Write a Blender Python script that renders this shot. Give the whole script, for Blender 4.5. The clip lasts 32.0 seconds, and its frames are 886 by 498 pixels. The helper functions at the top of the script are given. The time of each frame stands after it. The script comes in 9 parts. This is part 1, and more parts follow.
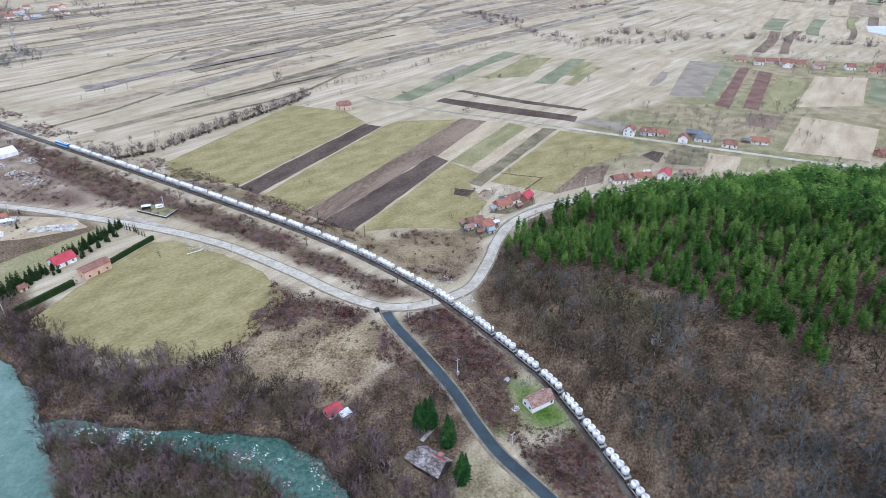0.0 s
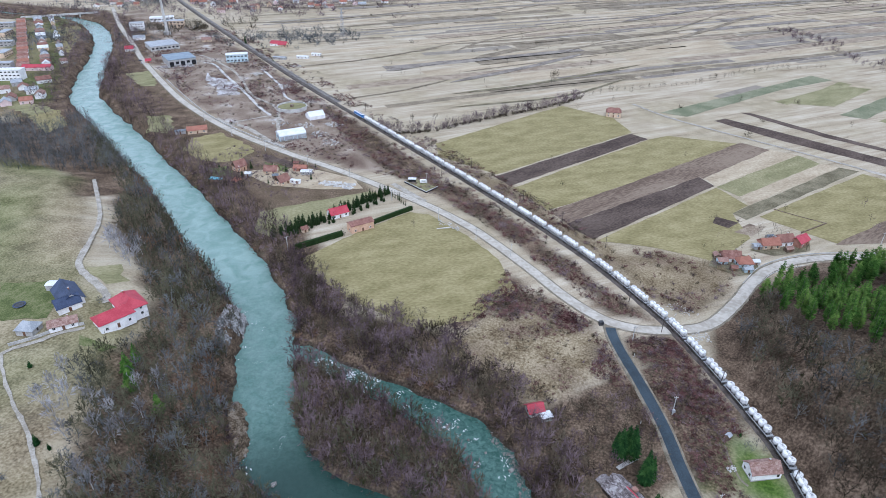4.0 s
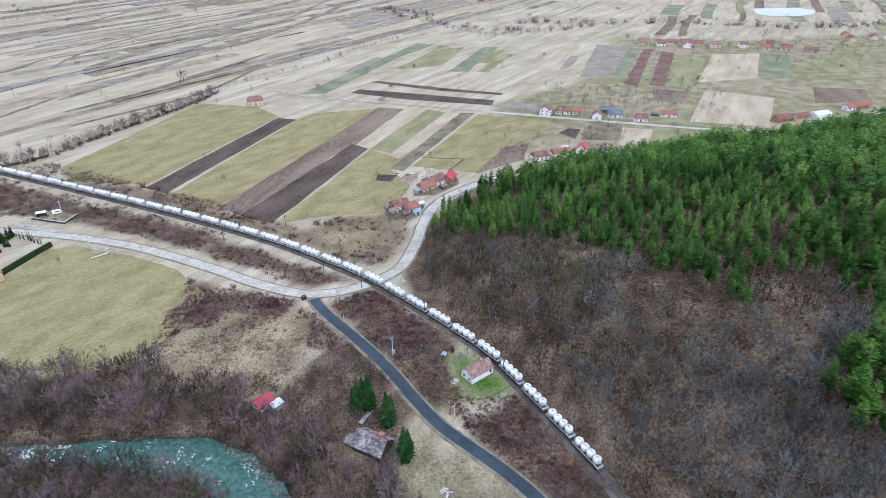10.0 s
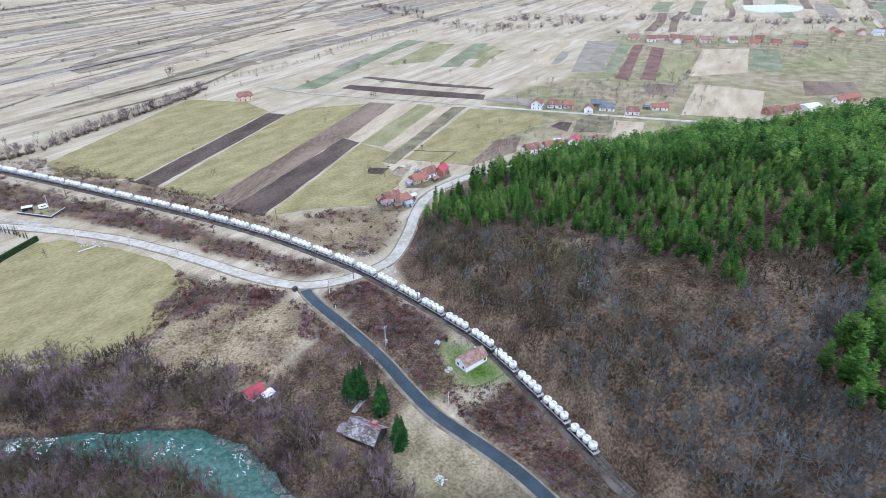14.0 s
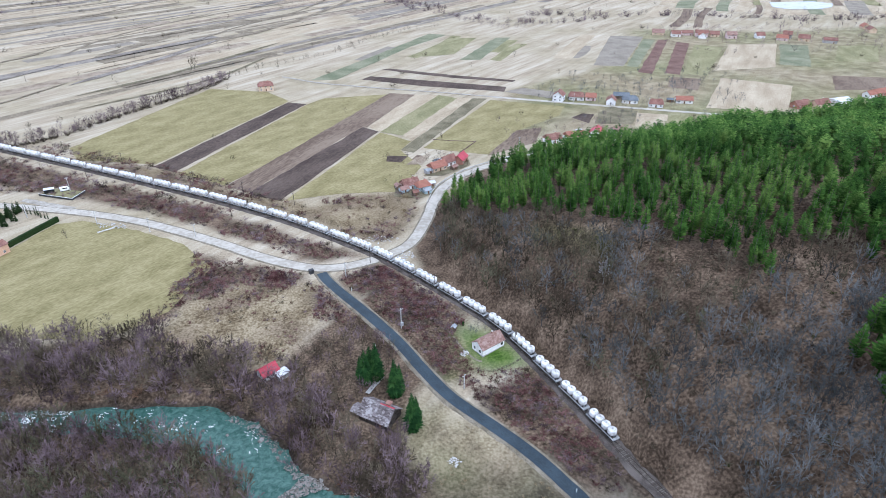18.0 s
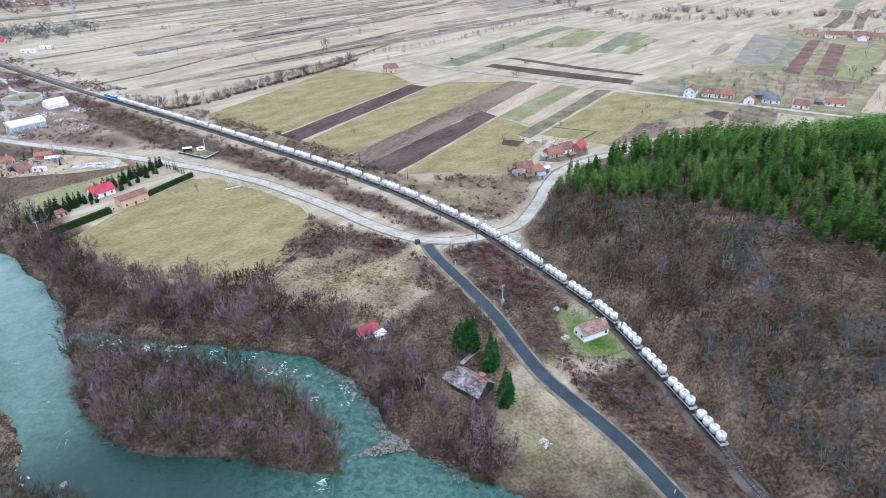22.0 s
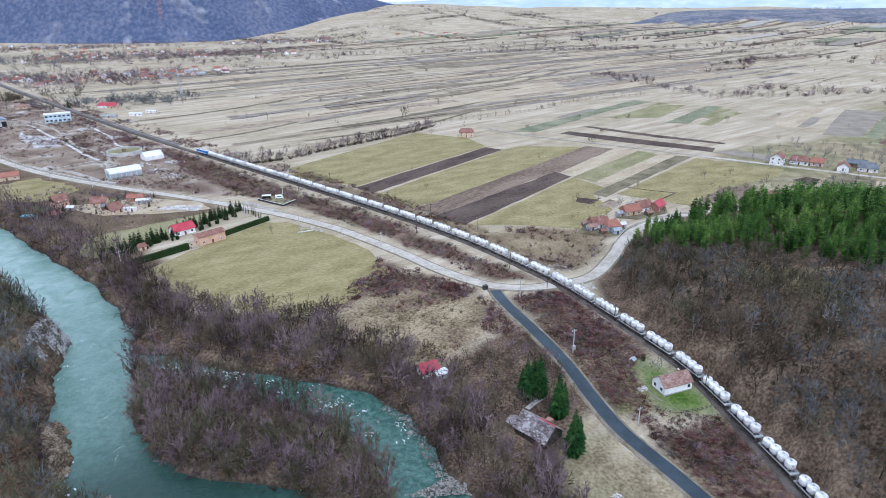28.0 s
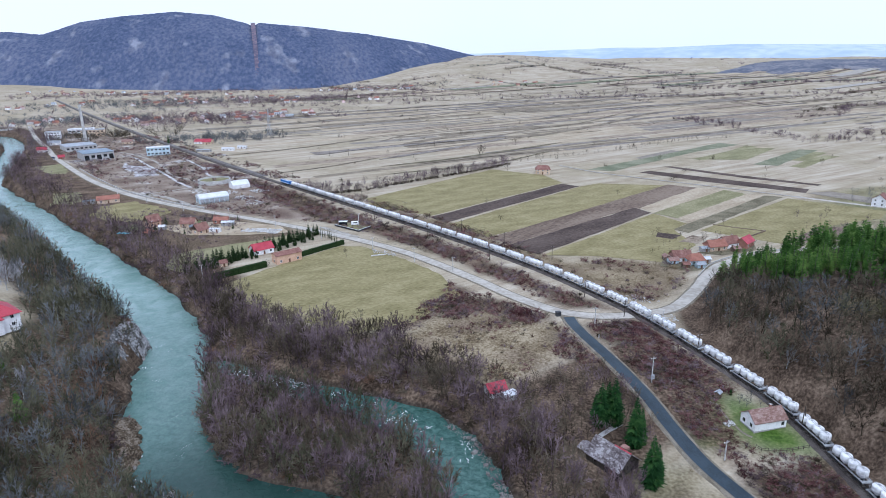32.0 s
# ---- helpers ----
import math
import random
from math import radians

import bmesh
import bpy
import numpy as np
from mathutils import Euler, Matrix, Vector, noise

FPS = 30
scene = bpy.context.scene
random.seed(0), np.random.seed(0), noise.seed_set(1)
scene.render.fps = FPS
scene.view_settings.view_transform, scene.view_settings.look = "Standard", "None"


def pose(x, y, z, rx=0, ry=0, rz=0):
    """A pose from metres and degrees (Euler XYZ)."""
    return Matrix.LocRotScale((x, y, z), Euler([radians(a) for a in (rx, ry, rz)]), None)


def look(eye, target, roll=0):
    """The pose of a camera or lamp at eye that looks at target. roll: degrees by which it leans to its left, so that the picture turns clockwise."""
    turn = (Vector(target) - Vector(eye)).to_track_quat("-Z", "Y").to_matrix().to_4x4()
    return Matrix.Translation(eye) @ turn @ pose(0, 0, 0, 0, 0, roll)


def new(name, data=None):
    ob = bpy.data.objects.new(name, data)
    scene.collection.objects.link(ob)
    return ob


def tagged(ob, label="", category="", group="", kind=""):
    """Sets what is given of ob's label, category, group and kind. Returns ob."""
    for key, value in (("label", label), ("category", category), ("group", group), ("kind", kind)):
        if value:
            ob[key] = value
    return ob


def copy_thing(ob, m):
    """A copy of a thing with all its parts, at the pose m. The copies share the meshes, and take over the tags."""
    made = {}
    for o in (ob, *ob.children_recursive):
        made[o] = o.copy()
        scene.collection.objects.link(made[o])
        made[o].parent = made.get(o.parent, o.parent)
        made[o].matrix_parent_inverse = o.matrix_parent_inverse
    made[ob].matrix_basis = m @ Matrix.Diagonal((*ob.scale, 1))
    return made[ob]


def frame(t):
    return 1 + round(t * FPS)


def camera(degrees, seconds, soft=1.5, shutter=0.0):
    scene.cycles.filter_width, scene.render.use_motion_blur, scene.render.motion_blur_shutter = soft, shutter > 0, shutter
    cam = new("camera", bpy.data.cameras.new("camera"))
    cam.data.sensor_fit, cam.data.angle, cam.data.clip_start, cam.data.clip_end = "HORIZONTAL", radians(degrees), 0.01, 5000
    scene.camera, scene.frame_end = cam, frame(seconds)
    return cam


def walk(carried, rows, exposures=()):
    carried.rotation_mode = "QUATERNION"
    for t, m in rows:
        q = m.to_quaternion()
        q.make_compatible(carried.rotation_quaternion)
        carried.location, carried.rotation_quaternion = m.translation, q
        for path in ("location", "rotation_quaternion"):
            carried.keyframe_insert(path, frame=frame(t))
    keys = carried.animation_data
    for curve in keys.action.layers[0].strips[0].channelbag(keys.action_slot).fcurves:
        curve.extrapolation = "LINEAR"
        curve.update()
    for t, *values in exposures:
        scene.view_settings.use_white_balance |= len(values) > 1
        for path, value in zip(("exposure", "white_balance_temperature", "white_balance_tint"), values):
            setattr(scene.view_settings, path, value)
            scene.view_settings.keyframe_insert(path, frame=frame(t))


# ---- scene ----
from collections import defaultdict

cam = camera(71.15, 32.0, soft=0.3)
PATH = [
    (0.0, 0.12, -0.03, 168.70, 60.094, -0.089, 0.054),
    (0.5, 0.18, -0.05, 168.51, 60.108, -0.140, 2.187),
    (1.0, 0.24, -0.07, 168.34, 60.126, -0.044, 5.542),
    (1.5, 0.30, -0.08, 168.20, 60.198, -0.077, 12.956),
    (2.0, 0.34, -0.09, 168.11, 60.230, -0.107, 17.865),
    (2.5, 0.38, -0.08, 168.05, 60.249, -0.059, 20.761),
    (3.0, 0.40, -0.05, 167.98, 60.305, -0.097, 22.965),
    (3.5, 0.41, -0.01, 167.87, 60.360, -0.083, 24.280),
    (4.0, 0.42, 0.04, 167.63, 60.379, -0.088, 25.049),
    (4.5, 0.44, 0.09, 167.18, 60.407, -0.086, 25.545),
    (6.5, 0.51, 0.30, 164.30, 60.576, -0.036, 24.881),
    (7.0, 0.53, 0.35, 163.23, 60.573, -0.049, 23.389),
    (7.5, 0.55, 0.39, 161.91, 60.553, 0.005, 20.773),
    (8.0, 0.57, 0.42, 160.46, 60.571, 0.024, 16.916),
    (8.5, 0.57, 0.44, 158.96, 60.580, 0.098, 11.830),
    (9.0, 0.54, 0.44, 157.50, 60.547, 0.177, 5.842),
    (9.5, 0.49, 0.44, 156.12, 60.504, 0.290, -0.676),
    (10.0, 0.43, 0.43, 154.86, 60.411, 0.390, -7.866),
    (10.5, 0.37, 0.40, 153.77, 60.277, 0.439, -14.966),
    (11.0, 0.30, 0.35, 152.89, 60.198, 0.435, -19.693),
    (11.5, 0.24, 0.28, 152.19, 60.290, 0.437, -18.764),
    (12.0, 0.19, 0.21, 151.62, 60.369, 0.423, -15.318),
    (12.5, 0.14, 0.15, 151.09, 60.417, 0.406, -13.029),
    (13.0, 0.11, 0.10, 150.54, 60.478, 0.416, -10.949),
    (13.5, 0.09, 0.06, 149.90, 60.527, 0.397, -9.543),
    (14.0, 0.07, 0.04, 149.15, 60.525, 0.411, -8.721),
    (14.5, 0.06, 0.02, 148.28, 60.550, 0.373, -8.087),
    (15.0, 0.05, 0.01, 147.34, 60.594, 0.359, -7.569),
    (15.5, 0.05, 0.00, 146.35, 60.657, 0.364, -7.259),
    (17.5, 0.05, -0.06, 142.16, 60.682, 0.375, -6.760),
    (18.0, 0.04, -0.10, 141.08, 60.616, 0.433, -6.829),
    (18.5, 0.02, -0.15, 139.94, 60.538, 0.493, -6.661),
    (19.0, -0.01, -0.22, 138.75, 60.537, 0.557, -5.268),
    (19.5, -0.05, -0.30, 137.51, 60.528, 0.505, -2.911),
    (20.0, -0.10, -0.38, 136.20, 60.556, 0.554, -0.574),
    (20.5, -0.16, -0.45, 134.83, 60.601, 0.520, 1.172),
    (21.0, -0.22, -0.51, 133.39, 60.617, 0.501, 2.298),
    (21.5, -0.28, -0.55, 131.90, 60.652, 0.551, 3.358),
    (22.0, -0.33, -0.56, 130.38, 60.706, 0.483, 4.348),
    (22.5, -0.38, -0.55, 128.84, 60.760, 0.478, 5.239),
    (23.0, -0.42, -0.53, 127.34, 60.795, 0.469, 6.041),
    (23.5, -0.46, -0.49, 125.88, 60.794, 0.525, 6.509),
    (24.0, -0.48, -0.45, 124.47, 60.793, 0.532, 6.915),
    (24.5, -0.50, -0.40, 123.07, 61.838, 0.573, 7.421),
    (25.0, -0.51, -0.34, 121.69, 63.712, 0.600, 7.756),
    (25.5, -0.51, -0.28, 120.29, 63.753, 0.659, 7.896),
    (27.5, -0.47, 0.02, 114.72, 66.826, 0.819, 9.824),
    (28.0, -0.46, 0.09, 113.31, 68.141, 0.833, 11.205),
    (28.5, -0.45, 0.16, 111.88, 69.437, 0.913, 13.007),
    (29.0, -0.45, 0.21, 110.44, 70.727, 0.921, 14.387),
    (29.5, -0.46, 0.24, 109.02, 71.637, 0.866, 15.767),
    (30.0, -0.47, 0.24, 107.60, 72.092, 0.882, 16.789),
    (30.5, -0.49, 0.23, 106.19, 72.455, 0.990, 17.326),
    (31.0, -0.51, 0.22, 104.77, 72.608, 0.959, 17.760),
    (31.5, -0.53, 0.20, 103.34, 72.626, 0.981, 18.056),
    (32.0, -0.55, 0.18, 101.91, 72.646, 1.034, 18.233),
]
walk(cam, [(t, pose(x, y, z, rx, ry, rz)) for t, x, y, z, rx, ry, rz in PATH],
     [(0.0, 0.36, 5280, 13), (4.0, 0.24, 5230, 13), (7.0, 0.20, 5260, 13), (10.0, 0.41, 5230, 13), (13.0, 0.53, 5180, 13), (24.0, 0.50, 5250, 13), (27.5, 0.37, 5230, 13), (32.0, 0.13, 5160, 14)])

# ---- light: bright overcast afternoon ----
world = bpy.data.worlds.new("world")
scene.world = world
world.use_nodes = True
wn = world.node_tree.nodes
sky = wn.new("ShaderNodeTexSky")
sky.sky_type = 'NISHITA'
sky.sun_disc = False
sky.sun_elevation = radians(38)
sky.sun_rotation = radians(150)
sky.dust_density = 3.0
sky.ozone_density = 1.0
wl = world.node_tree.links
wtc = wn.new("ShaderNodeTexCoord")
wno = wn.new("ShaderNodeTexNoise")
wno.inputs["Scale"].default_value = 2.2
wno.inputs["Detail"].default_value = 6
wl.new(wtc.outputs["Generated"], wno.inputs["Vector"])
wcl = wn.new("ShaderNodeValToRGB")
wcl.color_ramp.elements[0].color, wcl.color_ramp.elements[1].color = (8.2, 8.3, 8.6, 1), (10.0, 9.9, 9.9, 1)
wl.new(wno.outputs["Fac"], wcl.inputs[0])
wmx = wn.new("ShaderNodeMix")
wmx.data_type = 'RGBA'
wmx.inputs[0].default_value = 0.86
wl.new(sky.outputs[0], wmx.inputs[6])
wl.new(wcl.outputs[0], wmx.inputs[7])
wl.new(wmx.outputs[2], wn["Background"].inputs["Color"])
wn["Background"].inputs["Strength"].default_value = 0.115
sun_data = bpy.data.lights.new("sun", 'SUN')
sun_data.energy = 1.1
sun_data.angle = radians(20)
sun_data.color = (1.0, 0.97, 0.92)
sun = new("sun", sun_data)
sun.matrix_world = look((120, -200, 300), (0, 0, 0))

# ---- materials ----
MATS = {}


def mat(name, *cols, s1=0.35, s2=4.0, rough=0.9, bump=0.3, bs=None, metal=0.0, rnd=0.0, isl=0.0, spec=0.3, lo=0.35, hi=0.65, stretch=None, tint=0.0):
    """Two or three colours mixed by noise at two scales, in world metres."""
    m = bpy.data.materials.new(name)
    MATS[name] = m
    m.use_nodes = True
    nt = m.node_tree
    n, l = nt.nodes, nt.links
    b = n["Principled BSDF"]
    geo = n.new("ShaderNodeNewGeometry")
    vec = geo.outputs["Position"]
    if stretch:
        vr = n.new("ShaderNodeVectorRotate")
        vr.rotation_type = 'Z_AXIS'
        vr.inputs["Angle"].default_value = radians(-stretch[0])
        l.new(vec, vr.inputs["Vector"])
        mp = n.new("ShaderNodeMapping")
        mp.inputs["Scale"].default_value = (1 / stretch[1], 1, 1)
        l.new(vr.outputs[0], mp.inputs["Vector"])
        vec = mp.outputs[0]
    na = n.new("ShaderNodeTexNoise")
    na.inputs["Scale"].default_value = s1
    na.inputs["Detail"].default_value = 5
    nb = n.new("ShaderNodeTexNoise")
    nb.inputs["Scale"].default_value = s2
    nb.inputs["Detail"].default_value = 4
    l.new(vec, na.inputs["Vector"])
    l.new(vec, nb.inputs["Vector"])
    add = n.new("ShaderNodeMath")
    add.operation = 'MULTIPLY_ADD'
    l.new(nb.outputs["Fac"], add.inputs[0])
    add.inputs[1].default_value = 0.85
    sub = n.new("ShaderNodeMath")
    sub.operation = 'MULTIPLY_ADD'
    l.new(na.outputs["Fac"], sub.inputs[0])
    sub.inputs[1].default_value = 0.9
    sub.inputs[2].default_value = -0.375
    l.new(sub.outputs[0], add.inputs[2])
    fac = add.outputs[0]
    if rnd:
        oi = n.new("ShaderNodeObjectInfo")
        r = n.new("ShaderNodeMath")
        r.operation = 'MULTIPLY_ADD'
        l.new(oi.outputs["Random"], r.inputs[0])
        r.inputs[1].default_value = rnd
        l.new(fac, r.inputs[2])
        fac = r.outputs[0]
        lo, hi = lo + rnd * 0.5, hi + rnd * 0.5
    if isl:
        r = n.new("ShaderNodeMath")
        r.operation = 'MULTIPLY_ADD'
        l.new(geo.outputs["Random Per Island"], r.inputs[0])
        r.inputs[1].default_value = isl
        l.new(fac, r.inputs[2])
        fac = r.outputs[0]
        lo, hi = lo + isl * 0.5 - isl * 0.25, hi + isl * 0.5 + isl * 0.25
    if tint:
        ta = n.new("ShaderNodeAttribute")
        ta.attribute_name = "tint"
        r = n.new("ShaderNodeMath")
        r.operation = 'MULTIPLY_ADD'
        l.new(ta.outputs["Fac"], r.inputs[0])
        r.inputs[1].default_value = tint
        l.new(fac, r.inputs[2])
        oi = n.new("ShaderNodeObjectInfo")
        ro = n.new("ShaderNodeMath")
        ro.operation = 'MULTIPLY_ADD'
        l.new(oi.outputs["Random"], ro.inputs[0])
        ro.inputs[1].default_value = 0.10
        l.new(r.outputs[0], ro.inputs[2])
        fac = ro.outputs[0]
        lo, hi = lo + 0.05, hi + 0.05
        lo, hi = lo + tint * 0.5 - tint * 0.3, hi + tint * 0.5 + tint * 0.3
        # a haze of round twigs scatters light like a soft volume
        nm = n.new("ShaderNodeVectorMath")
        nm.operation = 'MULTIPLY_ADD'
        l.new(geo.outputs["Normal"], nm.inputs[0])
        nm.inputs[1].default_value = (0.6, 0.6, 0.6)
        nm.inputs[2].default_value = (0, 0, 0.45)
        nn = n.new("ShaderNodeVectorMath")
        nn.operation = 'NORMALIZE'
        l.new(nm.outputs[0], nn.inputs[0])
        l.new(nn.outputs[0], b.inputs["Normal"])
    ramp = n.new("ShaderNodeValToRGB")
    l.new(fac, ramp.inputs[0])
    el = ramp.color_ramp.elements
    el[0].position, el[1].position = lo, hi
    el[0].color, el[1].color = (*cols[0], 1), (*cols[-1], 1)
    if len(cols) == 3:
        e = el.new((lo + hi) / 2)
        e.color = (*cols[1], 1)
    l.new(ramp.outputs[0], b.inputs["Base Color"])
    b.inputs["Roughness"].default_value = rough
    b.inputs["Metallic"].default_value = metal
    b.inputs["Specular IOR Level"].default_value = spec
    if bump:
        bn = n.new("ShaderNodeTexNoise")
        bn.inputs["Scale"].default_value = bs or s2
        bn.inputs["Detail"].default_value = 5
        l.new(vec, bn.inputs["Vector"])
        bp = n.new("ShaderNodeBump")
        bp.inputs["Strength"].default_value = bump
        bp.inputs["Distance"].default_value = 0.5 / (bs or s2)
        l.new(bn.outputs["Fac"], bp.inputs["Height"])
        l.new(bp.outputs[0], b.inputs["Normal"])
    return m


mat("asphalt", (0.022, 0.034, 0.044), (0.042, 0.062, 0.078), s1=0.15, s2=3, rough=0.6, bump=0.15, bs=12)
mat("old_road", (0.350, 0.318, 0.264), (0.425, 0.390, 0.328), (0.495, 0.460, 0.395), s1=0.12, s2=0.5, rough=0.85, bump=0.1, bs=8)
mat("verge", (0.150, 0.128, 0.092), (0.265, 0.235, 0.180), s1=0.3, s2=3, bump=0.5, spec=0.10)
mat("ballast", (0.060, 0.051, 0.045), (0.145, 0.126, 0.112), s1=0.2, s2=6, bump=0.8, spec=0.10)
mat("ballast_pale", (0.150, 0.138, 0.125), (0.285, 0.268, 0.248), s1=0.1, s2=4, bump=0.6, spec=0.10)
mat("sleeper", (0.07, 0.055, 0.045), (0.20, 0.18, 0.155), s1=0.8, s2=6, rnd=0.3)
mat("rail", (0.10, 0.07, 0.055), (0.20, 0.18, 0.17), s1=2, s2=20, rough=0.45, metal=0.8, bump=0)
mat("track", (0.26, 0.235, 0.19), (0.42, 0.39, 0.335), s1=0.3, s2=2, bump=0.4)
mat("slab", (0.19, 0.160, 0.140), (0.34, 0.320, 0.305), (0.52, 0.515, 0.51), s1=0.10, s2=0.6, bump=0.4, bs=1)
mat("meadow", (0.180, 0.154, 0.069), (0.254, 0.220, 0.104), (0.333, 0.289, 0.152), s1=0.11, s2=0.9, bump=0.9, bs=1.1, stretch=(42, 2), lo=0.25, hi=0.75, spec=0.10)
mat("meadow_green", (0.160, 0.155, 0.075), (0.235, 0.220, 0.115), (0.320, 0.292, 0.170), s1=0.09, s2=1.3, bump=0.8, bs=0.9, stretch=(60, 2.5), lo=0.28, hi=0.72, spec=0.10)
mat("lawn", (0.078, 0.098, 0.034), (0.125, 0.142, 0.054), (0.180, 0.182, 0.090), s1=0.2, s2=1.5, bump=0.5, spec=0.10)
mat("straw", (0.292, 0.234, 0.154), (0.396, 0.329, 0.228), (0.500, 0.428, 0.310), s1=0.09, s2=1.3, bump=0.8, bs=0.9, stretch=(55, 4), lo=0.26, hi=0.74, spec=0.10)
mat("plough_dark", (0.052, 0.038, 0.031), (0.092, 0.069, 0.056), (0.135, 0.104, 0.084), s1=0.08, s2=1.1, bump=1.0, bs=1.4, stretch=(63, 3), lo=0.3, hi=0.7, spec=0.10)
mat("plough_brown", (0.120, 0.087, 0.064), (0.179, 0.134, 0.098), (0.231, 0.181, 0.133), s1=0.06, s2=0.8, bump=0.8, bs=1.0, stretch=(63, 4), spec=0.10)
mat("plough_red", (0.13, 0.075, 0.06), (0.20, 0.13, 0.105), s1=0.08, s2=0.8, bump=0.8, spec=0.10)
mat("plough_grey", (0.205, 0.178, 0.140), (0.295, 0.262, 0.210), s1=0.08, s2=0.8, bump=0.6, spec=0.10)
mat("crop_green", (0.140, 0.155, 0.092), (0.192, 0.200, 0.125), (0.255, 0.252, 0.168), s1=0.05, s2=0.8, bump=0.4, spec=0.10)
mat("dry_plot", (0.20, 0.155, 0.11), (0.29, 0.235, 0.17), (0.36, 0.30, 0.225), s1=0.1, s2=1.2, bump=0.6, spec=0.10)
mat("weedy_plot", (0.105, 0.092, 0.055), (0.165, 0.145, 0.092), (0.25, 0.22, 0.145), s1=0.1, s2=1.0, bump=0.8, lo=0.3, hi=0.7, spec=0.10)
mat("balk", (0.140, 0.115, 0.080), (0.220, 0.184, 0.130), (0.305, 0.258, 0.186), s1=0.06, s2=0.6, bump=0.6, lo=0.3, hi=0.7, spec=0.10)
mat("fallow", (0.150, 0.128, 0.104), (0.215, 0.188, 0.158), (0.300, 0.268, 0.225), s1=0.05, s2=0.5, bump=0.6, spec=0.10)
mat("concrete", (0.34, 0.33, 0.31), (0.50, 0.49, 0.46), (0.58, 0.57, 0.54), s1=0.2, s2=2, bump=0.2)
mat("rock", (0.085, 0.078, 0.066), (0.185, 0.172, 0.155), (0.320, 0.305, 0.285), s1=0.6, s2=4, bump=0.9, rnd=0.15)
mat("stone_bar", (0.120, 0.110, 0.094), (0.310, 0.294, 0.268), s1=0.6, s2=4, isl=0.5, bump=0.6)
mat("white_wall", (0.72, 0.71, 0.70), (0.83, 0.825, 0.815), (0.88, 0.875, 0.87), s1=0.4, s2=3, bump=0.1)
mat("cream_wall", (0.52, 0.40, 0.28), (0.70, 0.55, 0.40), s1=0.3, s2=3, bump=0.1)
mat("orange_wall", (0.560, 0.360, 0.240), (0.680, 0.460, 0.330), s1=0.3, s2=3, bump=0.1)
mat("pink_wall", (0.600, 0.460, 0.450), (0.740, 0.600, 0.580), s1=0.3, s2=3, bump=0.1)
mat("blue_wall", (0.42, 0.55, 0.60), (0.60, 0.70, 0.74), s1=0.3, s2=3, bump=0.1)
mat("grey_wall", (0.30, 0.29, 0.28), (0.46, 0.45, 0.43), s1=0.3, s2=3, bump=0.2)
mat("brick_wall", (0.30, 0.15, 0.11), (0.42, 0.22, 0.16), s1=0.4, s2=6, bump=0.3)
mat("roof_red", (0.340, 0.030, 0.050), (0.450, 0.060, 0.082), s1=0.3, s2=3, rough=0.5, bump=0.1, spec=0.4)
mat("roof_tile", (0.165, 0.080, 0.062), (0.245, 0.125, 0.098), (0.320, 0.190, 0.155), s1=0.4, s2=3, bump=0.5, bs=4, isl=0.3)
mat("roof_orange", (0.270, 0.115, 0.080), (0.370, 0.175, 0.125), s1=0.4, s2=3, bump=0.3, bs=4, isl=0.25)
mat("roof_old", (0.20, 0.115, 0.09), (0.30, 0.19, 0.155), (0.38, 0.28, 0.24), s1=0.5, s2=3, bump=0.5, bs=4, isl=0.35)
mat("roof_shingle", (0.085, 0.070, 0.068), (0.215, 0.188, 0.186), (0.42, 0.395, 0.39), s1=0.35, s2=3, bump=0.6, isl=0.35)
mat("roof_blue", (0.022, 0.035, 0.075), (0.05, 0.07, 0.13), s1=0.3, s2=3, rough=0.5, bump=0.1)
mat("roof_grey", (0.27, 0.29, 0.31), (0.40, 0.42, 0.44), s1=0.3, s2=3, rough=0.6, bump=0.1)
mat("roof_pale", (0.58, 0.60, 0.62), (0.74, 0.75, 0.76), s1=0.2, s2=2, rough=0.55, bump=0.1)
mat("roof_slate", (0.10, 0.115, 0.13), (0.18, 0.20, 0.22), s1=0.2, s2=2, rough=0.6, bump=0.1)
mat("roof_steel", (0.15, 0.20, 0.25), (0.23, 0.29, 0.34), s1=0.2, s2=2, rough=0.5, bump=0.1)
mat("pool_blue", (0.10, 0.42, 0.55), (0.18, 0.55, 0.66), s1=0.5, s2=3, rough=0.3, bump=0.1)
mat("wood", (0.085, 0.060, 0.042), (0.17, 0.125, 0.09), (0.25, 0.20, 0.155), s1=0.6, s2=6, bump=0.5)
mat("barn_boards", (0.016, 0.013, 0.011), (0.040, 0.033, 0.028), (0.085, 0.072, 0.060), s1=0.8, s2=5, bump=0.5, rnd=0.3)
mat("pole_wood", (0.055, 0.042, 0.034), (0.11, 0.09, 0.075), s1=1, s2=9, bump=0.3)
mat("glass_dark", (0.012, 0.014, 0.017), (0.03, 0.034, 0.04), s1=0.3, s2=2, rough=0.08, bump=0, spec=0.6)
mat("door_wood", (0.10, 0.05, 0.03), (0.19, 0.10, 0.06), s1=1, s2=8, bump=0.2)
mat("tank_white", (0.60, 0.60, 0.59), (0.76, 0.76, 0.75), (0.84, 0.84, 0.83), s1=0.25, s2=1.2, rough=0.6, bump=0.05, rnd=0.2)
mat("tank_grey", (0.30, 0.31, 0.32), (0.46, 0.47, 0.47), s1=0.5, s2=3, rough=0.6, bump=0.1)
mat("steel_dark", (0.022, 0.024, 0.028), (0.06, 0.062, 0.066), s1=1, s2=8, rough=0.6, bump=0.2)
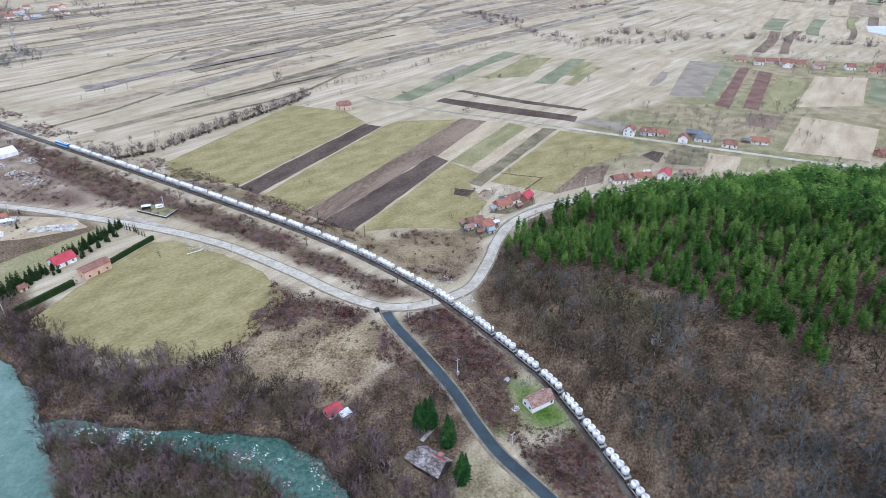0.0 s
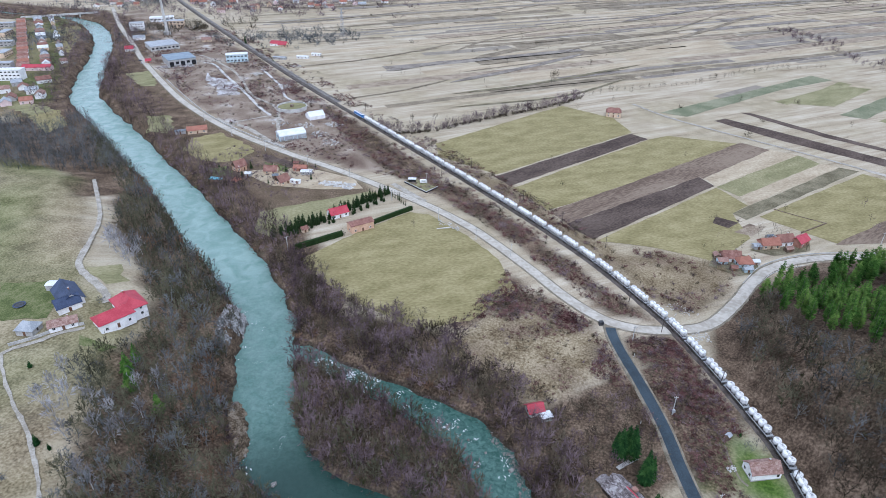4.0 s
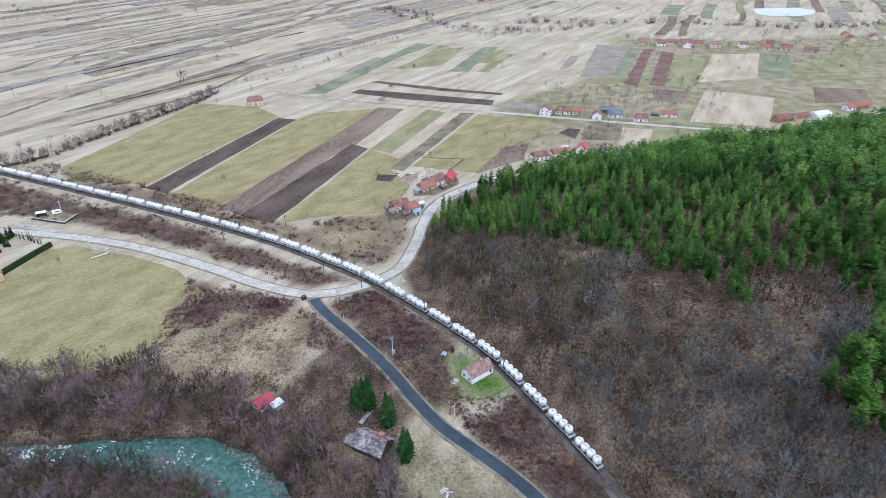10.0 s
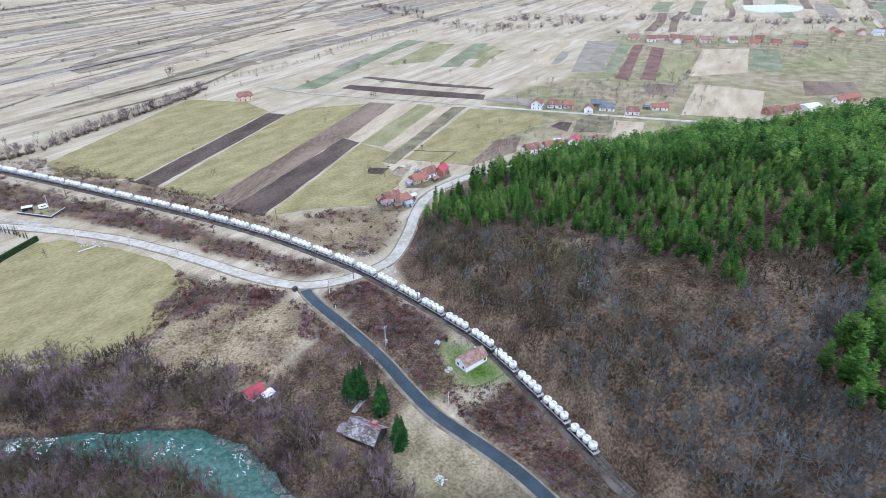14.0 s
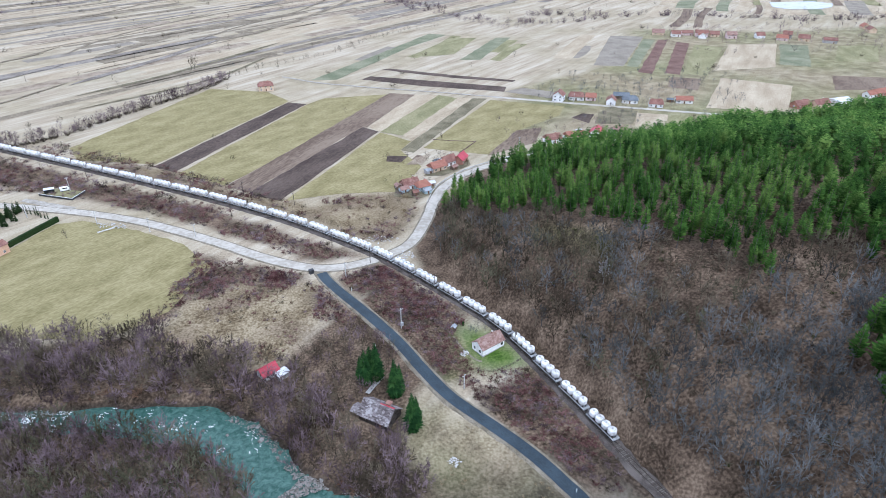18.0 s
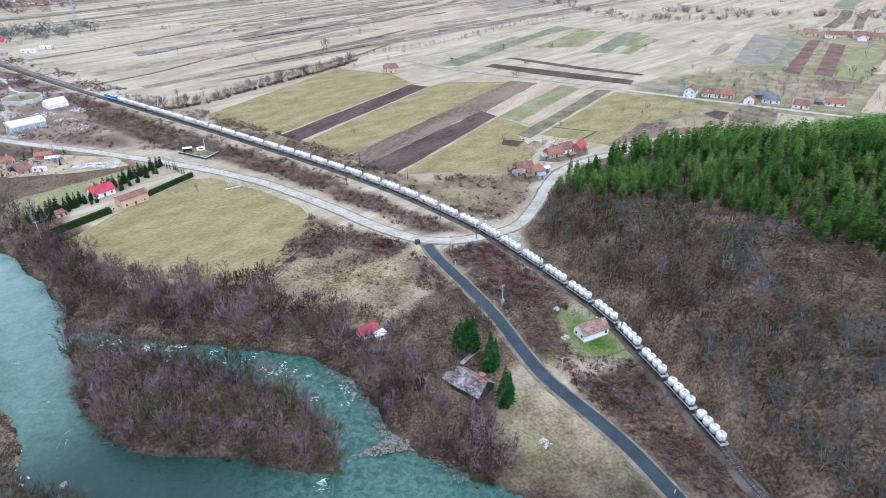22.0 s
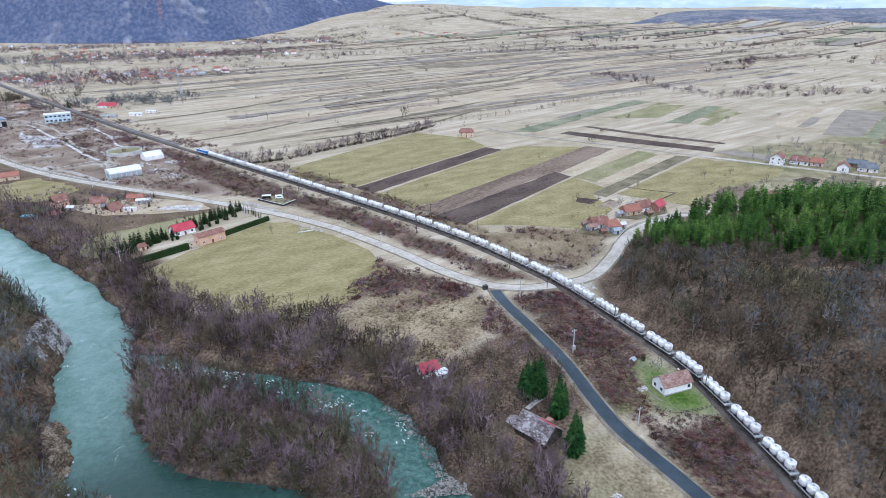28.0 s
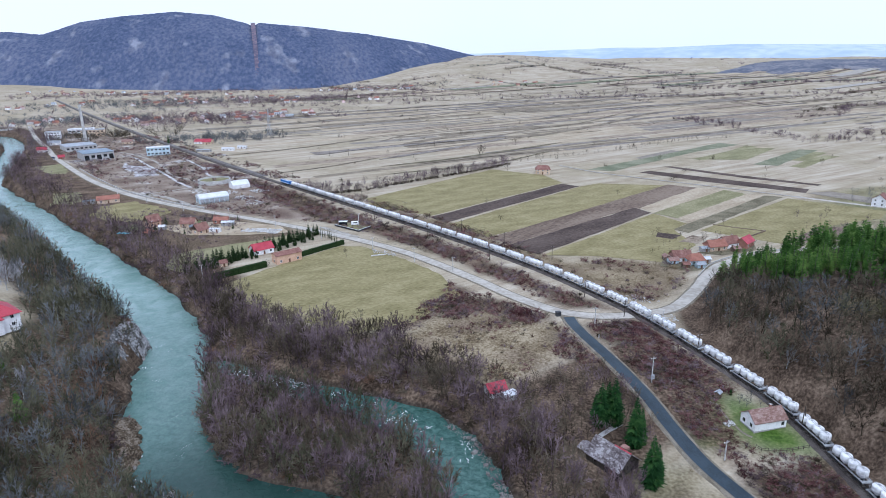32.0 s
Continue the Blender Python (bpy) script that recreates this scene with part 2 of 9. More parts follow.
mat("loco_blue", (0.015, 0.13, 0.42), (0.03, 0.20, 0.55), s1=0.5, s2=3, rough=0.35, bump=0)
mat("loco_white", (0.62, 0.66, 0.70), (0.74, 0.77, 0.80), s1=0.5, s2=3, rough=0.4, bump=0)
mat("bark_grey", (0.081, 0.070, 0.063), (0.147, 0.133, 0.122), s1=1, s2=8, bump=0, spec=0.04)
mat("twig_brown", (0.032, 0.026, 0.017), (0.078, 0.063, 0.042), (0.150, 0.126, 0.088), s1=0.05, s2=0.3, bump=0, isl=0.05, tint=0.30, lo=0.38, hi=0.62, spec=0.04)
mat("twig_purple", (0.058, 0.040, 0.043), (0.128, 0.093, 0.099), (0.230, 0.174, 0.182), s1=0.05, s2=0.3, bump=0, isl=0.05, tint=0.30, lo=0.38, hi=0.62, spec=0.04)
mat("twig_red", (0.058, 0.025, 0.024), (0.128, 0.061, 0.057), (0.212, 0.120, 0.112), s1=0.05, s2=0.3, bump=0, isl=0.05, tint=0.30, lo=0.38, hi=0.62, spec=0.04)
# distance haze is mixed into this wood's blue-grey
mat("hazy_wood", (0.070, 0.082, 0.115), (0.125, 0.134, 0.165), (0.21, 0.205, 0.215), s1=0.012, s2=0.07, bump=0)
mat("twig_grey", (0.048, 0.050, 0.049), (0.100, 0.104, 0.103), (0.172, 0.178, 0.177), s1=0.05, s2=0.3, bump=0, isl=0.05, tint=0.30, lo=0.38, hi=0.62, spec=0.04)
mat("twig_pale", (0.22, 0.21, 0.21), (0.33, 0.32, 0.325), (0.46, 0.45, 0.45), s1=0.06, s2=0.24, bump=0, isl=0.10, lo=0.40, hi=0.60, spec=0.04)
mat("twig_olive", (0.034, 0.034, 0.019), (0.076, 0.074, 0.044), (0.142, 0.136, 0.088), s1=0.05, s2=0.3, bump=0, isl=0.05, tint=0.30, lo=0.38, hi=0.62, spec=0.04)
mat("twig_rust", (0.118, 0.068, 0.042), (0.198, 0.124, 0.079), s1=0.06, s2=0.24, bump=0, isl=0.10, lo=0.40, hi=0.60, spec=0.04)
mat("ivy", (0.020, 0.036, 0.010), (0.058, 0.072, 0.020), (0.120, 0.112, 0.040), s1=0.1, s2=1, bump=0, isl=0.3, spec=0.04)
mat("dry_grass", (0.23, 0.175, 0.10), (0.34, 0.27, 0.165), s1=0.1, s2=1, bump=0, isl=0.3, spec=0.04)
mat("needles", (0.011, 0.036, 0.006), (0.055, 0.122, 0.021), (0.165, 0.252, 0.054), s1=0.05, s2=0.5, bump=0, isl=0.16, tint=0.22, rough=0.75, spec=0.04)
mat("needles_dark", (0.008, 0.026, 0.008), (0.018, 0.052, 0.014), (0.040, 0.088, 0.022), s1=0.08, s2=0.5, bump=0, isl=0.3, rough=0.75, spec=0.04)
mat("thuja", (0.014, 0.030, 0.010), (0.032, 0.052, 0.018), s1=0.3, s2=2, bump=0, isl=0.3, spec=0.04)
# blue haze of distance is painted into the next two colours
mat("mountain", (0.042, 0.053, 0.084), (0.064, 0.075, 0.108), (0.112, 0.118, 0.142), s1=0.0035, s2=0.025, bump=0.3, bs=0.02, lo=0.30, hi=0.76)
mat("hazy_ridge", (0.38, 0.47, 0.61), (0.44, 0.52, 0.65), (0.52, 0.59, 0.69), s1=0.002, s2=0.012, bump=0)
mat("pond_water", (0.26, 0.30, 0.32), (0.38, 0.41, 0.43), s1=0.01, s2=0.1, rough=0.12, bump=0)
mat("cut_grass", (0.080, 0.076, 0.118), (0.125, 0.100, 0.135), (0.185, 0.140, 0.165), s1=0.02, s2=0.08, bump=0)
mat("cliff_rock", (0.050, 0.045, 0.036), (0.200, 0.190, 0.178), (0.430, 0.420, 0.412), s1=0.22, s2=1.6, bump=1.0, bs=1.2, lo=0.36, hi=0.62)
mat("earth_bank", (0.045, 0.033, 0.020), (0.110, 0.080, 0.048), (0.240, 0.200, 0.150), s1=0.3, s2=1.8, bump=1.0, bs=1.2)
mat("foam", (0.55, 0.60, 0.60), (0.78, 0.80, 0.80), s1=1, s2=6, rough=0.6, bump=0.3)

# ---- helpers for meshes ----


def raw(name, verts, faces, material, parent=None, smooth=False):
    me = bpy.data.meshes.new(name)
    me.from_pydata([tuple(v) for v in verts], [], [tuple(f) for f in faces])
    me.materials.append(MATS[material] if isinstance(material, str) else material)
    if smooth:
        me.polygons.foreach_set("use_smooth", [True] * len(me.polygons))
    ob = new(name, me)
    if parent:
        ob.parent = parent
    return ob


def part(name, bm, material, parent, label="", smooth=False):
    me = bpy.data.meshes.new(name)
    bm.to_mesh(me)
    bm.free()
    me.materials.append(MATS[material])
    if smooth:
        me.polygons.foreach_set("use_smooth", [True] * len(me.polygons))
    ob = new(name, me)
    if parent:
        ob.parent = parent
    if label:
        ob["label"] = label
    return ob


def box(bm, x0, y0, z0, x1, y1, z1, bevel=0.0):
    r = bmesh.ops.create_cube(bm, size=1.0, matrix=Matrix.Translation(((x0 + x1) / 2, (y0 + y1) / 2, (z0 + z1) / 2)) @ Matrix.Diagonal((x1 - x0, y1 - y0, z1 - z0, 1)))
    if bevel:
        es = {e for v in r["verts"] for e in v.link_edges}
        bmesh.ops.bevel(bm, geom=list(es), offset=bevel, segments=1, affect='EDGES')
    return bm


def boxp(name, x0, y0, z0, x1, y1, z1, material, parent, label="", bevel=0.0):
    return part(name, box(bmesh.new(), x0, y0, z0, x1, y1, z1, bevel), material, parent, label)


def cyl(bm, x, y, z0, z1, r0, r1=None, seg=8, m=None):
    mm = (m or Matrix()) @ Matrix.Translation((x, y, (z0 + z1) / 2))
    bmesh.ops.create_cone(bm, cap_ends=True, segments=seg, radius1=r0, radius2=r0 if r1 is None else r1, depth=z1 - z0, matrix=mm)
    return bm


def empty(name, m, label, category, group=""):
    ob = new(name)
    ob.empty_display_size = 0.5
    ob.matrix_world = m
    return tagged(ob, label, category, group)


# ---- the lie of the land ----
RIVER = [(-1500, 720, 13), (-1250, 688, 13), (-1095, 692, 13), (-1050, 701, 13), (-1003, 704, 13), (-926, 684, 13), (-853, 643, 13), (-780, 590, 12), (-701, 516, 12), (-659, 474, 13), (-621, 438, 13),
         (-587, 406, 13), (-546, 381, 13), (-494, 357, 13), (-445, 332, 13), (-386, 301, 13), (-345, 281, 13),
         (-310, 262, 13), (-279, 243, 14), (-244, 224, 15), (-218, 211, 14), (-196, 196, 13), (-173, 180, 11.5), (-160, 160, 12), (-147, 143, 11.5),
         (-134, 127, 11), (-118, 113, 10.5), (-98, 107, 10), (-70, 103, 13), (-40, 98, 15), (-10, 98, 18), (14, 84, 20), (30, 40, 20), (40, -60, 20)]
CHANNEL = [(-145, 168, 5), (-122, 164, 4), (-100, 161.5, 5), (-80, 158.5, 7), (-62, 154, 9), (-49, 146.5, 8.5), (-41, 137, 8),
           (-34, 127, 7), (-26, 115, 10), (-15, 106, 14)]
FOOT_WEST = [(120, -50), (98, 40), (84, 85), (75, 121), (67, 151), (55, 182), (39, 210), (28, 232), (25, 248), (31, 270), (38, 295)]
FOOT_NORTH = [(38, 295), (46, 316), (60, 331), (84, 345), (118, 357), (165, 371), (240, 382), (310, 394), (360, 404), (430, 420),
              (500, 438), (600, 480), (900, 560)]
WATER = -6.0


def ss(t):
    t = np.clip(t, 0, 1)
    return t * t * (3 - 2 * t)


def seg_dist(x, y, pts):
    """Distance to a polyline, the third value along it, and the side of it."""
    x, y = np.asarray(x, float), np.asarray(y, float)
    best, val, side = np.full(x.shape, 1e9), np.zeros(x.shape), np.zeros(x.shape)
    for a, b in zip(pts, pts[1:]):
        dx, dy = b[0] - a[0], b[1] - a[1]
        u = np.clip(((x - a[0]) * dx + (y - a[1]) * dy) / (dx * dx + dy * dy), 0, 1)
        d = np.hypot(x - a[0] - u * dx, y - a[1] - u * dy)
        m = d < best
        best = np.where(m, d, best)
        if len(a) > 2:
            val = np.where(m, a[2] + u * (b[2] - a[2]), val)
        side = np.where(m, np.sign((x - a[0]) * dy - (y - a[1]) * dx), side)
    return best, val, side


def inpoly(x, y, poly):
    x, y = np.asarray(x, float), np.asarray(y, float)
    c = np.zeros(x.shape, bool)
    for i in range(len(poly)):
        (x1, y1), (x2, y2) = poly[i][:2], poly[(i + 1) % len(poly)][:2]
        if y1 != y2:
            c ^= ((y1 > y) != (y2 > y)) & (x < (x2 - x1) * (y - y1) / (y2 - y1) + x1)
    return c


def wob(x, y, s, k=0.0):
    """Cheap smooth noise, about -1 to 1."""
    return (np.sin(x * s + 1.7 * np.sin(y * s * 0.7 + k) + k) + np.sin(y * s * 1.13 + 1.3 * np.sin(x * s * 0.9 + 2 + k))) * 0.5


HILL = FOOT_WEST + FOOT_NORTH[1:] + [(900, -50)]


def height(x, y):
    x, y = np.asarray(x, float), np.asarray(y, float)
    z = -5.5 * ss((225 - y) / 130)
    dw, dn = seg_dist(x, y, FOOT_WEST)[0], seg_dist(x, y, FOOT_NORTH)[0]
    rw, rn, k = 34 * (1 - np.exp(-dw / 28)) + 0.25 * dw, 0.36 * dn, 6.0
    r = -k * np.logaddexp(-rw / k, -rn / k) + k * np.log(2) * np.exp(-np.minimum(rw, rn) / k)
    r = 75 * (1 - np.exp(-np.maximum(r, 0) / 75)) * 1.13
    r = r + ss(r / 12) * (1.6 * wob(x, y, 0.09) + 0.8 * wob(x, y, 0.23, 3))
    z = z + np.where(inpoly(x, y, HILL), r, 0)
    d, w, s = seg_dist(x, y, RIVER)
    w = w + 1.6 * wob(x, y, 0.16)
    d = d - w
    hb = 17 * ss((300 - y) / 150) * ss((d - 2) / 55) + 6 * ss((d - 1) / 9) * ss((330 - y) / 120)
    crag = np.exp(-((x + 180) ** 2 + (y - 167) ** 2) / 420) + np.exp(-((x + 137) ** 2 + (y - 117) ** 2) / 150)
    hb = hb + crag * 8 * ss((d - 0.3) / 3.2)
    z = z + np.where(s > 0, hb, 0)
    d2, w2, _ = seg_dist(x, y, CHANNEL)
    dd = np.minimum(d, d2 - w2 - 0.8 * wob(x, y, 0.3))
    bed = -8.0 + np.clip(dd + 1.5, -3, 40) + (0.9 + 3 * crag * (s > 0)) * np.maximum(dd, 0)
    z = np.where(dd < 12, np.minimum(z, bed), z)
    far = np.hypot(x, y)
    bear = np.degrees(np.arctan2(x, y))
    z = z + 62 * ss((far - 1950) / 900) * np.exp(-((bear + 14.5) / 9.0) ** 2)
    z = z + 58 * ss((far - 1500) / 2600) * (0.75 + 0.45 * wob(x, y, 0.0021, 1.0) + 0.2 * wob(x, y, 0.006, 2.0))
    return z


def hz(x, y):
    return float(height(x, y))

# ---- ground ----


def axis(lo, hi, a, b, fine):
    out, v = [], a
    while v <= b:
        out.append(v)
        v += fine
    step, v = fine, out[-1]
    while v < hi:
        step *= 1.12
        v += step
        out.append(min(v, hi))
    step, v, pre = fine, a, []
    while v > lo:
        step *= 1.12
        v -= step
        pre.append(max(v, lo))
    return np.array(pre[::-1] + out)


CLEARING = [(-92, 196), (-80, 216), (-64, 232), (-32, 229), (-24, 206), (-32, 186), (-40, 177), (-52, 176), (-62, 186), (-74, 178), (-86, 182)]
YARD = [(27.5, 191), (32, 190), (40, 184), (45, 178), (49, 170), (47.5, 166), (34, 164.5), (30.5, 169), (29, 174), (26.5, 180), (25.5, 187)]
SCRUB_GAP = [(17, 157), (26, 158), (34, 163.5), (30.5, 169), (28.5, 174), (26, 181), (23, 178), (19, 168)]
MOSS = [(64, 222), (75.2, 213.5), (83.7, 202), (89, 194), (81, 193), (73, 205.3), (64, 216.0)]
YARD_LOW = [(18, 160.5), (17.5, 164.5), (22, 166), (26, 166), (25, 162), (22, 160.5)]
STRIP = [(2, 146), (14, 154), (24, 145), (40, 127), (50, 108), (30, 104), (14, 114), (4, 130)]
INDUSTRY = [(-1000, 820), (-645, 672), (-520, 588), (-428, 528), (-317, 457), (-242, 408), (-190, 370), (-200, 345), (-236, 342), (-296, 356), (-371, 379), (-454, 417), (-527, 460), (-640, 533), (-850, 681)]
QUARTER = [(-1060, 660), (-690, 380), (-600, 300), (-540, 330), (-640, 420), (-700, 470), (-820, 560), (-980, 690)]
VILLAGE = [(100, 396), (170, 400), (310, 425), (440, 455), (540, 490), (720, 620), (720, 760), (480, 720), (330, 770), (240, 590), (120, 520), (92, 440)]
RIVERSIDE = [(-880, 690), (-640, 528), (-454, 412), (-371, 374), (-296, 351), (-200, 325), (-190, 312), (-232, 240), (-345, 285), (-440, 330), (-540, 390), (-680, 485), (-800, 600)]
SCRUB_RAIL = [(-330, 462), (-262, 420), (-170, 360), (-90, 310), (-30, 262), (-2, 245), (-27, 243), (-56, 266), (-105, 299), (-157, 327), (-210, 352), (-280, 400)]
SCRUB_EAST = [(-22, 230), (-2, 246), (14, 222), (34, 192), (24, 186), (24, 172), (16, 160), (4, 184), (-8, 206)]
SCRUB_SOUTH = [(52, 165), (40, 163), (24, 156), (34, 140), (56, 112), (66, 110), (62, 132), (54, 156)]
SCRUB_LANE = [(-31, 228), (-22, 220), (-8, 199), (-18, 196), (-28, 208)]
SCRUB_PATCH = [(-84, 258), (-54, 245), (-31, 232), (-40, 226), (-62, 228), (-82, 214), (-96, 204), (-84, 236)]
NORTH_DRY = [(-200, 398), (-145, 362), (-64, 308), (-3, 258), (12, 264), (24, 300), (18, 316), (-10, 316), (-36, 304), (-86, 338), (-130, 372)]
WEST_WOOD = [(-470, 318), (-380, 262), (-320, 226), (-290, 196), (-262, 178), (-240, 168), (-226, 158), (-206, 148), (-196, 132), (-196, 110), (-182, 97), (-168, 85), (-157, 71), (-146, 58), (-120, 40), (-60, 60), (-60, 90), (-110, 100), (-150, 150), (-190, 190), (-260, 230), (-400, 300)]
NORTH_WOOD = [(-575, 296), (-530, 320), (-490, 312), (-524, 352), (-449, 330), (-390, 296), (-369, 252), (-412, 215), (-500, 258)]
WEST_MEADOW = [(-470, 235), (-372, 236), (-290, 184), (-258, 156), (-238, 142), (-205, 134), (-188, 108), (-172, 82), (-150, 50), (-230, 20), (-480, 60)]

gx, gy = axis(-4700, 4700, -1010, 215, 3.5), axis(-420, 4900, 78, 690, 3.4)
X, Y = np.meshgrid(gx, gy)
Z = height(X, Y)
nx, ny = len(gx), len(gy)
idx = np.arange(nx * ny).reshape(ny, nx)
quads = np.stack([idx[:-1, :-1], idx[:-1, 1:], idx[1:, 1:], idx[1:, :-1]], -1).reshape(-1, 4)
ground = raw("ground", np.stack([X, Y, Z], -1).reshape(-1, 3).tolist(), quads.tolist(), "straw", smooth=True)
tagged(ground, "dry winter grassland, leaf litter and river banks of a wide valley", "ground", kind="structure")

XW, YW = X + 3.5 * wob(X, Y, 0.21, 5), Y + 3.5 * wob(X, Y, 0.19, 8)
d_riv, w_riv, s_riv = seg_dist(X, Y, RIVER)
d_ch, w_ch, _ = seg_dist(X, Y, CHANNEL)
bank = np.minimum(d_riv - w_riv, d_ch - w_ch) + 6 * wob(X, Y, 0.12, 4)
litter = np.zeros_like(X)
litter = np.maximum(litter, inpoly(XW, YW, HILL))
litter = np.maximum(litter, ss((13 - seg_dist(X, Y, FOOT_WEST)[0]) / 5))
litter = np.maximum(litter, ss((34 + 20 * (X < -330) - bank) / 14))
litter = np.maximum(litter, 0.68 * inpoly(XW, YW, RIVERSIDE) + 0.35 * inpoly(XW, YW, QUARTER))
near_lit = inpoly(XW, YW, [(-150, 190), (-96, 200), (-60, 186), (-30, 184), (-8, 206), (4, 184), (12, 168), (4, 130), (10, 100), (-150, 90)])
litter = np.maximum(litter, near_lit)
for p in (SCRUB_GAP, SCRUB_RAIL, SCRUB_EAST, SCRUB_SOUTH, SCRUB_PATCH, SCRUB_LANE, WEST_WOOD, NORTH_WOOD):
    litter = np.maximum(litter, inpoly(XW, YW, p) * 0.85)
dry = 0.8 * inpoly(XW, YW, WEST_MEADOW)
for p in (CLEARING, NORTH_DRY, RIVERSIDE, QUARTER):
    dry = np.maximum(dry, inpoly(XW, YW, p))
dry = np.maximum(dry, 0.7 * inpoly(XW, YW, VILLAGE))
litter = np.maximum(litter, inpoly(XW, YW, CLEARING))
litter = np.maximum(litter, inpoly(XW, YW, NORTH_DRY) * (0.45 + 0.4 * wob(X, Y, 0.11, 6)))
litter = litter * (1 - inpoly(XW, YW, CLEARING) * (0.72 + 0.42 * wob(X, Y, 0.17, 9))) * (1 - inpoly(XW, YW, STRIP) * (0.75 + 0.35 * wob(X, Y, 0.17, 2))) * (1 - inpoly(XW, YW, YARD))
green = np.maximum(inpoly(X, Y, YARD) * 1.0 + inpoly(X, Y, YARD_LOW) * 0.8, 0.16 * inpoly(XW, YW, STRIP) * (1 + wob(X, Y, 0.2)))
green = np.maximum(green, 0.32 * inpoly(X, Y, MOSS))
green = np.maximum(green, 0.2 * inpoly(XW, YW, VILLAGE) * (1 + wob(X, Y, 0.04, 3)))
green = np.maximum(green, 0.3 * inpoly(XW, YW, QUARTER) * (1 + wob(X, Y, 0.06)))
green = np.maximum(green, 0.26 * inpoly(XW, YW, WEST_MEADOW) * (1 + wob(X, Y, 0.05)))
grey = np.maximum(inpoly(XW, YW, INDUSTRY) * 1.0, 0)
cov = np.stack([litter, green, grey, np.maximum(dry, 0.7 * inpoly(XW, YW, STRIP))], -1)
for _ in range(2):
    cov[1:-1, 1:-1] = (cov[1:-1, 1:-1] * 2 + cov[:-2, 1:-1] + cov[2:, 1:-1] + cov[1:-1, :-2] + cov[1:-1, 2:]) / 6
att = ground.data.attributes.new("cover", 'FLOAT_COLOR', 'POINT')
att.data.foreach_set("color", cov.reshape(-1).astype(np.float32))


def ground_material():
    m = bpy.data.materials.new("ground")
    m.use_nodes = True
    nt = m.node_tree
    n, l = nt.nodes, nt.links
    b = n["Principled BSDF"]
    geo = n.new("ShaderNodeNewGeometry")

    def noise_node(scale, detail=5, rot=None, sy=1.0):
        t = n.new("ShaderNodeTexNoise")
        t.inputs["Scale"].default_value = scale
        t.inputs["Detail"].default_value = detail
        if rot is not None:
            mp = n.new("ShaderNodeMapping")
            mp.inputs["Rotation"].default_value = (0, 0, radians(-rot))
            mp.inputs["Scale"].default_value = (1, sy, 1)
            mr = n.new("ShaderNodeVectorRotate")
            mr.rotation_type = 'Z_AXIS'
            mr.inputs["Angle"].default_value = radians(-rot)
            l.new(geo.outputs["Position"], mr.inputs["Vector"])
            mp.inputs["Rotation"].default_value = (0, 0, 0)
            l.new(mr.outputs[0], mp.inputs["Vector"])
            l.new(mp.outputs[0], t.inputs["Vector"])
        else:
            l.new(geo.outputs["Position"], t.inputs["Vector"])
        return t.outputs["Fac"]

    def ramp(fac, *stops):
        r = n.new("ShaderNodeValToRGB")
        e = r.color_ramp.elements
        e[0].position, e[0].color = stops[0][0], (*stops[0][1], 1)
        e[1].position, e[1].color = stops[-1][0], (*stops[-1][1], 1)
        for p, c in stops[1:-1]:
            x = e.new(p)
            x.color = (*c, 1)
        l.new(fac, r.inputs[0])
        return r.outputs[0]

    def mix(fac, a, c):
        x = n.new("ShaderNodeMix")
        x.data_type = 'RGBA'
        if isinstance(fac, float):
            x.inputs[0].default_value = fac
        else:
            l.new(fac, x.inputs[0])
        l.new(a, x.inputs[6])
        l.new(c, x.inputs[7])
        return x.outputs[2]

    def maths(op, a, c, d=None):
        x = n.new("ShaderNodeMath")
        x.operation = op
        for i, v in enumerate((a, c, d)):
            if v is None:
                continue
            if isinstance(v, float):
                x.inputs[i].default_value = v
            else:
                l.new(v, x.inputs[i])
        return x.outputs[0]

    big, mid, fine = noise_node(0.012, 4), noise_node(0.09, 5), noise_node(1.1, 4)
    streak = noise_node(0.012, 6, 47, 9.0)
    streak2 = noise_node(0.03, 5, 47, 14.0)
    f = maths('MULTIPLY_ADD', streak, 0.45, maths('MULTIPLY_ADD', streak2, 0.3, maths('MULTIPLY', fine, 0.25)))
    plain = ramp(f, (0.36, (0.215, 0.168, 0.118)), (0.44, (0.345, 0.288, 0.204)), (0.52, (0.430, 0.372, 0.275)), (0.61, (0.520, 0.462, 0.360)))
    plain2 = ramp(maths('MULTIPLY_ADD', mid, 0.6, maths('MULTIPLY', fine, 0.4)), (0.36, (0.195, 0.162, 0.096)), (0.5, (0.300, 0.256, 0.160)), (0.64, (0.410, 0.354, 0.240)))
    col = mix(ramp(big, (0.42, (0, 0, 0)), (0.62, (0.6, 0.6, 0.6))), plain, plain2)
    at = n.new("ShaderNodeAttribute")
    at.attribute_name = "cover"
    sep = n.new("ShaderNodeSeparateColor")
    l.new(at.outputs["Color"], sep.inputs[0])
    fm = maths('MULTIPLY_ADD', mid, 0.5, maths('MULTIPLY', fine, 0.5))
    dry = ramp(fm, (0.37, (0.100, 0.072, 0.042)), (0.48, (0.225, 0.178, 0.108)), (0.61, (0.370, 0.310, 0.205)))
    litter = ramp(fm, (0.36, (0.034, 0.024, 0.016)), (0.47, (0.088, 0.063, 0.043)), (0.56, (0.160, 0.116, 0.080)), (0.66, (0.250, 0.190, 0.132)))
    green = ramp(fm, (0.36, (0.040, 0.085, 0.012)), (0.5, (0.082, 0.142, 0.022)), (0.64, (0.165, 0.20, 0.060)))
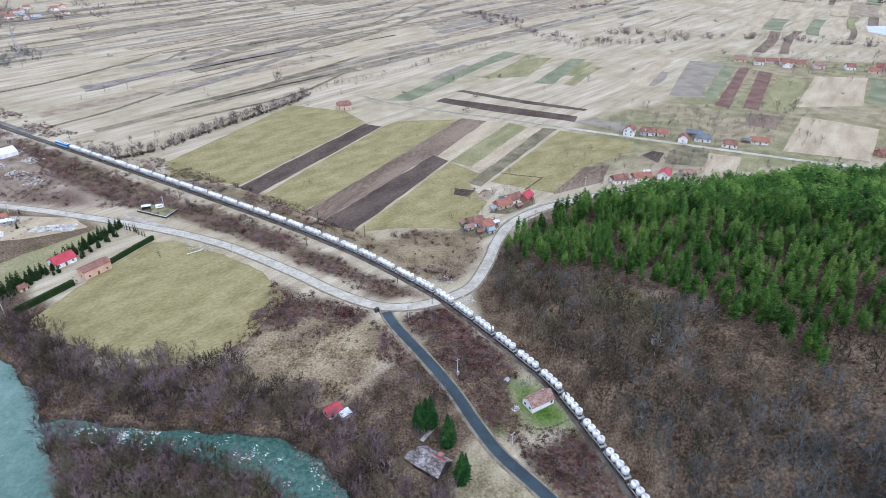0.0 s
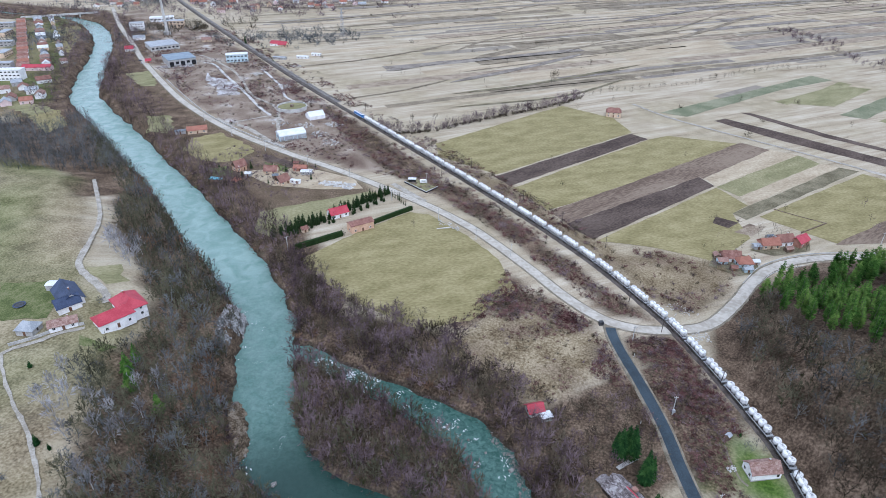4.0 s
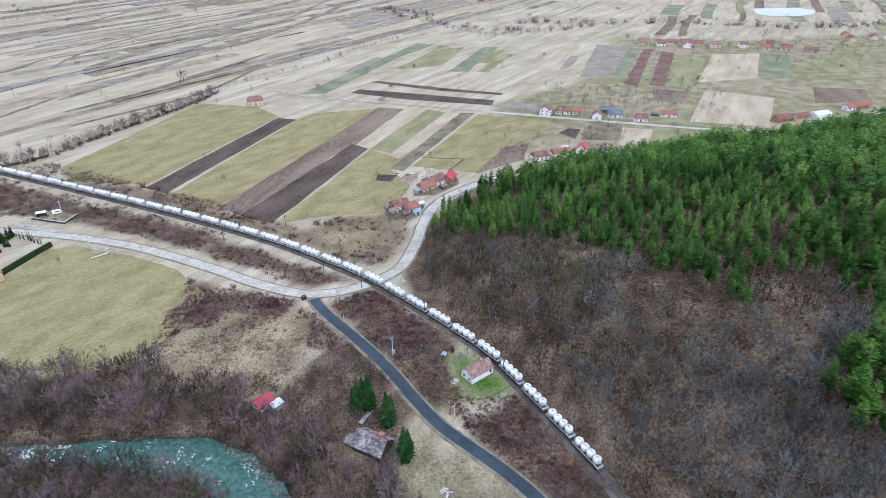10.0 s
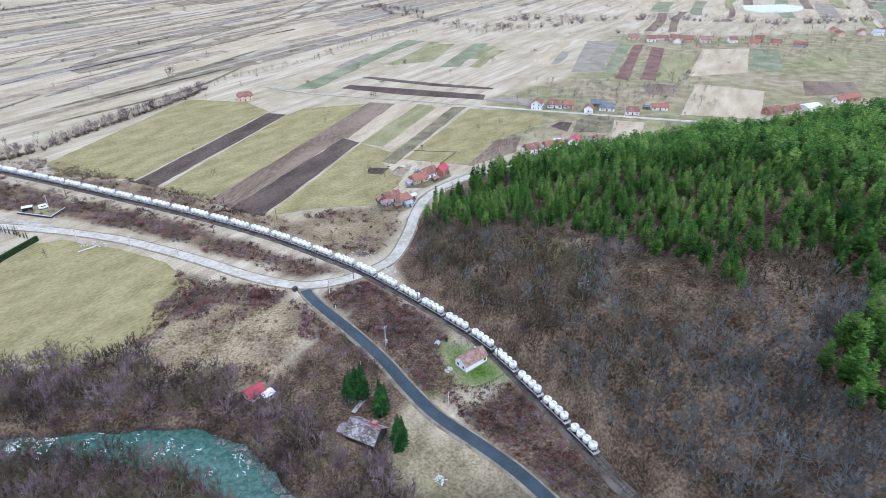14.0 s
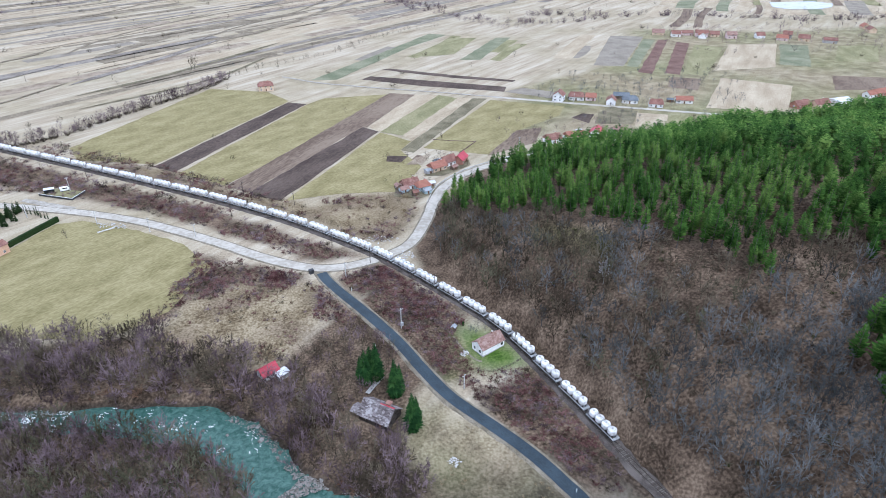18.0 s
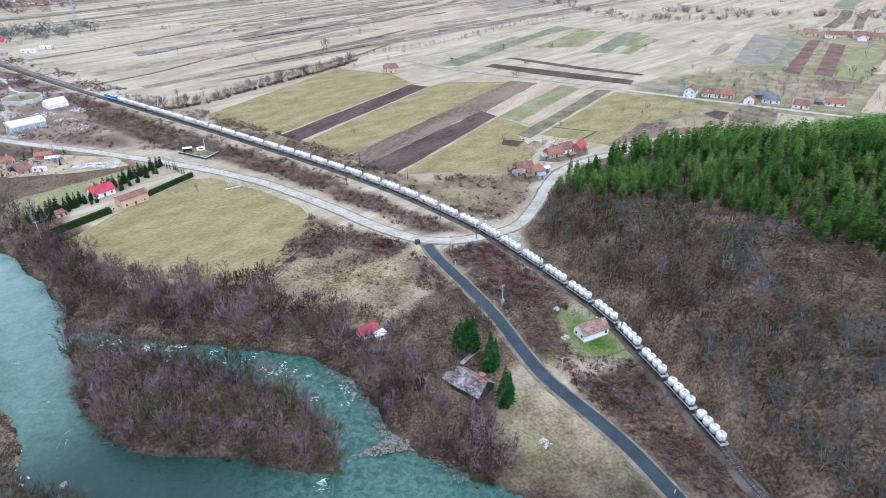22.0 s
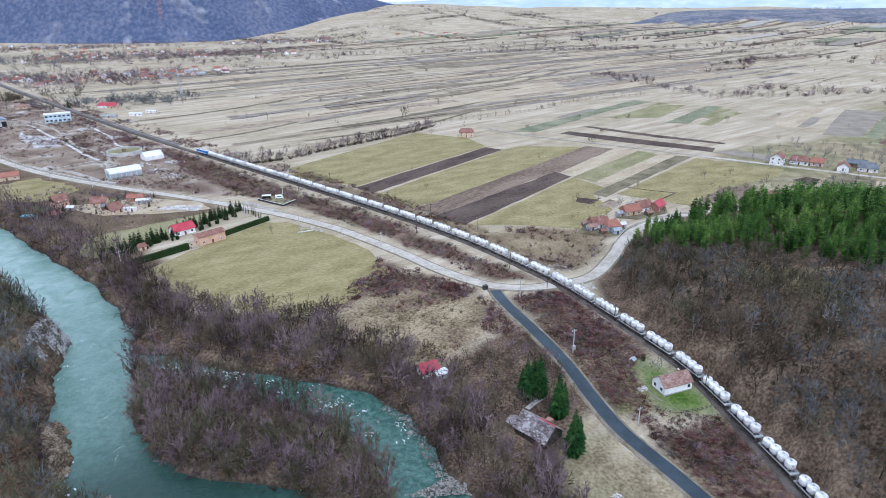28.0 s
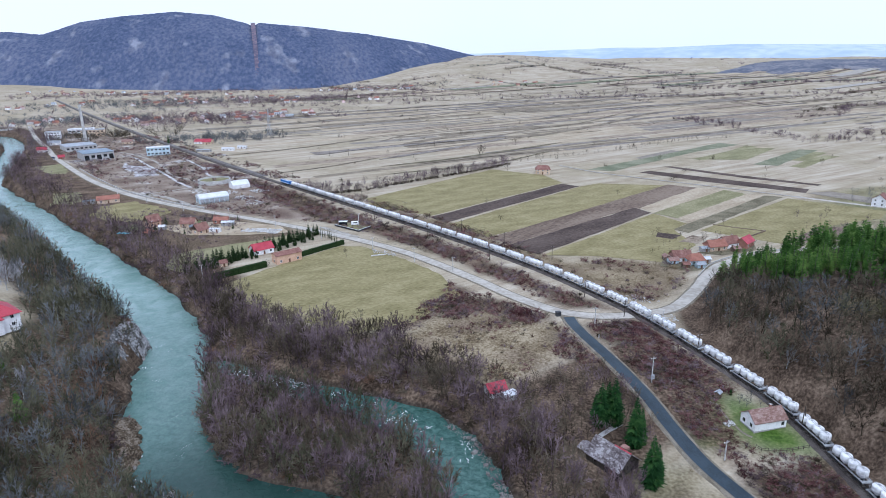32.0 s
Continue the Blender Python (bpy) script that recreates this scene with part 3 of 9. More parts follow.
    grey = ramp(maths('MULTIPLY_ADD', noise_node(0.035, 6), 0.7, maths('MULTIPLY', fine, 0.3)), (0.36, (0.110, 0.074, 0.056)), (0.47, (0.205, 0.158, 0.120)), (0.57, (0.305, 0.252, 0.195)), (0.65, (0.50, 0.48, 0.45)))

    def edge(s):
        return maths('SMOOTH_MAX', 0.0, maths('MULTIPLY', maths('ADD', s, maths('MULTIPLY_ADD', mid, 0.9, -0.45)), 1.0), 0.1)

    col = mix(at.outputs["Alpha"], col, dry)
    col = mix(sep.outputs[2], col, grey)
    lit = n.new("ShaderNodeClamp")
    l.new(maths('MULTIPLY_ADD', maths('ADD', sep.outputs[0], maths('MULTIPLY_ADD', mid, 0.8, -0.4)), 1.8, -0.4), lit.inputs[0])
    col = mix(lit.outputs[0], col, litter)
    col = mix(sep.outputs[1], col, green)
    # ground darkens towards the waterline
    sz = n.new("ShaderNodeSeparateXYZ")
    l.new(geo.outputs["Position"], sz.inputs[0])
    near_water = n.new("ShaderNodeMapRange")
    near_water.inputs["From Min"].default_value, near_water.inputs["From Max"].default_value = -5.6, -4.3
    near_water.inputs["To Min"].default_value, near_water.inputs["To Max"].default_value = 0.85, 0.0
    l.new(maths('MULTIPLY_ADD', mid, 1.2, maths('ADD', sz.outputs[2], -0.6)), near_water.inputs["Value"])
    bank_dark = ramp(fm, (0.36, (0.022, 0.018, 0.014)), (0.64, (0.085, 0.070, 0.055)))
    col = mix(near_water.outputs[0], col, bank_dark)
    l.new(col, b.inputs["Base Color"])
    b.inputs["Roughness"].default_value = 0.95
    b.inputs["Specular IOR Level"].default_value = 0.06
    bp = n.new("ShaderNodeBump")
    bp.inputs["Strength"].default_value = 0.7
    bp.inputs["Distance"].default_value = 0.5
    l.new(maths('ADD', fine, mid), bp.inputs["Height"])
    l.new(bp.outputs[0], b.inputs["Normal"])
    return m


ground.data.materials[0] = ground_material()


# ---- river ----
def water_material():
    m = bpy.data.materials.new("river_water")
    m.use_nodes = True
    n, l = m.node_tree.nodes, m.node_tree.links
    b = n["Principled BSDF"]
    geo = n.new("ShaderNodeNewGeometry")
    a = n.new("ShaderNodeTexNoise")
    a.inputs["Scale"].default_value = 0.55
    a.inputs["Detail"].default_value = 10
    a.inputs["Roughness"].default_value = 0.66
    a.inputs["Distortion"].default_value = 0.6
    l.new(geo.outputs["Position"], a.inputs["Vector"])
    # lighter noise in the base colour imitates ripple highlights
    r = n.new("ShaderNodeValToRGB")
    r.color_ramp.elements[0].position, r.color_ramp.elements[1].position = 0.38, 0.64
    r.color_ramp.elements[0].color, r.color_ramp.elements[1].color = (0.030, 0.082, 0.066, 1), (0.092, 0.172, 0.144, 1)
    l.new(a.outputs["Fac"], r.inputs[0])
    sx = n.new("ShaderNodeSeparateXYZ")
    l.new(geo.outputs["Position"], sx.inputs[0])
    # silt and sky reflection painted pale upstream; depth and bank shade painted dark below
    up = n.new("ShaderNodeMapRange")
    up.inputs["From Min"].default_value, up.inputs["From Max"].default_value = -95, -230
    up.inputs["To Max"].default_value = 0.75
    l.new(sx.outputs[0], up.inputs["Value"])
    m1 = n.new("ShaderNodeMix")
    m1.data_type = 'RGBA'
    l.new(up.outputs[0], m1.inputs[0])
    l.new(r.outputs[0], m1.inputs[6])
    sn = n.new("ShaderNodeTexNoise")
    sn.inputs["Scale"].default_value = 0.11
    sn.inputs["Detail"].default_value = 9
    sn.inputs["Distortion"].default_value = 0.8
    l.new(geo.outputs["Position"], sn.inputs["Vector"])
    sr = n.new("ShaderNodeValToRGB")
    sr.color_ramp.elements[0].position, sr.color_ramp.elements[1].position = 0.36, 0.64
    sr.color_ramp.elements[0].color, sr.color_ramp.elements[1].color = (0.205, 0.330, 0.288, 1), (0.315, 0.445, 0.405, 1)
    l.new(sn.outputs["Fac"], sr.inputs[0])
    l.new(sr.outputs[0], m1.inputs[7])
    # bank shade and reflections painted into the deep green below the island
    shade_d = n.new("ShaderNodeVectorMath")
    shade_d.operation = 'DISTANCE'
    l.new(geo.outputs["Position"], shade_d.inputs[0])
    shade_d.inputs[1].default_value = (-92, 92, -6)
    dn = n.new("ShaderNodeMapRange")
    dn.interpolation_type = 'SMOOTHSTEP'
    dn.inputs["From Min"].default_value, dn.inputs["From Max"].default_value = 20, 62
    dn.inputs["To Min"].default_value, dn.inputs["To Max"].default_value = 0.92, 0.0
    l.new(shade_d.outputs["Value"], dn.inputs["Value"])
    m2 = n.new("ShaderNodeMix")
    m2.data_type = 'RGBA'
    l.new(dn.outputs[0], m2.inputs[0])
    l.new(m1.outputs[2], m2.inputs[6])
    m2.inputs[7].default_value = (0.018, 0.046, 0.037, 1)
    l.new(m2.outputs[2], b.inputs["Base Color"])
    b.inputs["Roughness"].default_value = 0.10
    b.inputs["IOR"].default_value = 1.33
    w = n.new("ShaderNodeTexNoise")
    w.inputs["Scale"].default_value = 0.6
    w.inputs["Detail"].default_value = 6
    w.inputs["Distortion"].default_value = 0.8
    l.new(geo.outputs["Position"], w.inputs["Vector"])
    bp = n.new("ShaderNodeBump")
    bp.inputs["Strength"].default_value = 0.7
    bp.inputs["Distance"].default_value = 0.35
    l.new(w.outputs["Fac"], bp.inputs["Height"])
    l.new(bp.outputs[0], b.inputs["Normal"])
    return m


water = raw("water", [(-1250, -200, WATER), (120, -200, WATER), (120, 960, WATER), (-1250, 960, WATER)], [(0, 1, 2, 3)], water_material())
tagged(water, "turquoise fast-flowing river with a side channel round an island", "river", kind="structure")


# ---- ribbons: roads, paths, tracks ----
def smooth_line(pts, step=3.0):
    """Catmull-Rom through the points, resampled evenly."""
    p = [np.array(q[:2], float) for q in pts]
    p = [2 * p[0] - p[1]] + p + [2 * p[-1] - p[-2]]
    fine = []
    for i in range(1, len(p) - 2):
        for u in np.linspace(0, 1, 24, endpoint=False):
            fine.append(0.5 * ((2 * p[i]) + (-p[i - 1] + p[i + 1]) * u + (2 * p[i - 1] - 5 * p[i] + 4 * p[i + 1] - p[i + 2]) * u * u + (-p[i - 1] + 3 * p[i] - 3 * p[i + 1] + p[i + 2]) * u ** 3))
    fine.append(p[-2])
    fine = np.array(fine)
    s = np.concatenate([[0], np.cumsum(np.hypot(*np.diff(fine, axis=0).T))])
    k = np.linspace(0, s[-1], max(2, int(s[-1] / step) + 1))
    return np.stack([np.interp(k, s, fine[:, 0]), np.interp(k, s, fine[:, 1])], -1), k


def normals(line):
    d = np.gradient(line, axis=0)
    d /= np.linalg.norm(d, axis=1)[:, None]
    return np.stack([d[:, 1], -d[:, 0]], -1), d


def ribbon(name, line, profile, material, lift, jitter=0.0, label="", category="", level=None):
    """profile: pairs of sideways offset and height over the centre line."""
    nrm, _ = normals(line)
    z = height(line[:, 0], line[:, 1]) if level is None else level
    z = z + lift
    verts, faces, m = [], [], len(profile)
    for i in range(len(line)):
        for j, (o, h) in enumerate(profile):
            e = jitter * (1 if j in (0, m - 1) else 0) * random.uniform(-1, 1)
            verts.append((*(line[i] + nrm[i] * (o + e)), z[i] + h))
    for i in range(len(line) - 1):
        for j in range(m - 1):
            a = i * m + j
            faces.append((a, a + m, a + m + 1, a + 1))
    ob = raw(name, verts, faces, material)
    if label:
        tagged(ob, label, category, kind="structure")
    return ob


MAIN_ROAD = [(-1000, 790), (-850, 676), (-715, 582), (-640, 528), (-527, 455), (-454, 412), (-371, 374), (-296, 351), (-236, 337), (-165, 316), (-126, 300),
             (-102, 286), (-74, 267), (-54, 252), (-37, 242), (-26, 238.5), (-12, 239.5), (4, 247), (15, 257.5), (24, 280), (30, 301), (38, 320), (54, 338),
             (79, 353), (113, 367), (163, 380), (230, 392), (310, 407), (356, 417), (423, 434), (494, 456), (520, 480), (550, 527), (600, 600), (642, 658), (700, 740)]
main_line, _ = smooth_line(MAIN_ROAD)
ribbon("verge", main_line, [(-4.2, -0.5), (-3.4, 0), (3.4, 0), (4.2, -0.5)], "verge", 0.14, 0.5, "gravel verge of the pale main road", "verge")
ribbon("main_road", main_line, [(-2.7, 0), (0, 0.07), (2.7, 0)], "old_road", 0.2, 0.1, "pale worn concrete-grey main road", "road")
ASPHALT = [(-28, 240), (-24, 229), (-17, 217), (-7, 202), (4, 184), (12, 168), (20, 154), (31, 141), (41, 128.5), (48, 117), (54, 105), (66, 70), (84, 20)]
asph_line, _ = smooth_line(ASPHALT)
ribbon("verge", asph_line, [(-3.6, -0.4), (-2.9, 0), (2.9, 0), (3.6, -0.4)], "verge", 0.2, 0.25, "pale gravel edge of the new asphalt lane", "verge")
ribbon("asphalt_road", asph_line[2:], [(-2.2, 0), (0, 0.05), (2.2, 0)], "asphalt", 0.29, 0.05, "narrow lane of fresh dark asphalt", "road")
side_line, _ = smooth_line([(310, 407), (290, 413), (260, 424), (214, 444), (147, 474), (100, 496)])
ribbon("side_road", side_line, [(-2.2, 0), (2.2, 0)], "old_road", 0.12, 0.2, "pale village side road", "road")
for tr, w, lab in (([(100, 496), (60, 515), (20, 532), (-40, 560), (-80, 590)], 1.4, "rutted farm track between the fields"),
                   ([(-361, 240), (-302, 198), (-275, 172), (-264, 160), (-254, 150), (-238, 144.5), (-227, 141), (-220, 136)], 1.6, "gravel lane to the villa above the river"),
                   ([(-213, 120), (-219, 114), (-222, 107), (-227, 100), (-230, 90), (-246, 74)], 1.1, "pale paved lane past the garden wall"),
                   ([(-228, 96), (-220, 91), (-204, 83), (-184, 75), (-166, 66), (-150, 56)], 0.6, "beaten path over the river meadow"),
                   ([(-655, 560), (-600, 575), (-520, 540), (-470, 505), (-420, 462), (-374, 440), (-340, 400), (-318, 372), (-310, 356)], 1.5, "dusty track across the yard of the works"),
                   ([(-560, 545), (-542, 543), (-494, 509), (-440, 472), (-388, 434), (-362, 418)], 1.4, "white dusty track to the basin"),
                   ([(-600, 520), (-575, 545), (-545, 560), (-520, 556)], 2.6, "pale yard track before the open hall"),
                   ([(-400, 392), (-381, 384), (-370, 385), (-352, 380), (-322, 366), (-300, 358)], 2.0, "pale drive to the arched hall"),
                   ([(-362, 418), (-372, 400), (-381, 386)], 1.3, "beaten track between basin and road"),
                   ([(-480, 550), (-440, 520), (-410, 496), (-385, 470), (-350, 455)], 1.3, "white dusty track along the railway yard"),
                   ([(-192, 333), (-170, 322), (-160, 317)], 2.0, "short gravel drive into the roadside yard")):
    ln, _ = smooth_line(tr)
    ribbon("farm_track", ln, [(-w, 0), (0, 0.05), (w, 0)], "concrete" if "white" in lab else "track", 0.22, 0.3, lab, "track")

# ---- railway ----
RAIL = [(120, 10), (95, 60), (73, 113), (64.5, 136), (56, 157), (44, 184.5), (34, 199.5), (23.5, 214), (11, 230.5), (-3.5, 248), (-20, 264), (-44, 285.5), (-78, 311),
        (-114, 335.5), (-182, 379.5), (-262, 430), (-364, 494), (-460, 557), (-645, 682), (-860, 830), (-1235, 1095), (-1560, 1325)]
rail_line, rail_s = smooth_line(RAIL, 2.0)
rail_z = height(rail_line[:, 0], rail_line[:, 1])
rail_z = np.convolve(np.pad(rail_z, 15, mode='edge'), np.ones(31) / 31, mode='valid')
ribbon("track_bed", rail_line, [(-2.9, -0.75), (-1.6, 0.0), (1.6, 0.0), (2.9, -0.75)], "ballast", 0.55, 0.3, "dark stone ballast of the single-track railway", "ballast", level=rail_z)
track = empty("railway_track", Matrix(), "rusty single railway track on weathered sleepers", "railway track")
track["kind"] = "structure"
for o in (-0.75, 0.75):
    rb = ribbon("rail", rail_line, [(o - 0.07, 0), (o - 0.05, 0.16), (o + 0.05, 0.16), (o + 0.07, 0)], "rail", 0.68, level=rail_z)
    rb.parent = track


def along(s):
    """Place, heading and height at a distance along the railway."""
    x, y, z = np.interp(s, rail_s, rail_line[:, 0]), np.interp(s, rail_s, rail_line[:, 1]), np.interp(s, rail_s, rail_z)
    x2, y2 = np.interp(s + 2, rail_s, rail_line[:, 0]), np.interp(s + 2, rail_s, rail_line[:, 1])
    return x, y, z, math.degrees(math.atan2(y2 - y, x2 - x))


sl = box(bmesh.new(), -0.13, -1.3, -0.02, 0.13, 1.3, 0.13)
sl_me = bpy.data.meshes.new("sleeper")
sl.to_mesh(sl_me)
sl.free()
sl_me.materials.append(MATS["sleeper"])
s_near = float(rail_s[np.argmin(np.hypot(rail_line[:, 0] - 75, rail_line[:, 1] - 108))])
for i in range(300):
    x, y, z, a = along(s_near + i * 0.65)
    so = new("sleeper", sl_me)
    so.parent = track
    so.matrix_basis = pose(x, y, z + 0.56, 0, 0, a)
vs, fs = [], []
for i in range(300, 900):
    x, y, z, a = along(s_near + i * 0.65)
    m = pose(x, y, z + 0.56, 0, 0, a)
    k = len(vs)
    vs += [m @ Vector(c) for c in ((-0.13, -1.3, 0.13), (0.13, -1.3, 0.13), (0.13, 1.3, 0.13), (-0.13, 1.3, 0.13))]
    fs.append((k, k + 1, k + 2, k + 3))
far_sleepers = raw("sleepers", vs, fs, "sleeper", track)
far_sleepers["kind"] = "stuff"

far_part = rail_line[:, 0] < -330
second, second_z = rail_line[far_part], rail_z[far_part]
second = second + normals(second)[0] * 4.6
ribbon("track_bed", second, [(-3.0, -0.75), (-1.9, 0.0), (1.9, 0.0), (3.0, -0.75)], "ballast_pale", 0.52, 0.3, "dark ballast of the second track towards the town", "ballast", level=second_z)
siding = empty("railway_track", Matrix(), "rusty second track branching off towards the town", "railway track")
siding["kind"] = "structure"
for o in (-0.75, 0.75):
    rb = ribbon("rail", second, [(o - 0.07, 0), (o - 0.05, 0.16), (o + 0.05, 0.16), (o + 0.07, 0)], "rail", 0.62, level=second_z)
    rb.parent = siding

# ---- distance ----


def polar_hill(name, az, profile_r, profile_h, crest, foot, depth, material, seed, rough, cols=160, canopy=0.0):
    """A long hill seen from the valley: crest height by bearing; canopy: the unevenness of its treetops."""
    a = np.linspace(az[0], az[-1], cols)
    H, R0 = np.interp(a, az, crest), np.interp(a, az, foot)
    A, U = np.meshgrid(a, np.array(profile_r), indexing='ij')
    h = np.broadcast_to(np.array(profile_h), A.shape)
    R = R0[:, None] + depth * U
    Zh = H[:, None] * h + rough * wob(A * 1.1, U * 5, 1.0, seed) * h * (1 - h) * 3 - 8 * (U == 0)
    Zh = Zh + rough * 0.6 * wob(A * 2.6, U * 3, 1.0, seed + 2) * h * (1 - h) * 3
    if canopy:
        Zh = Zh + np.random.RandomState(seed).uniform(-canopy, canopy, A.shape) * np.minimum(1, h * 4)
    P = np.stack([R * np.sin(np.radians(A)), R * np.cos(np.radians(A)), Zh], -1).reshape(-1, 3)
    idx_ = np.arange(A.size).reshape(A.shape)
    q = np.stack([idx_[:-1, :-1], idx_[1:, :-1], idx_[1:, 1:], idx_[:-1, 1:]], -1).reshape(-1, 4)
    return raw(name, P.tolist(), q.tolist(), material, smooth=not canopy)


def mountain_material():
    """Bare woods on a far slope: crowns, gullies running down it, pale clearings; distance haze is painted into the
    blue.
    """
    m = bpy.data.materials.new("hazy_mountain_wood")
    m.use_nodes = True
    n, l = m.node_tree.nodes, m.node_tree.links
    b = n["Principled BSDF"]
    geo = n.new("ShaderNodeNewGeometry")
    vr = n.new("ShaderNodeVectorRotate")
    vr.rotation_type = 'Z_AXIS'
    vr.inputs["Angle"].default_value = radians(-34)
    l.new(geo.outputs["Position"], vr.inputs["Vector"])
    mp = n.new("ShaderNodeMapping")
    mp.inputs["Scale"].default_value = (1, 0.3, 1)
    l.new(vr.outputs[0], mp.inputs["Vector"])

    def tex(scale, detail):
        t = n.new("ShaderNodeTexNoise")
        t.inputs["Scale"].default_value, t.inputs["Detail"].default_value = scale, detail
        l.new(mp.outputs[0], t.inputs["Vector"])
        return t.outputs["Fac"]

    def ramp(fac, *stops):
        r = n.new("ShaderNodeValToRGB")
        e = r.color_ramp.elements
        e[0].position, e[0].color = stops[0][0], (*stops[0][1], 1)
        e[1].position, e[1].color = stops[-1][0], (*stops[-1][1], 1)
        for p, c in stops[1:-1]:
            e.new(p).color = (*c, 1)
        l.new(fac, r.inputs[0])
        return r.outputs[0]

    mx = n.new("ShaderNodeMath")
    mx.operation = 'MULTIPLY_ADD'
    l.new(tex(0.085, 4), mx.inputs[0])
    mx.inputs[1].default_value = 0.6
    half = n.new("ShaderNodeMath")
    half.operation = 'MULTIPLY'
    l.new(tex(0.0045, 6), half.inputs[0])
    half.inputs[1].default_value = 0.4
    l.new(half.outputs[0], mx.inputs[2])
    # haze put into the colour: bare woods shifted towards blue
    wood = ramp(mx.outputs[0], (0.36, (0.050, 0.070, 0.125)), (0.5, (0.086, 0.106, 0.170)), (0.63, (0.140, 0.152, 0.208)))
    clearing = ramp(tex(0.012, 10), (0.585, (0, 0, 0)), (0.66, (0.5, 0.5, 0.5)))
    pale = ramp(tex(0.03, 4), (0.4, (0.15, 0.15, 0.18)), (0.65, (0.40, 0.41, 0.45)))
    mm = n.new("ShaderNodeMix")
    mm.data_type = 'RGBA'
    l.new(clearing, mm.inputs[0])
    l.new(wood, mm.inputs[6])
    l.new(pale, mm.inputs[7])
    l.new(mm.outputs[2], b.inputs["Base Color"])
    b.inputs["Roughness"].default_value = 1.0
    b.inputs["Specular IOR Level"].default_value = 0.1
    return m


steps = [i / 14 for i in range(15)]
rise = [i / 90 for i in range(91)]
# far hills whose colours carry painted haze
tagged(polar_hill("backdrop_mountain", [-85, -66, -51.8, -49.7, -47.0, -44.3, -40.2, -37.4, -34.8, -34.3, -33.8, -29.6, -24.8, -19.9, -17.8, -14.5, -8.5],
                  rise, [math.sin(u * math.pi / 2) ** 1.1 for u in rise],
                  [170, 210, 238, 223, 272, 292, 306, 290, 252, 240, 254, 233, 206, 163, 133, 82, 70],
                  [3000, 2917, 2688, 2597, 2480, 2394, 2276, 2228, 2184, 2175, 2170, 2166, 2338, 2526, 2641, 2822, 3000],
                  900, mountain_material(), 3, 16, 520, 2.2), "long wooded mountain above the valley, bare trees painted blue with haze", "mountain", kind="structure")
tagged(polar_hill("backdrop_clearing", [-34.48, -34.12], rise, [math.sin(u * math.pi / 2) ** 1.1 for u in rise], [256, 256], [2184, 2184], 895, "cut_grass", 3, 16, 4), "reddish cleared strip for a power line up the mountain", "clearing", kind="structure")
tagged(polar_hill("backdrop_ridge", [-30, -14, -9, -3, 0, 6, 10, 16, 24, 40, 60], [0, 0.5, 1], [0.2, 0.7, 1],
                  [118, 110, 122, 132, 126, 138, 130, 118, 128, 140, 150], [4100] * 11, 550, "hazy_ridge", 5, 6), "far-off ridge closing the valley, haze painted into its pale blue", "ridge", kind="structure")
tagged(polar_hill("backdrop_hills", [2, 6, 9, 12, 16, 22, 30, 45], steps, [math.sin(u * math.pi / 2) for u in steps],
                  [6, 34, 52, 56, 55, 58, 62, 64], [2600] * 8, 700, "hazy_wood", 8, 9), "low wooded hills at the valley edge, blue-grey haze in their colour", "hill", kind="structure")

# ---- fields ----
from mathutils.geometry import delaunay_2d_cdt


def field(name, poly, material, label, lift=0.06, jit=0.6, step=9.0):
    """A parcel of land with slightly uneven edges, laid on the ground."""
    pts = []
    for i in range(len(poly)):
        a, b = np.array(poly[i], float), np.array(poly[(i + 1) % len(poly)], float)
        k = max(1, int(np.hypot(*(b - a)) / step))
        for j in range(k):
            p = a + (b - a) * j / k
            if j:
                p = p + np.array([random.uniform(-jit, jit), random.uniform(-jit, jit)])
            pts.append(p)
    B = np.array(pts)
    inner = []
    if np.hypot(*B.mean(0)) < 330:
        g1, g2 = np.meshgrid(np.arange(B[:, 0].min(), B[:, 0].max(), 4.0), np.arange(B[:, 1].min(), B[:, 1].max(), 4.0))
        ok = inpoly(g1, g2, poly)
        inner = np.stack([g1[ok], g2[ok]], -1).tolist()
    if inner:
        out = delaunay_2d_cdt([Vector(p) for p in B.tolist() + inner], [], [list(range(len(B)))], 1, 0.05)
        P, faces = np.array([tuple(v) for v in out[0]]), out[2]
    else:
        P, faces = B, [list(range(len(B)))]
    ob = raw(name, np.column_stack([P, height(P[:, 0], P[:, 1]) + lift]).tolist(), faces, material)
    return tagged(ob, label, "field", kind="structure")


FIELDS_A = [
    ("meadow", [(-200, 416), (-185, 392), (-135, 378), (-66, 508), (-88, 540), (-138, 556)], "green-yellow meadow beside the tree line"),
    ("plough_dark", [(-135, 374), (-120, 363), (-51, 497), (-66, 504)], "freshly ploughed dark brown strip"),
    ("meadow", [(-117, 361), (-86, 338), (22, 517), (-38, 512), (-50, 497)], "yellow-green grass field"),
    ("plough_brown", [(-85, 337), (-71, 326), (-7, 433), (-4, 431), (37, 512), (16, 520), (-51, 397)], "brown harrowed strip"),
    ("plough_dark", [(-71, 325), (-52, 313), (4, 421), (-7, 433)], "dark ploughed strip"),
    ("meadow", [(-50, 312), (-20, 318), (12, 316), (28, 352), (17, 382), (25, 398), (5, 419)], "yellowish grass field by the farmsteads"),
    ("straw", [(-3, 433), (37, 512), (56, 508), (5, 420)], "pale hummocky grass strip"),
    ("meadow_green", [(5, 420), (56, 508), (70, 496), (20, 410)], "green grass strip"),
    ("straw", [(20, 410), (70, 496), (82, 494), (26, 399)], "straw-coloured stubble strip"),
]
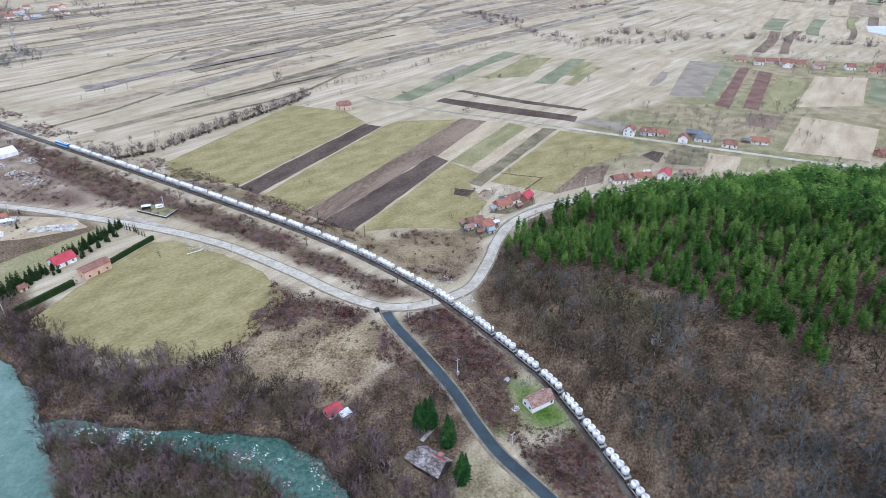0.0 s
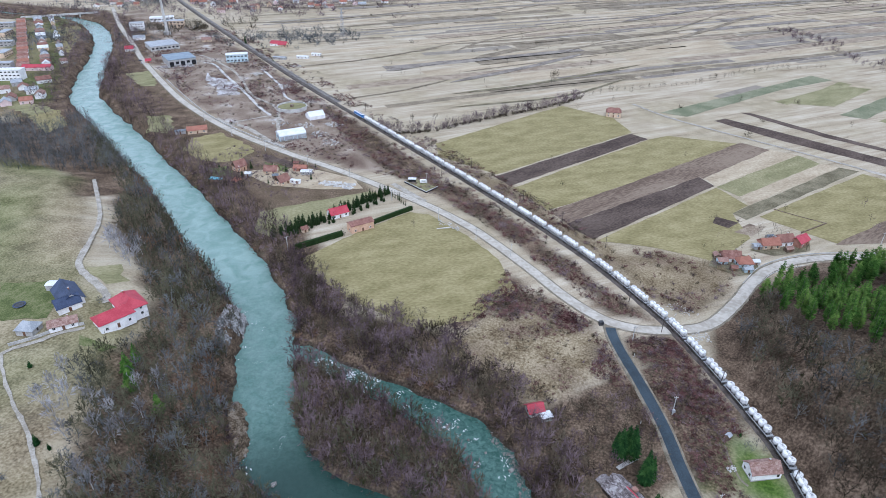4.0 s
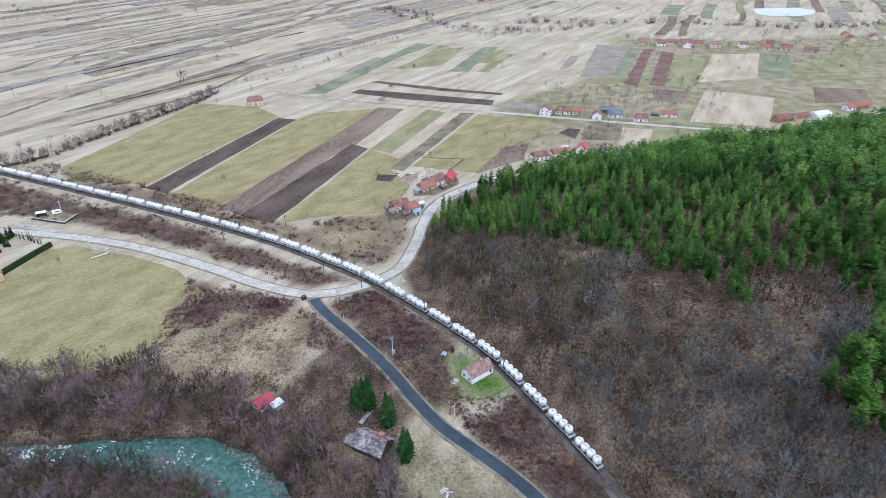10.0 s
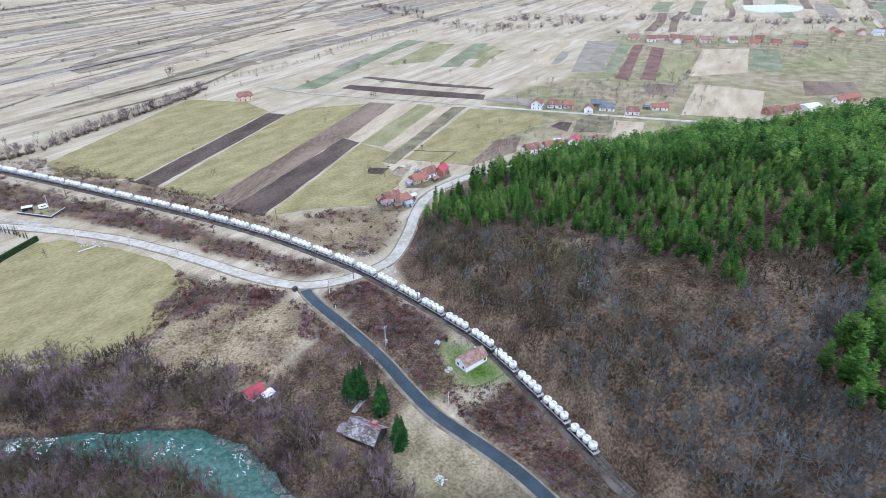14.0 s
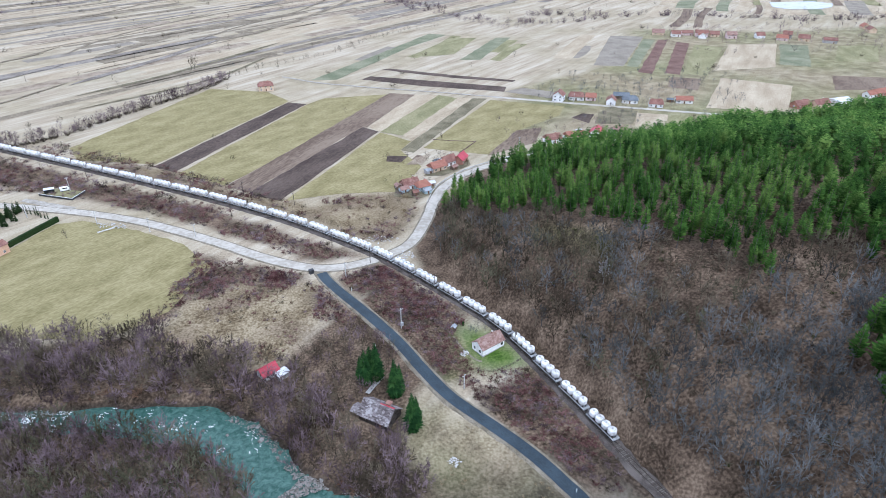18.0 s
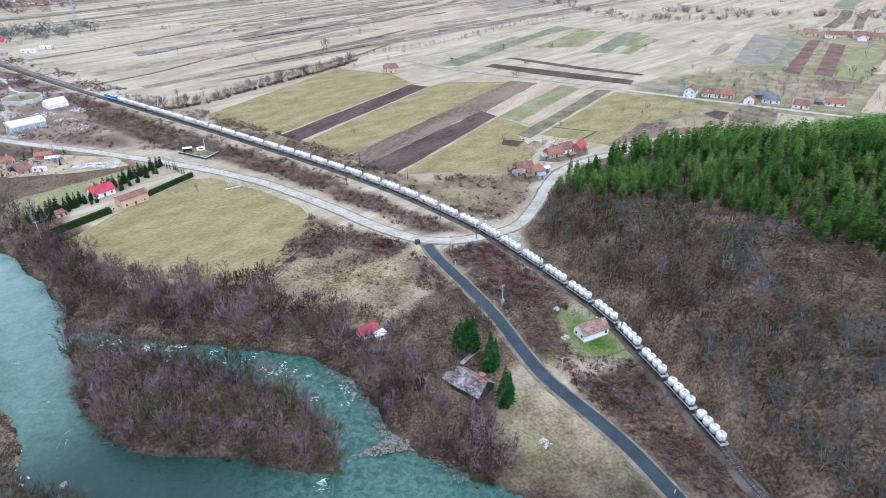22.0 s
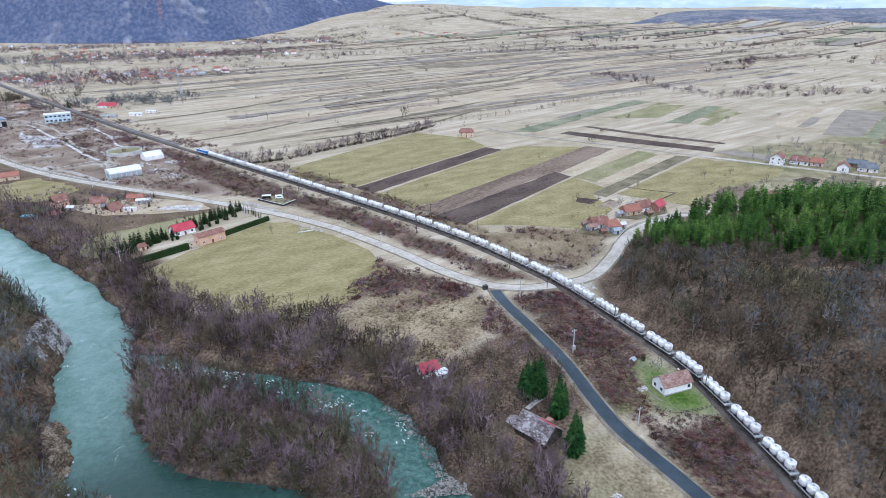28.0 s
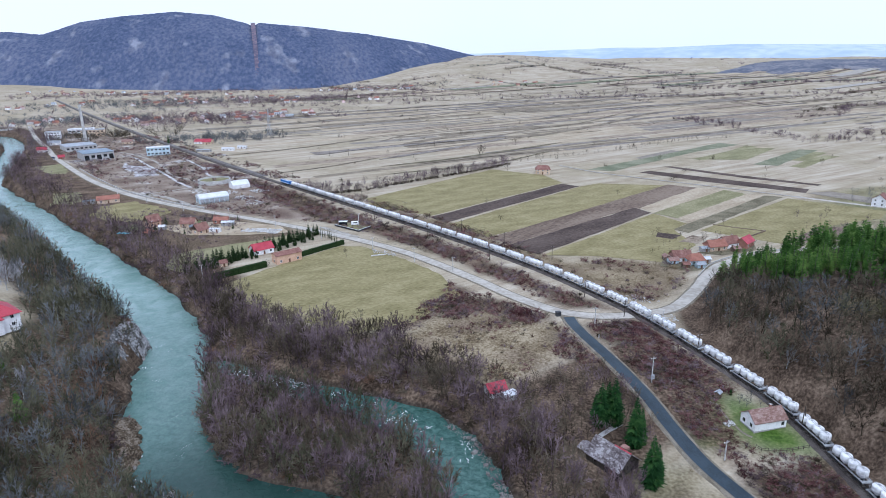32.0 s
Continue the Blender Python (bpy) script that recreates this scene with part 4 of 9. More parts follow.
FIELDS_B = [
    ("weedy_plot", [(17, 382), (82, 494), (94, 492), (25, 376)], "dark weedy grey-brown strip"),
    ("meadow", [(32, 384), (58, 372), (72, 366), (104, 412), (140, 440), (150, 462), (96, 488)], "yellow grass field behind the houses"),
    ("plough_dark", [(6, 364), (13, 378), (22, 373), (14, 362)], "small dark garden plot"),
    ("plough_brown", [(20, 360), (27, 372), (32, 369), (24, 355)], "small brown garden plot"),
    ("plough_dark", [(-7, 569), (1, 580), (60, 553), (117, 525), (112, 510), (48, 537)], "long dark ploughed strip"),
    ("plough_dark", [(12, 604), (20, 607), (84, 569), (130, 546), (126, 541), (76, 562)], "narrow dark ploughed strip"),
    ("plough_grey", [(112, 510), (130, 520), (160, 498), (146, 484)], "grey fallow plot"),
    ("plough_brown", [(93, 376), (71, 364), (100, 410), (119, 414), (108, 384)], "brown plot beside the road"),
    ("crop_green", [(-52, 574), (30, 705), (75, 780), (95, 768), (47, 706), (-30, 571)], "long green winter crop strip"),
    ("crop_green", [(92, 634), (112, 630), (167, 740), (150, 742)], "green winter crop parcel"),
    ("meadow_green", [(55, 654), (90, 661), (128, 745), (94, 748)], "greenish grass parcel"),
    ("straw", [(186, 628), (202, 617), (270, 738), (255, 747)], "pale straw strip"),
]
FIELDS_V = [
    ("plough_dark", [(147, 433), (158, 442), (166, 438), (155, 418)], "dark dug garden plot behind the roadside houses"),
    ("weedy_plot", [(170, 441), (186, 456), (201, 441), (185, 412), (159, 416)], "dark weedy garden plot between the roads"),
    ("straw", [(199, 438), (220, 429), (202, 398), (182, 400)], "tan dry garden field between the roads"),
    ("meadow_green", [(222, 429), (234, 424), (219, 401), (206, 404)], "grey-green garden plot between the roads"),
    ("weedy_plot", [(9, 310), (24, 306), (32, 312), (33, 328), (20, 331), (11, 324)], "dark trodden yard of the lower farmstead"),
    ("weedy_plot", [(28, 337), (40, 336), (58, 350), (58, 362), (40, 361)], "dark trodden yard of the upper farmstead"),
    ("plough_dark", [(8, 373), (21, 370), (16, 360), (7, 363)], "small dark plot beside the farmsteads"),
    ("dry_plot", [(26, 367), (36, 372), (29, 355), (19, 356)], "small brown plot beside the farmsteads"),
]
FIELDS_C = [
    ("plough_grey", [(217, 591), (244, 583), (322, 721), (286, 733)], "pale grey fallow strip"),
    ("crop_green", [(247, 582), (257, 578), (328, 702), (315, 706)], "green crop strip"),
    ("plough_red", [(249, 558), (259, 550), (341, 698), (331, 701)], "reddish ploughed strip"),
    ("plough_red", [(272, 551), (283, 543), (356, 676), (346, 686)], "reddish ploughed strip"),
    ("meadow_green", [(286, 546), (306, 536), (382, 651), (359, 668)], "green grass strip"),
    ("straw", [(320, 553), (384, 557), (448, 657), (396, 663)], "pale stubble field"),
    ("crop_green", [(395, 567), (419, 554), (477, 645), (451, 656)], "green crop parcel"),
    ("meadow_green", [(454, 570), (496, 562), (549, 632), (507, 638)], "green grass parcel"),
    ("plough_brown", [(386, 474), (436, 469), (457, 506), (416, 519)], "brown garden field behind the farm"),
    ("plough_brown", [(253, 504), (273, 489), (295, 526), (271, 536)], "brown garden plot"),
    ("straw", [(256, 442), (310, 421), (360, 492), (314, 527)], "pale yellow field behind the houses"),
]
FIELDS_D = [
    ("meadow", [(-188, 224), (-165, 212), (-139, 203), (-104, 197), (-85, 213), (-75, 246), (-93, 270), (-118, 287), (-150, 302), (-162, 300), (-176, 268)], "large yellow-green hay meadow between road and river"),
    ("meadow_green", [(-232, 240), (-245, 262), (-222, 290), (-200, 316), (-190, 316), (-206, 272), (-218, 238)], "grass strip beside the conifer hedge"),
    ("straw", [(-300, 306), (-262, 296), (-228, 306), (-206, 318), (-222, 330), (-262, 332)], "rough dry grass plot by the cottages"),
    ("meadow", [(-382, 344), (-370, 364), (-345, 356), (-320, 346), (-312, 324), (-326, 312), (-350, 314), (-370, 323)], "grass field between road and river"),
    ("meadow_green", [(-460, 371), (-442, 380), (-415, 359), (-407, 342), (-427, 340)], "grass patch beside the river wood"),
    ("lawn", [(-276, 127), (-260, 134), (-250, 138), (-238, 126), (-233, 118), (-248, 109), (-262, 112)], "green garden lawn"),
    ("meadow_green", [(-250, 151), (-243, 163), (-228, 155), (-232, 146)], "small green lawn beside the villa lane"),
    ("lawn", [(-196, 120), (-204, 117), (-211, 116), (-206, 112), (-197, 114)], "mown grass below the villa"),
    ("lawn", [(-324, 300), (-315, 310), (-304, 304), (-296, 297), (-312, 293)], "bright green riverside garden lawn"),
    ("plough_dark", [(-308, 340), (-286, 338), (-268, 333), (-270, 328), (-298, 331)], "dark dug garden plot at the road"),
    ("lawn", [(-296, 328), (-272, 326), (-270, 318), (-290, 318)], "green cottage garden"),
    ("meadow_green", [(-600, 470), (-585, 490), (-555, 468), (-530, 446), (-545, 440)], "grass patch at the bend of the road"),
    ("meadow", [(-975, 662), (-950, 690), (-875, 630), (-800, 565), (-712, 478), (-700, 470), (-746, 511), (-810, 540), (-880, 590)], "rough grass between the riverside quarter and the river"),
    ("lawn", [(-669, 416), (-652, 420), (-632, 404), (-628, 388), (-645, 396)], "green plot below the terraces"),
    ("meadow_green", [(-600, 335), (-620, 352), (-560, 352), (-540, 346), (-552, 328)], "grass garden of the riverside quarter"),
    ("meadow", [(-552, 326), (-545, 350), (-500, 324), (-494, 300)], "small meadow at the wood edge"),
    ("slab", [(-523, 511), (-506, 500), (-491, 499), (-462, 489), (-446, 470), (-431, 458), (-449, 446), (-468, 466), (-498, 484)], "cracked pale concrete slab of the old works"),
    ("slab", [(-592, 512), (-566, 534), (-556, 528), (-582, 505)], "pale apron before the open hall"),
]
for group in (FIELDS_A, FIELDS_B, FIELDS_V, FIELDS_C, FIELDS_D):
    for k, (m_, poly, lab) in enumerate(group):
        field("field", poly, m_, lab, lift=(0.17 if group is FIELDS_V else 0.10) + 0.008 * k, jit=2.2 if group is FIELDS_D and k > 2 else 0.6, step=5.0 if group is FIELDS_D else 9.0)


def parcels(region, ang, wide, long_, n, seed, mats, rmax, gap=0.2):
    """Long parcels side by side, as the strip farming of the valley lays them."""
    rng = random.Random(seed)
    u, v = np.array([math.cos(radians(ang)), math.sin(radians(ang))]), np.array([-math.sin(radians(ang)), math.cos(radians(ang))])
    reg = np.array(region, float)
    pu, pv = reg @ u, reg @ v
    c, count = pv.min(), 0
    while c < pv.max():
        w = rng.uniform(*wide)
        s = pu.min() + rng.uniform(-long_[1], 0)
        while s < pu.max():
            ln = rng.uniform(*long_)
            mid = u * (s + ln / 2) + v * (c + w / 2)
            ends = [u * (s + 5) + v * (c + w / 2), u * (s + ln - 5) + v * (c + w / 2)]
            ok = all(inpoly(p[0], p[1], region) and np.hypot(*p) < rmax for p in ends + [mid])
            if ok and rng.random() > gap and count < n:
                bend = rng.uniform(-5, 5)
                m_ = rng.choice(mats)
                ww = w * rng.uniform(0.75, 1.0) if m_ != "plough_brown" else w * rng.uniform(0.25, 0.6)
                kk = max(3, int(ln / 22))
                lo, hi = [], []
                for i in range(kk + 1):
                    t = i / kk
                    o = bend * math.sin(t * math.pi) + rng.uniform(-0.7, 0.7)
                    for dst, q in ((lo, c + o + rng.uniform(-.5, .5)), (hi, c + ww + o + rng.uniform(-.5, .5))):
                        p = u * (s + t * ln) + v * q
                        dst.append(p)
                P = np.array(lo + hi)
                zz = height(P[:, 0], P[:, 1]) + 0.035 + np.maximum(0, np.hypot(P[:, 0], P[:, 1]) - 900) * 0.0012
                vs, fs = np.column_stack([P, zz]).tolist(), [(i, i + 1, kk + 2 + i, kk + 1 + i) for i in range(kk)]
                tagged(raw("field_strip", vs, fs, m_), {"straw": "pale dry grass strip of the plain", "meadow": "yellow-green grass strip of the plain", "plough_grey": "grey fallow strip of the plain",
                       "plough_brown": "narrow brown strip of the plain", "meadow_green": "greenish grass strip of the plain", "crop_green": "green crop strip of the plain", "fallow": "grey-purple fallow strip of the plain", "balk": "brown weedy strip of the plain", "track": "pale bare strip of the plain", "dry_plot": "tan rough grass strip of the plain"}[m_], "field", kind="structure")
                count += 1
            s += ln * rng.uniform(1.0, 1.15)
        c += w


parcels([(-1000, 960), (-650, 716), (-340, 512), (-262, 470), (-140, 610), (-40, 720), (70, 830), (330, 900), (500, 1500), (-200, 1900), (-900, 1700)],
        47, (9, 26), (90, 330), 170, 4, ["straw", "straw", "straw", "plough_grey", "fallow", "balk", "dry_plot"], 1900)
parcels([(120, 800), (360, 745), (700, 720), (1200, 1000), (900, 1600), (520, 1500), (340, 900)], 58, (12, 34), (80, 200), 60, 9, ["straw", "straw", "meadow_green", "crop_green", "plough_grey", "dry_plot", "plough_brown"], 1700)
parcels([(-40, 640), (60, 610), (180, 590), (215, 600), (280, 730), (110, 800)], 60, (8, 20), (60, 150), 30, 12, ["straw", "meadow", "plough_grey", "meadow_green"], 1000)
parcels([(-1500, 1400), (-1000, 1000), (-300, 1950), (600, 1600), (1300, 1500), (1500, 2600), (-600, 3000), (-1600, 2200)], 52, (22, 60), (120, 400), 90, 15, ["straw", "plough_grey", "plough_brown", "dry_plot", "track", "crop_green"], 2900, 0.35)



def strip(pts, width, wander, seed, lift=0.3):
    """Vertices and faces of a narrow strip of land along a line, its edges uneven and its ends tapered."""
    r = np.random.RandomState(seed)
    ln, k = smooth_line(pts, 14.0)
    nrm, _ = normals(ln)
    f = k / k[-1]
    taper = np.clip(np.minimum(f, 1 - f) * 9, 0.15, 1)
    mid = wander * np.sin(k / r.uniform(35, 60) + r.uniform(0, 6))
    lo = ln + nrm * (mid - width / 2 * taper * r.uniform(0.8, 1.15, len(ln)))[:, None]
    hi = ln + nrm * (mid + width / 2 * taper * r.uniform(0.8, 1.15, len(ln)))[:, None]
    P = np.concatenate([lo, hi])
    n = len(ln)
    zz = height(P[:, 0], P[:, 1]) + lift + np.maximum(0, np.hypot(P[:, 0], P[:, 1]) - 900) * 0.0014
    return np.column_stack([P, zz]).tolist(), [(i, i + 1, n + i + 1, n + i) for i in range(n - 1)]


STRIPS_WEST = [
    ("balk", 5, [(-325, 722), (-307, 817), (-224, 987)]), ("balk", 14, [(-284, 700), (-261, 752), (-237, 819)]),
    ("fallow", 10, [(-264, 586), (-217, 682), (-174, 782)]), ("weedy_plot", 6, [(-247, 549), (-176, 630), (-100, 752)]),
    ("balk", 5, [(-418, 928), (-378, 1030), (-335, 1157)]), ("weedy_plot", 4, [(-228, 506), (-147, 588), (-101, 681)]),
    ("balk", 6, [(-730, 744), (-599, 841), (-509, 998)]), ("balk", 4, [(-646, 715), (-500, 800), (-412, 915)]),
]
STRIPS_MID = [
    ("balk", 3, [(-198, 771), (-167, 858), (-96, 995), (-21, 1231)]), ("balk", 9, [(-164, 777), (-117, 855), (-53, 1001), (10, 1181)]),
    ("fallow", 14, [(-174, 1025), (-114, 1144), (-24, 1301)]), ("fallow", 12, [(-350, 600), (-304, 676)]),
    ("balk", 7, [(-374, 696), (-348, 734)]), ("balk", 4, [(-454, 569), (-396, 643), (-345, 765)]),
    ("balk", 6, [(-818, 870), (-675, 951), (-572, 1047)]), ("balk", 3, [(-336, 484), (-297, 538), (-269, 598)]),
]
for k, (m_, w_, pts) in enumerate(STRIPS_WEST + STRIPS_MID):
    vs, fs = strip(pts, w_, 1.5, 300 + k, 0.30 + 0.012 * k)
    tagged(raw("field_strip", vs, fs, m_), {"balk": "dark overgrown balk between the hay strips", "fallow": "grey-purple fallow strip of the plain", "weedy_plot": "olive weedy strip of the plain"}[m_], "field", kind="structure")
# thin ridges of old grass between the parcels, too many to count
rb_ = random.Random(77)
vs, fs = [], []
PLAIN = [(-1000, 960), (-650, 716), (-340, 520), (-262, 480), (-140, 620), (-40, 740), (70, 850), (330, 930), (700, 1500), (-200, 2300), (-1000, 1600)]
while len(vs) < 2400:
    x, y = rb_.uniform(-1000, 600), rb_.uniform(500, 2200)
    g, ln_ = radians(rb_.gauss(50, 2)), rb_.uniform(60, 300)
    e_ = (x + math.cos(g) * ln_, y + math.sin(g) * ln_)
    if not (inpoly(x, y, PLAIN) and inpoly(e_[0], e_[1], PLAIN)):
        continue
    mid_ = ((x + e_[0]) / 2 + rb_.uniform(-2, 2), (y + e_[1]) / 2 + rb_.uniform(-2, 2))
    v_, f_ = strip([(x, y), mid_, e_], rb_.uniform(1.0, 3.2) * (1 + y / 1100), 1.0, rb_.randrange(9999), 0.14 + 0.15 * len(vs) / 2400)
    k = len(vs)
    vs += v_
    fs += [tuple(k + i for i in q) for q in f_]
tagged(raw("field_balks", vs, fs, "balk"), "narrow dark ridges of old grass between the hay strips", "balk", kind="stuff")
pond = raw("pond", [(x, y, hz(x, y) + 0.5) for x, y in ((619, 951), (596, 905), (606, 880), (648, 874), (680, 890), (703, 921), (690, 948))], [tuple(range(7))], "pond_water")
tagged(pond, "pale still pond beyond the hamlet", "pond", kind="structure")

# ---- freight train ----


def lathe(profile, seg=20, m=None):
    bm = bmesh.new()
    rings = []
    for r, z in profile:
        rings.append([bm.verts.new((r * math.cos(2 * math.pi * i / seg), r * math.sin(2 * math.pi * i / seg), z)) for i in range(seg)] if r > 1e-4 else [bm.verts.new((0, 0, z))])
    for a, b in zip(rings, rings[1:]):
        for i in range(seg):
            j = (i + 1) % seg
            if len(a) == 1:
                bm.faces.new((a[0], b[j], b[i])[::-1])
            elif len(b) == 1:
                bm.faces.new((a[i], a[j], b[0]))
            else:
                bm.faces.new((a[i], a[j], b[j], b[i]))
    if m:
        bm.transform(m)
    return bm


def bogie(parent, x):
    b = bmesh.new()
    for y in (-0.98, 0.98):
        box(b, x - 1.25, y - 0.1, 0.42, x + 1.25, y + 0.1, 0.72, 0.04)
    box(b, x - 0.2, -0.95, 0.45, x + 0.2, 0.95, 0.75)
    bo = part("bogie", b, "steel_dark", parent)
    for dx in (-0.9, 0.9):
        w = bmesh.new()
        for y in (-0.75, 0.75):
            cyl(w, 0, 0, y - 0.07, y + 0.07, 0.46, seg=14, m=Matrix.Rotation(radians(90), 4, 'X'))
        cyl(w, 0, 0, -0.75, 0.75, 0.08, seg=8, m=Matrix.Rotation(radians(90), 4, 'X'))
        bmesh.ops.translate(w, verts=w.verts, vec=(x + dx, 0, 0.46))
        part("wheelset", w, "steel_dark", bo)


def buffers(parent, ends):
    for e in ends:
        sgn = 1 if e > 0 else -1
        for y in (-0.88, 0.88):
            b = bmesh.new()
            cyl(b, 0, 0, 0, 0.5, 0.09, seg=8, m=Matrix.Translation((e, y, 1.06)) @ Matrix.Rotation(radians(90 * sgn), 4, 'Y'))
            cyl(b, 0, 0, 0.5, 0.55, 0.24, seg=10, m=Matrix.Translation((e, y, 1.06)) @ Matrix.Rotation(radians(90 * sgn), 4, 'Y'))
            part("buffer", b, "steel_dark", parent)


def cement_wagon():
    top = empty("cement_wagon", Matrix(), "white four-silo cement wagon with rounded tank tops, on the railway", "freight wagon", "wagons of the cement train")
    f = bmesh.new()
    box(f, -6.45, -1.15, 1.0, 6.45, -0.9, 1.28)
    box(f, -6.45, 0.9, 1.0, 6.45, 1.15, 1.28)
    box(f, -6.45, -1.3, 0.95, -6.15, 1.3, 1.3)
    box(f, 6.15, -1.3, 0.95, 6.45, 1.3, 1.3)
    for x in (-4.5, -1.5, 1.5, 4.5):
        box(f, x - 0.12, -0.9, 1.02, x + 0.12, 0.9, 1.22)
    part("underframe", f, "tank_grey", top)
    d = bmesh.new()
    box(d, -6.4, -1.4, 1.28, -5.75, 1.4, 1.34)
    box(d, 5.75, -1.4, 1.28, 6.4, 1.4, 1.34)
    for y in (-1.42, 1.3):
        box(d, -5.9, y, 1.28, 5.9, y + 0.12, 1.52)
    part("deck", d, "tank_grey", top, "pale grey end platform and side sills")
    for i, x in enumerate((-4.32, -1.44, 1.44, 4.32)):
        t = part("silo", lathe([(0.25, 1.05), (0.35, 1.15), (1.36, 2.15), (1.41, 2.25), (1.41, 3.52), (1.37, 3.66), (1.22, 3.80), (0.85, 3.92), (0.42, 3.98), (0, 4.0)], 20, Matrix.Translation((x, 0, 0))), "tank_white", top, smooth=True)
        part("hatch", lathe([(0.27, 3.95), (0.27, 4.12), (0.2, 4.17), (0, 4.18)], 10, Matrix.Translation((x, 0, 0))), "tank_grey", t, "grey round filling hatch")
        part("band", lathe([(1.425, 2.28), (1.44, 2.30), (1.44, 2.42), (1.425, 2.44)], 20, Matrix.Translation((x, 0, 0))), "tank_grey", t)
    w = bmesh.new()
    box(w, -5.6, -0.24, 4.06, 5.6, -0.18, 4.10)
    box(w, -5.6, 0.36, 4.06, 5.6, 0.42, 4.10)
    for i in range(15):
        x = -5.4 + i * 0.77
        box(w, x, -0.2, 4.04, x + 0.05, 0.4, 4.07)
    part("roof_walkway", w, "tank_grey", top)
    for x in (-5.95, 5.95):
        ld = bmesh.new()
        for y in (0.5, 0.95):
            box(ld, x - 0.03, y, 1.3, x + 0.03, y + 0.05, 4.1)
        for k in range(8):
            box(ld, x - 0.02, 0.5, 1.6 + k * 0.32, x + 0.02, 1.0, 1.64 + k * 0.32)
        part("ladder", ld, "tank_grey", top)
    bogie(top, -4.3)
    bogie(top, 4.3)
    buffers(top, (6.45, -6.45))
    return top


PITCH = 14.1
s_tail = float(rail_s[np.argmin(np.hypot(rail_line[:, 0] - 67.5, rail_line[:, 1] - 128))])
wagon = cement_wagon()
N_WAGONS = 34
for i in range(N_WAGONS):
    s = s_tail + PITCH * (i + 0.5)
    x, y, z, a = along(s - 1)
    m = pose(x, y, z + 0.84, 0, 0, a)
    if i == 0:
        wagon.matrix_world = m
    else:
        copy_thing(wagon, m)


def loco():
    top = empty("diesel_locomotive", Matrix(), "blue and white locomotive at the head of the cement train", "locomotive")
    b = bmesh.new()
    box(b, -8.0, -1.45, 1.15, 8.0, 1.45, 3.6, 0.18)
    for v in b.verts:
        if v.co.x > 7.5 and v.co.z > 2.4 or v.co.x < -7.5 and v.co.z > 2.4:
            v.co.x *= 0.955
    body = part("body", b, "loco_blue", top)
    boxp("side_stripe", -7.3, -1.47, 1.55, 7.3, 1.47, 2.0, "loco_white", body, "white band along the sides")
    r = bmesh.new()
    box(r, -7.6, -1.25, 3.58, 7.6, 1.25, 3.85, 0.12)
    roof = part("roof", r, "loco_white", top, "pale roof")
    for x in (-5.0, -1.6, 1.8, 5.0):
        part("roof_vent", cyl(bmesh.new(), x, 0, 3.84, 4.05, 0.75, seg=16), "steel_dark", roof)
    for sx in (-1, 1):
        w = bmesh.new()
        box(w, sx * 7.72 - 0.06, -1.15, 2.65, sx * 7.72 + 0.06, -0.08, 3.35)
        box(w, sx * 7.72 - 0.06, 0.08, 2.65, sx * 7.72 + 0.06, 1.15, 3.35)
        part("windscreen", w, "glass_dark", top)
        for y in (-0.95, 0.95):
            part("headlight", lathe([(0.16, 0), (0.16, 0.1), (0, 0.12)], 10, Matrix.Translation((sx * 8.0, y, 1.5)) @ Matrix.Rotation(radians(90 * sx), 4, 'Y')), "loco_white", top)
        for sy in (-1, 1):
            boxp("cab_window", sx * 6.2 - 0.45, sy * 1.46 - 0.02, 2.6, sx * 6.2 + 0.45, sy * 1.46 + 0.02, 3.3, "glass_dark", top)
    boxp("underframe", -8.0, -1.35, 0.85, 8.0, 1.35, 1.17, "steel_dark", top)
    boxp("fuel_tank", -2.2, -1.2, 0.4, 2.2, 1.2, 0.9, "steel_dark", top, bevel=0.1)
    bogie(top, -4.9)
    bogie(top, 4.9)
    buffers(top, (8.0, -8.0))
    return top


x, y, z, a = along(s_tail + PITCH * N_WAGONS + 8.3)
loco().matrix_world = pose(x, y, z + 0.84, 0, 0, a)

# ---- buildings ----



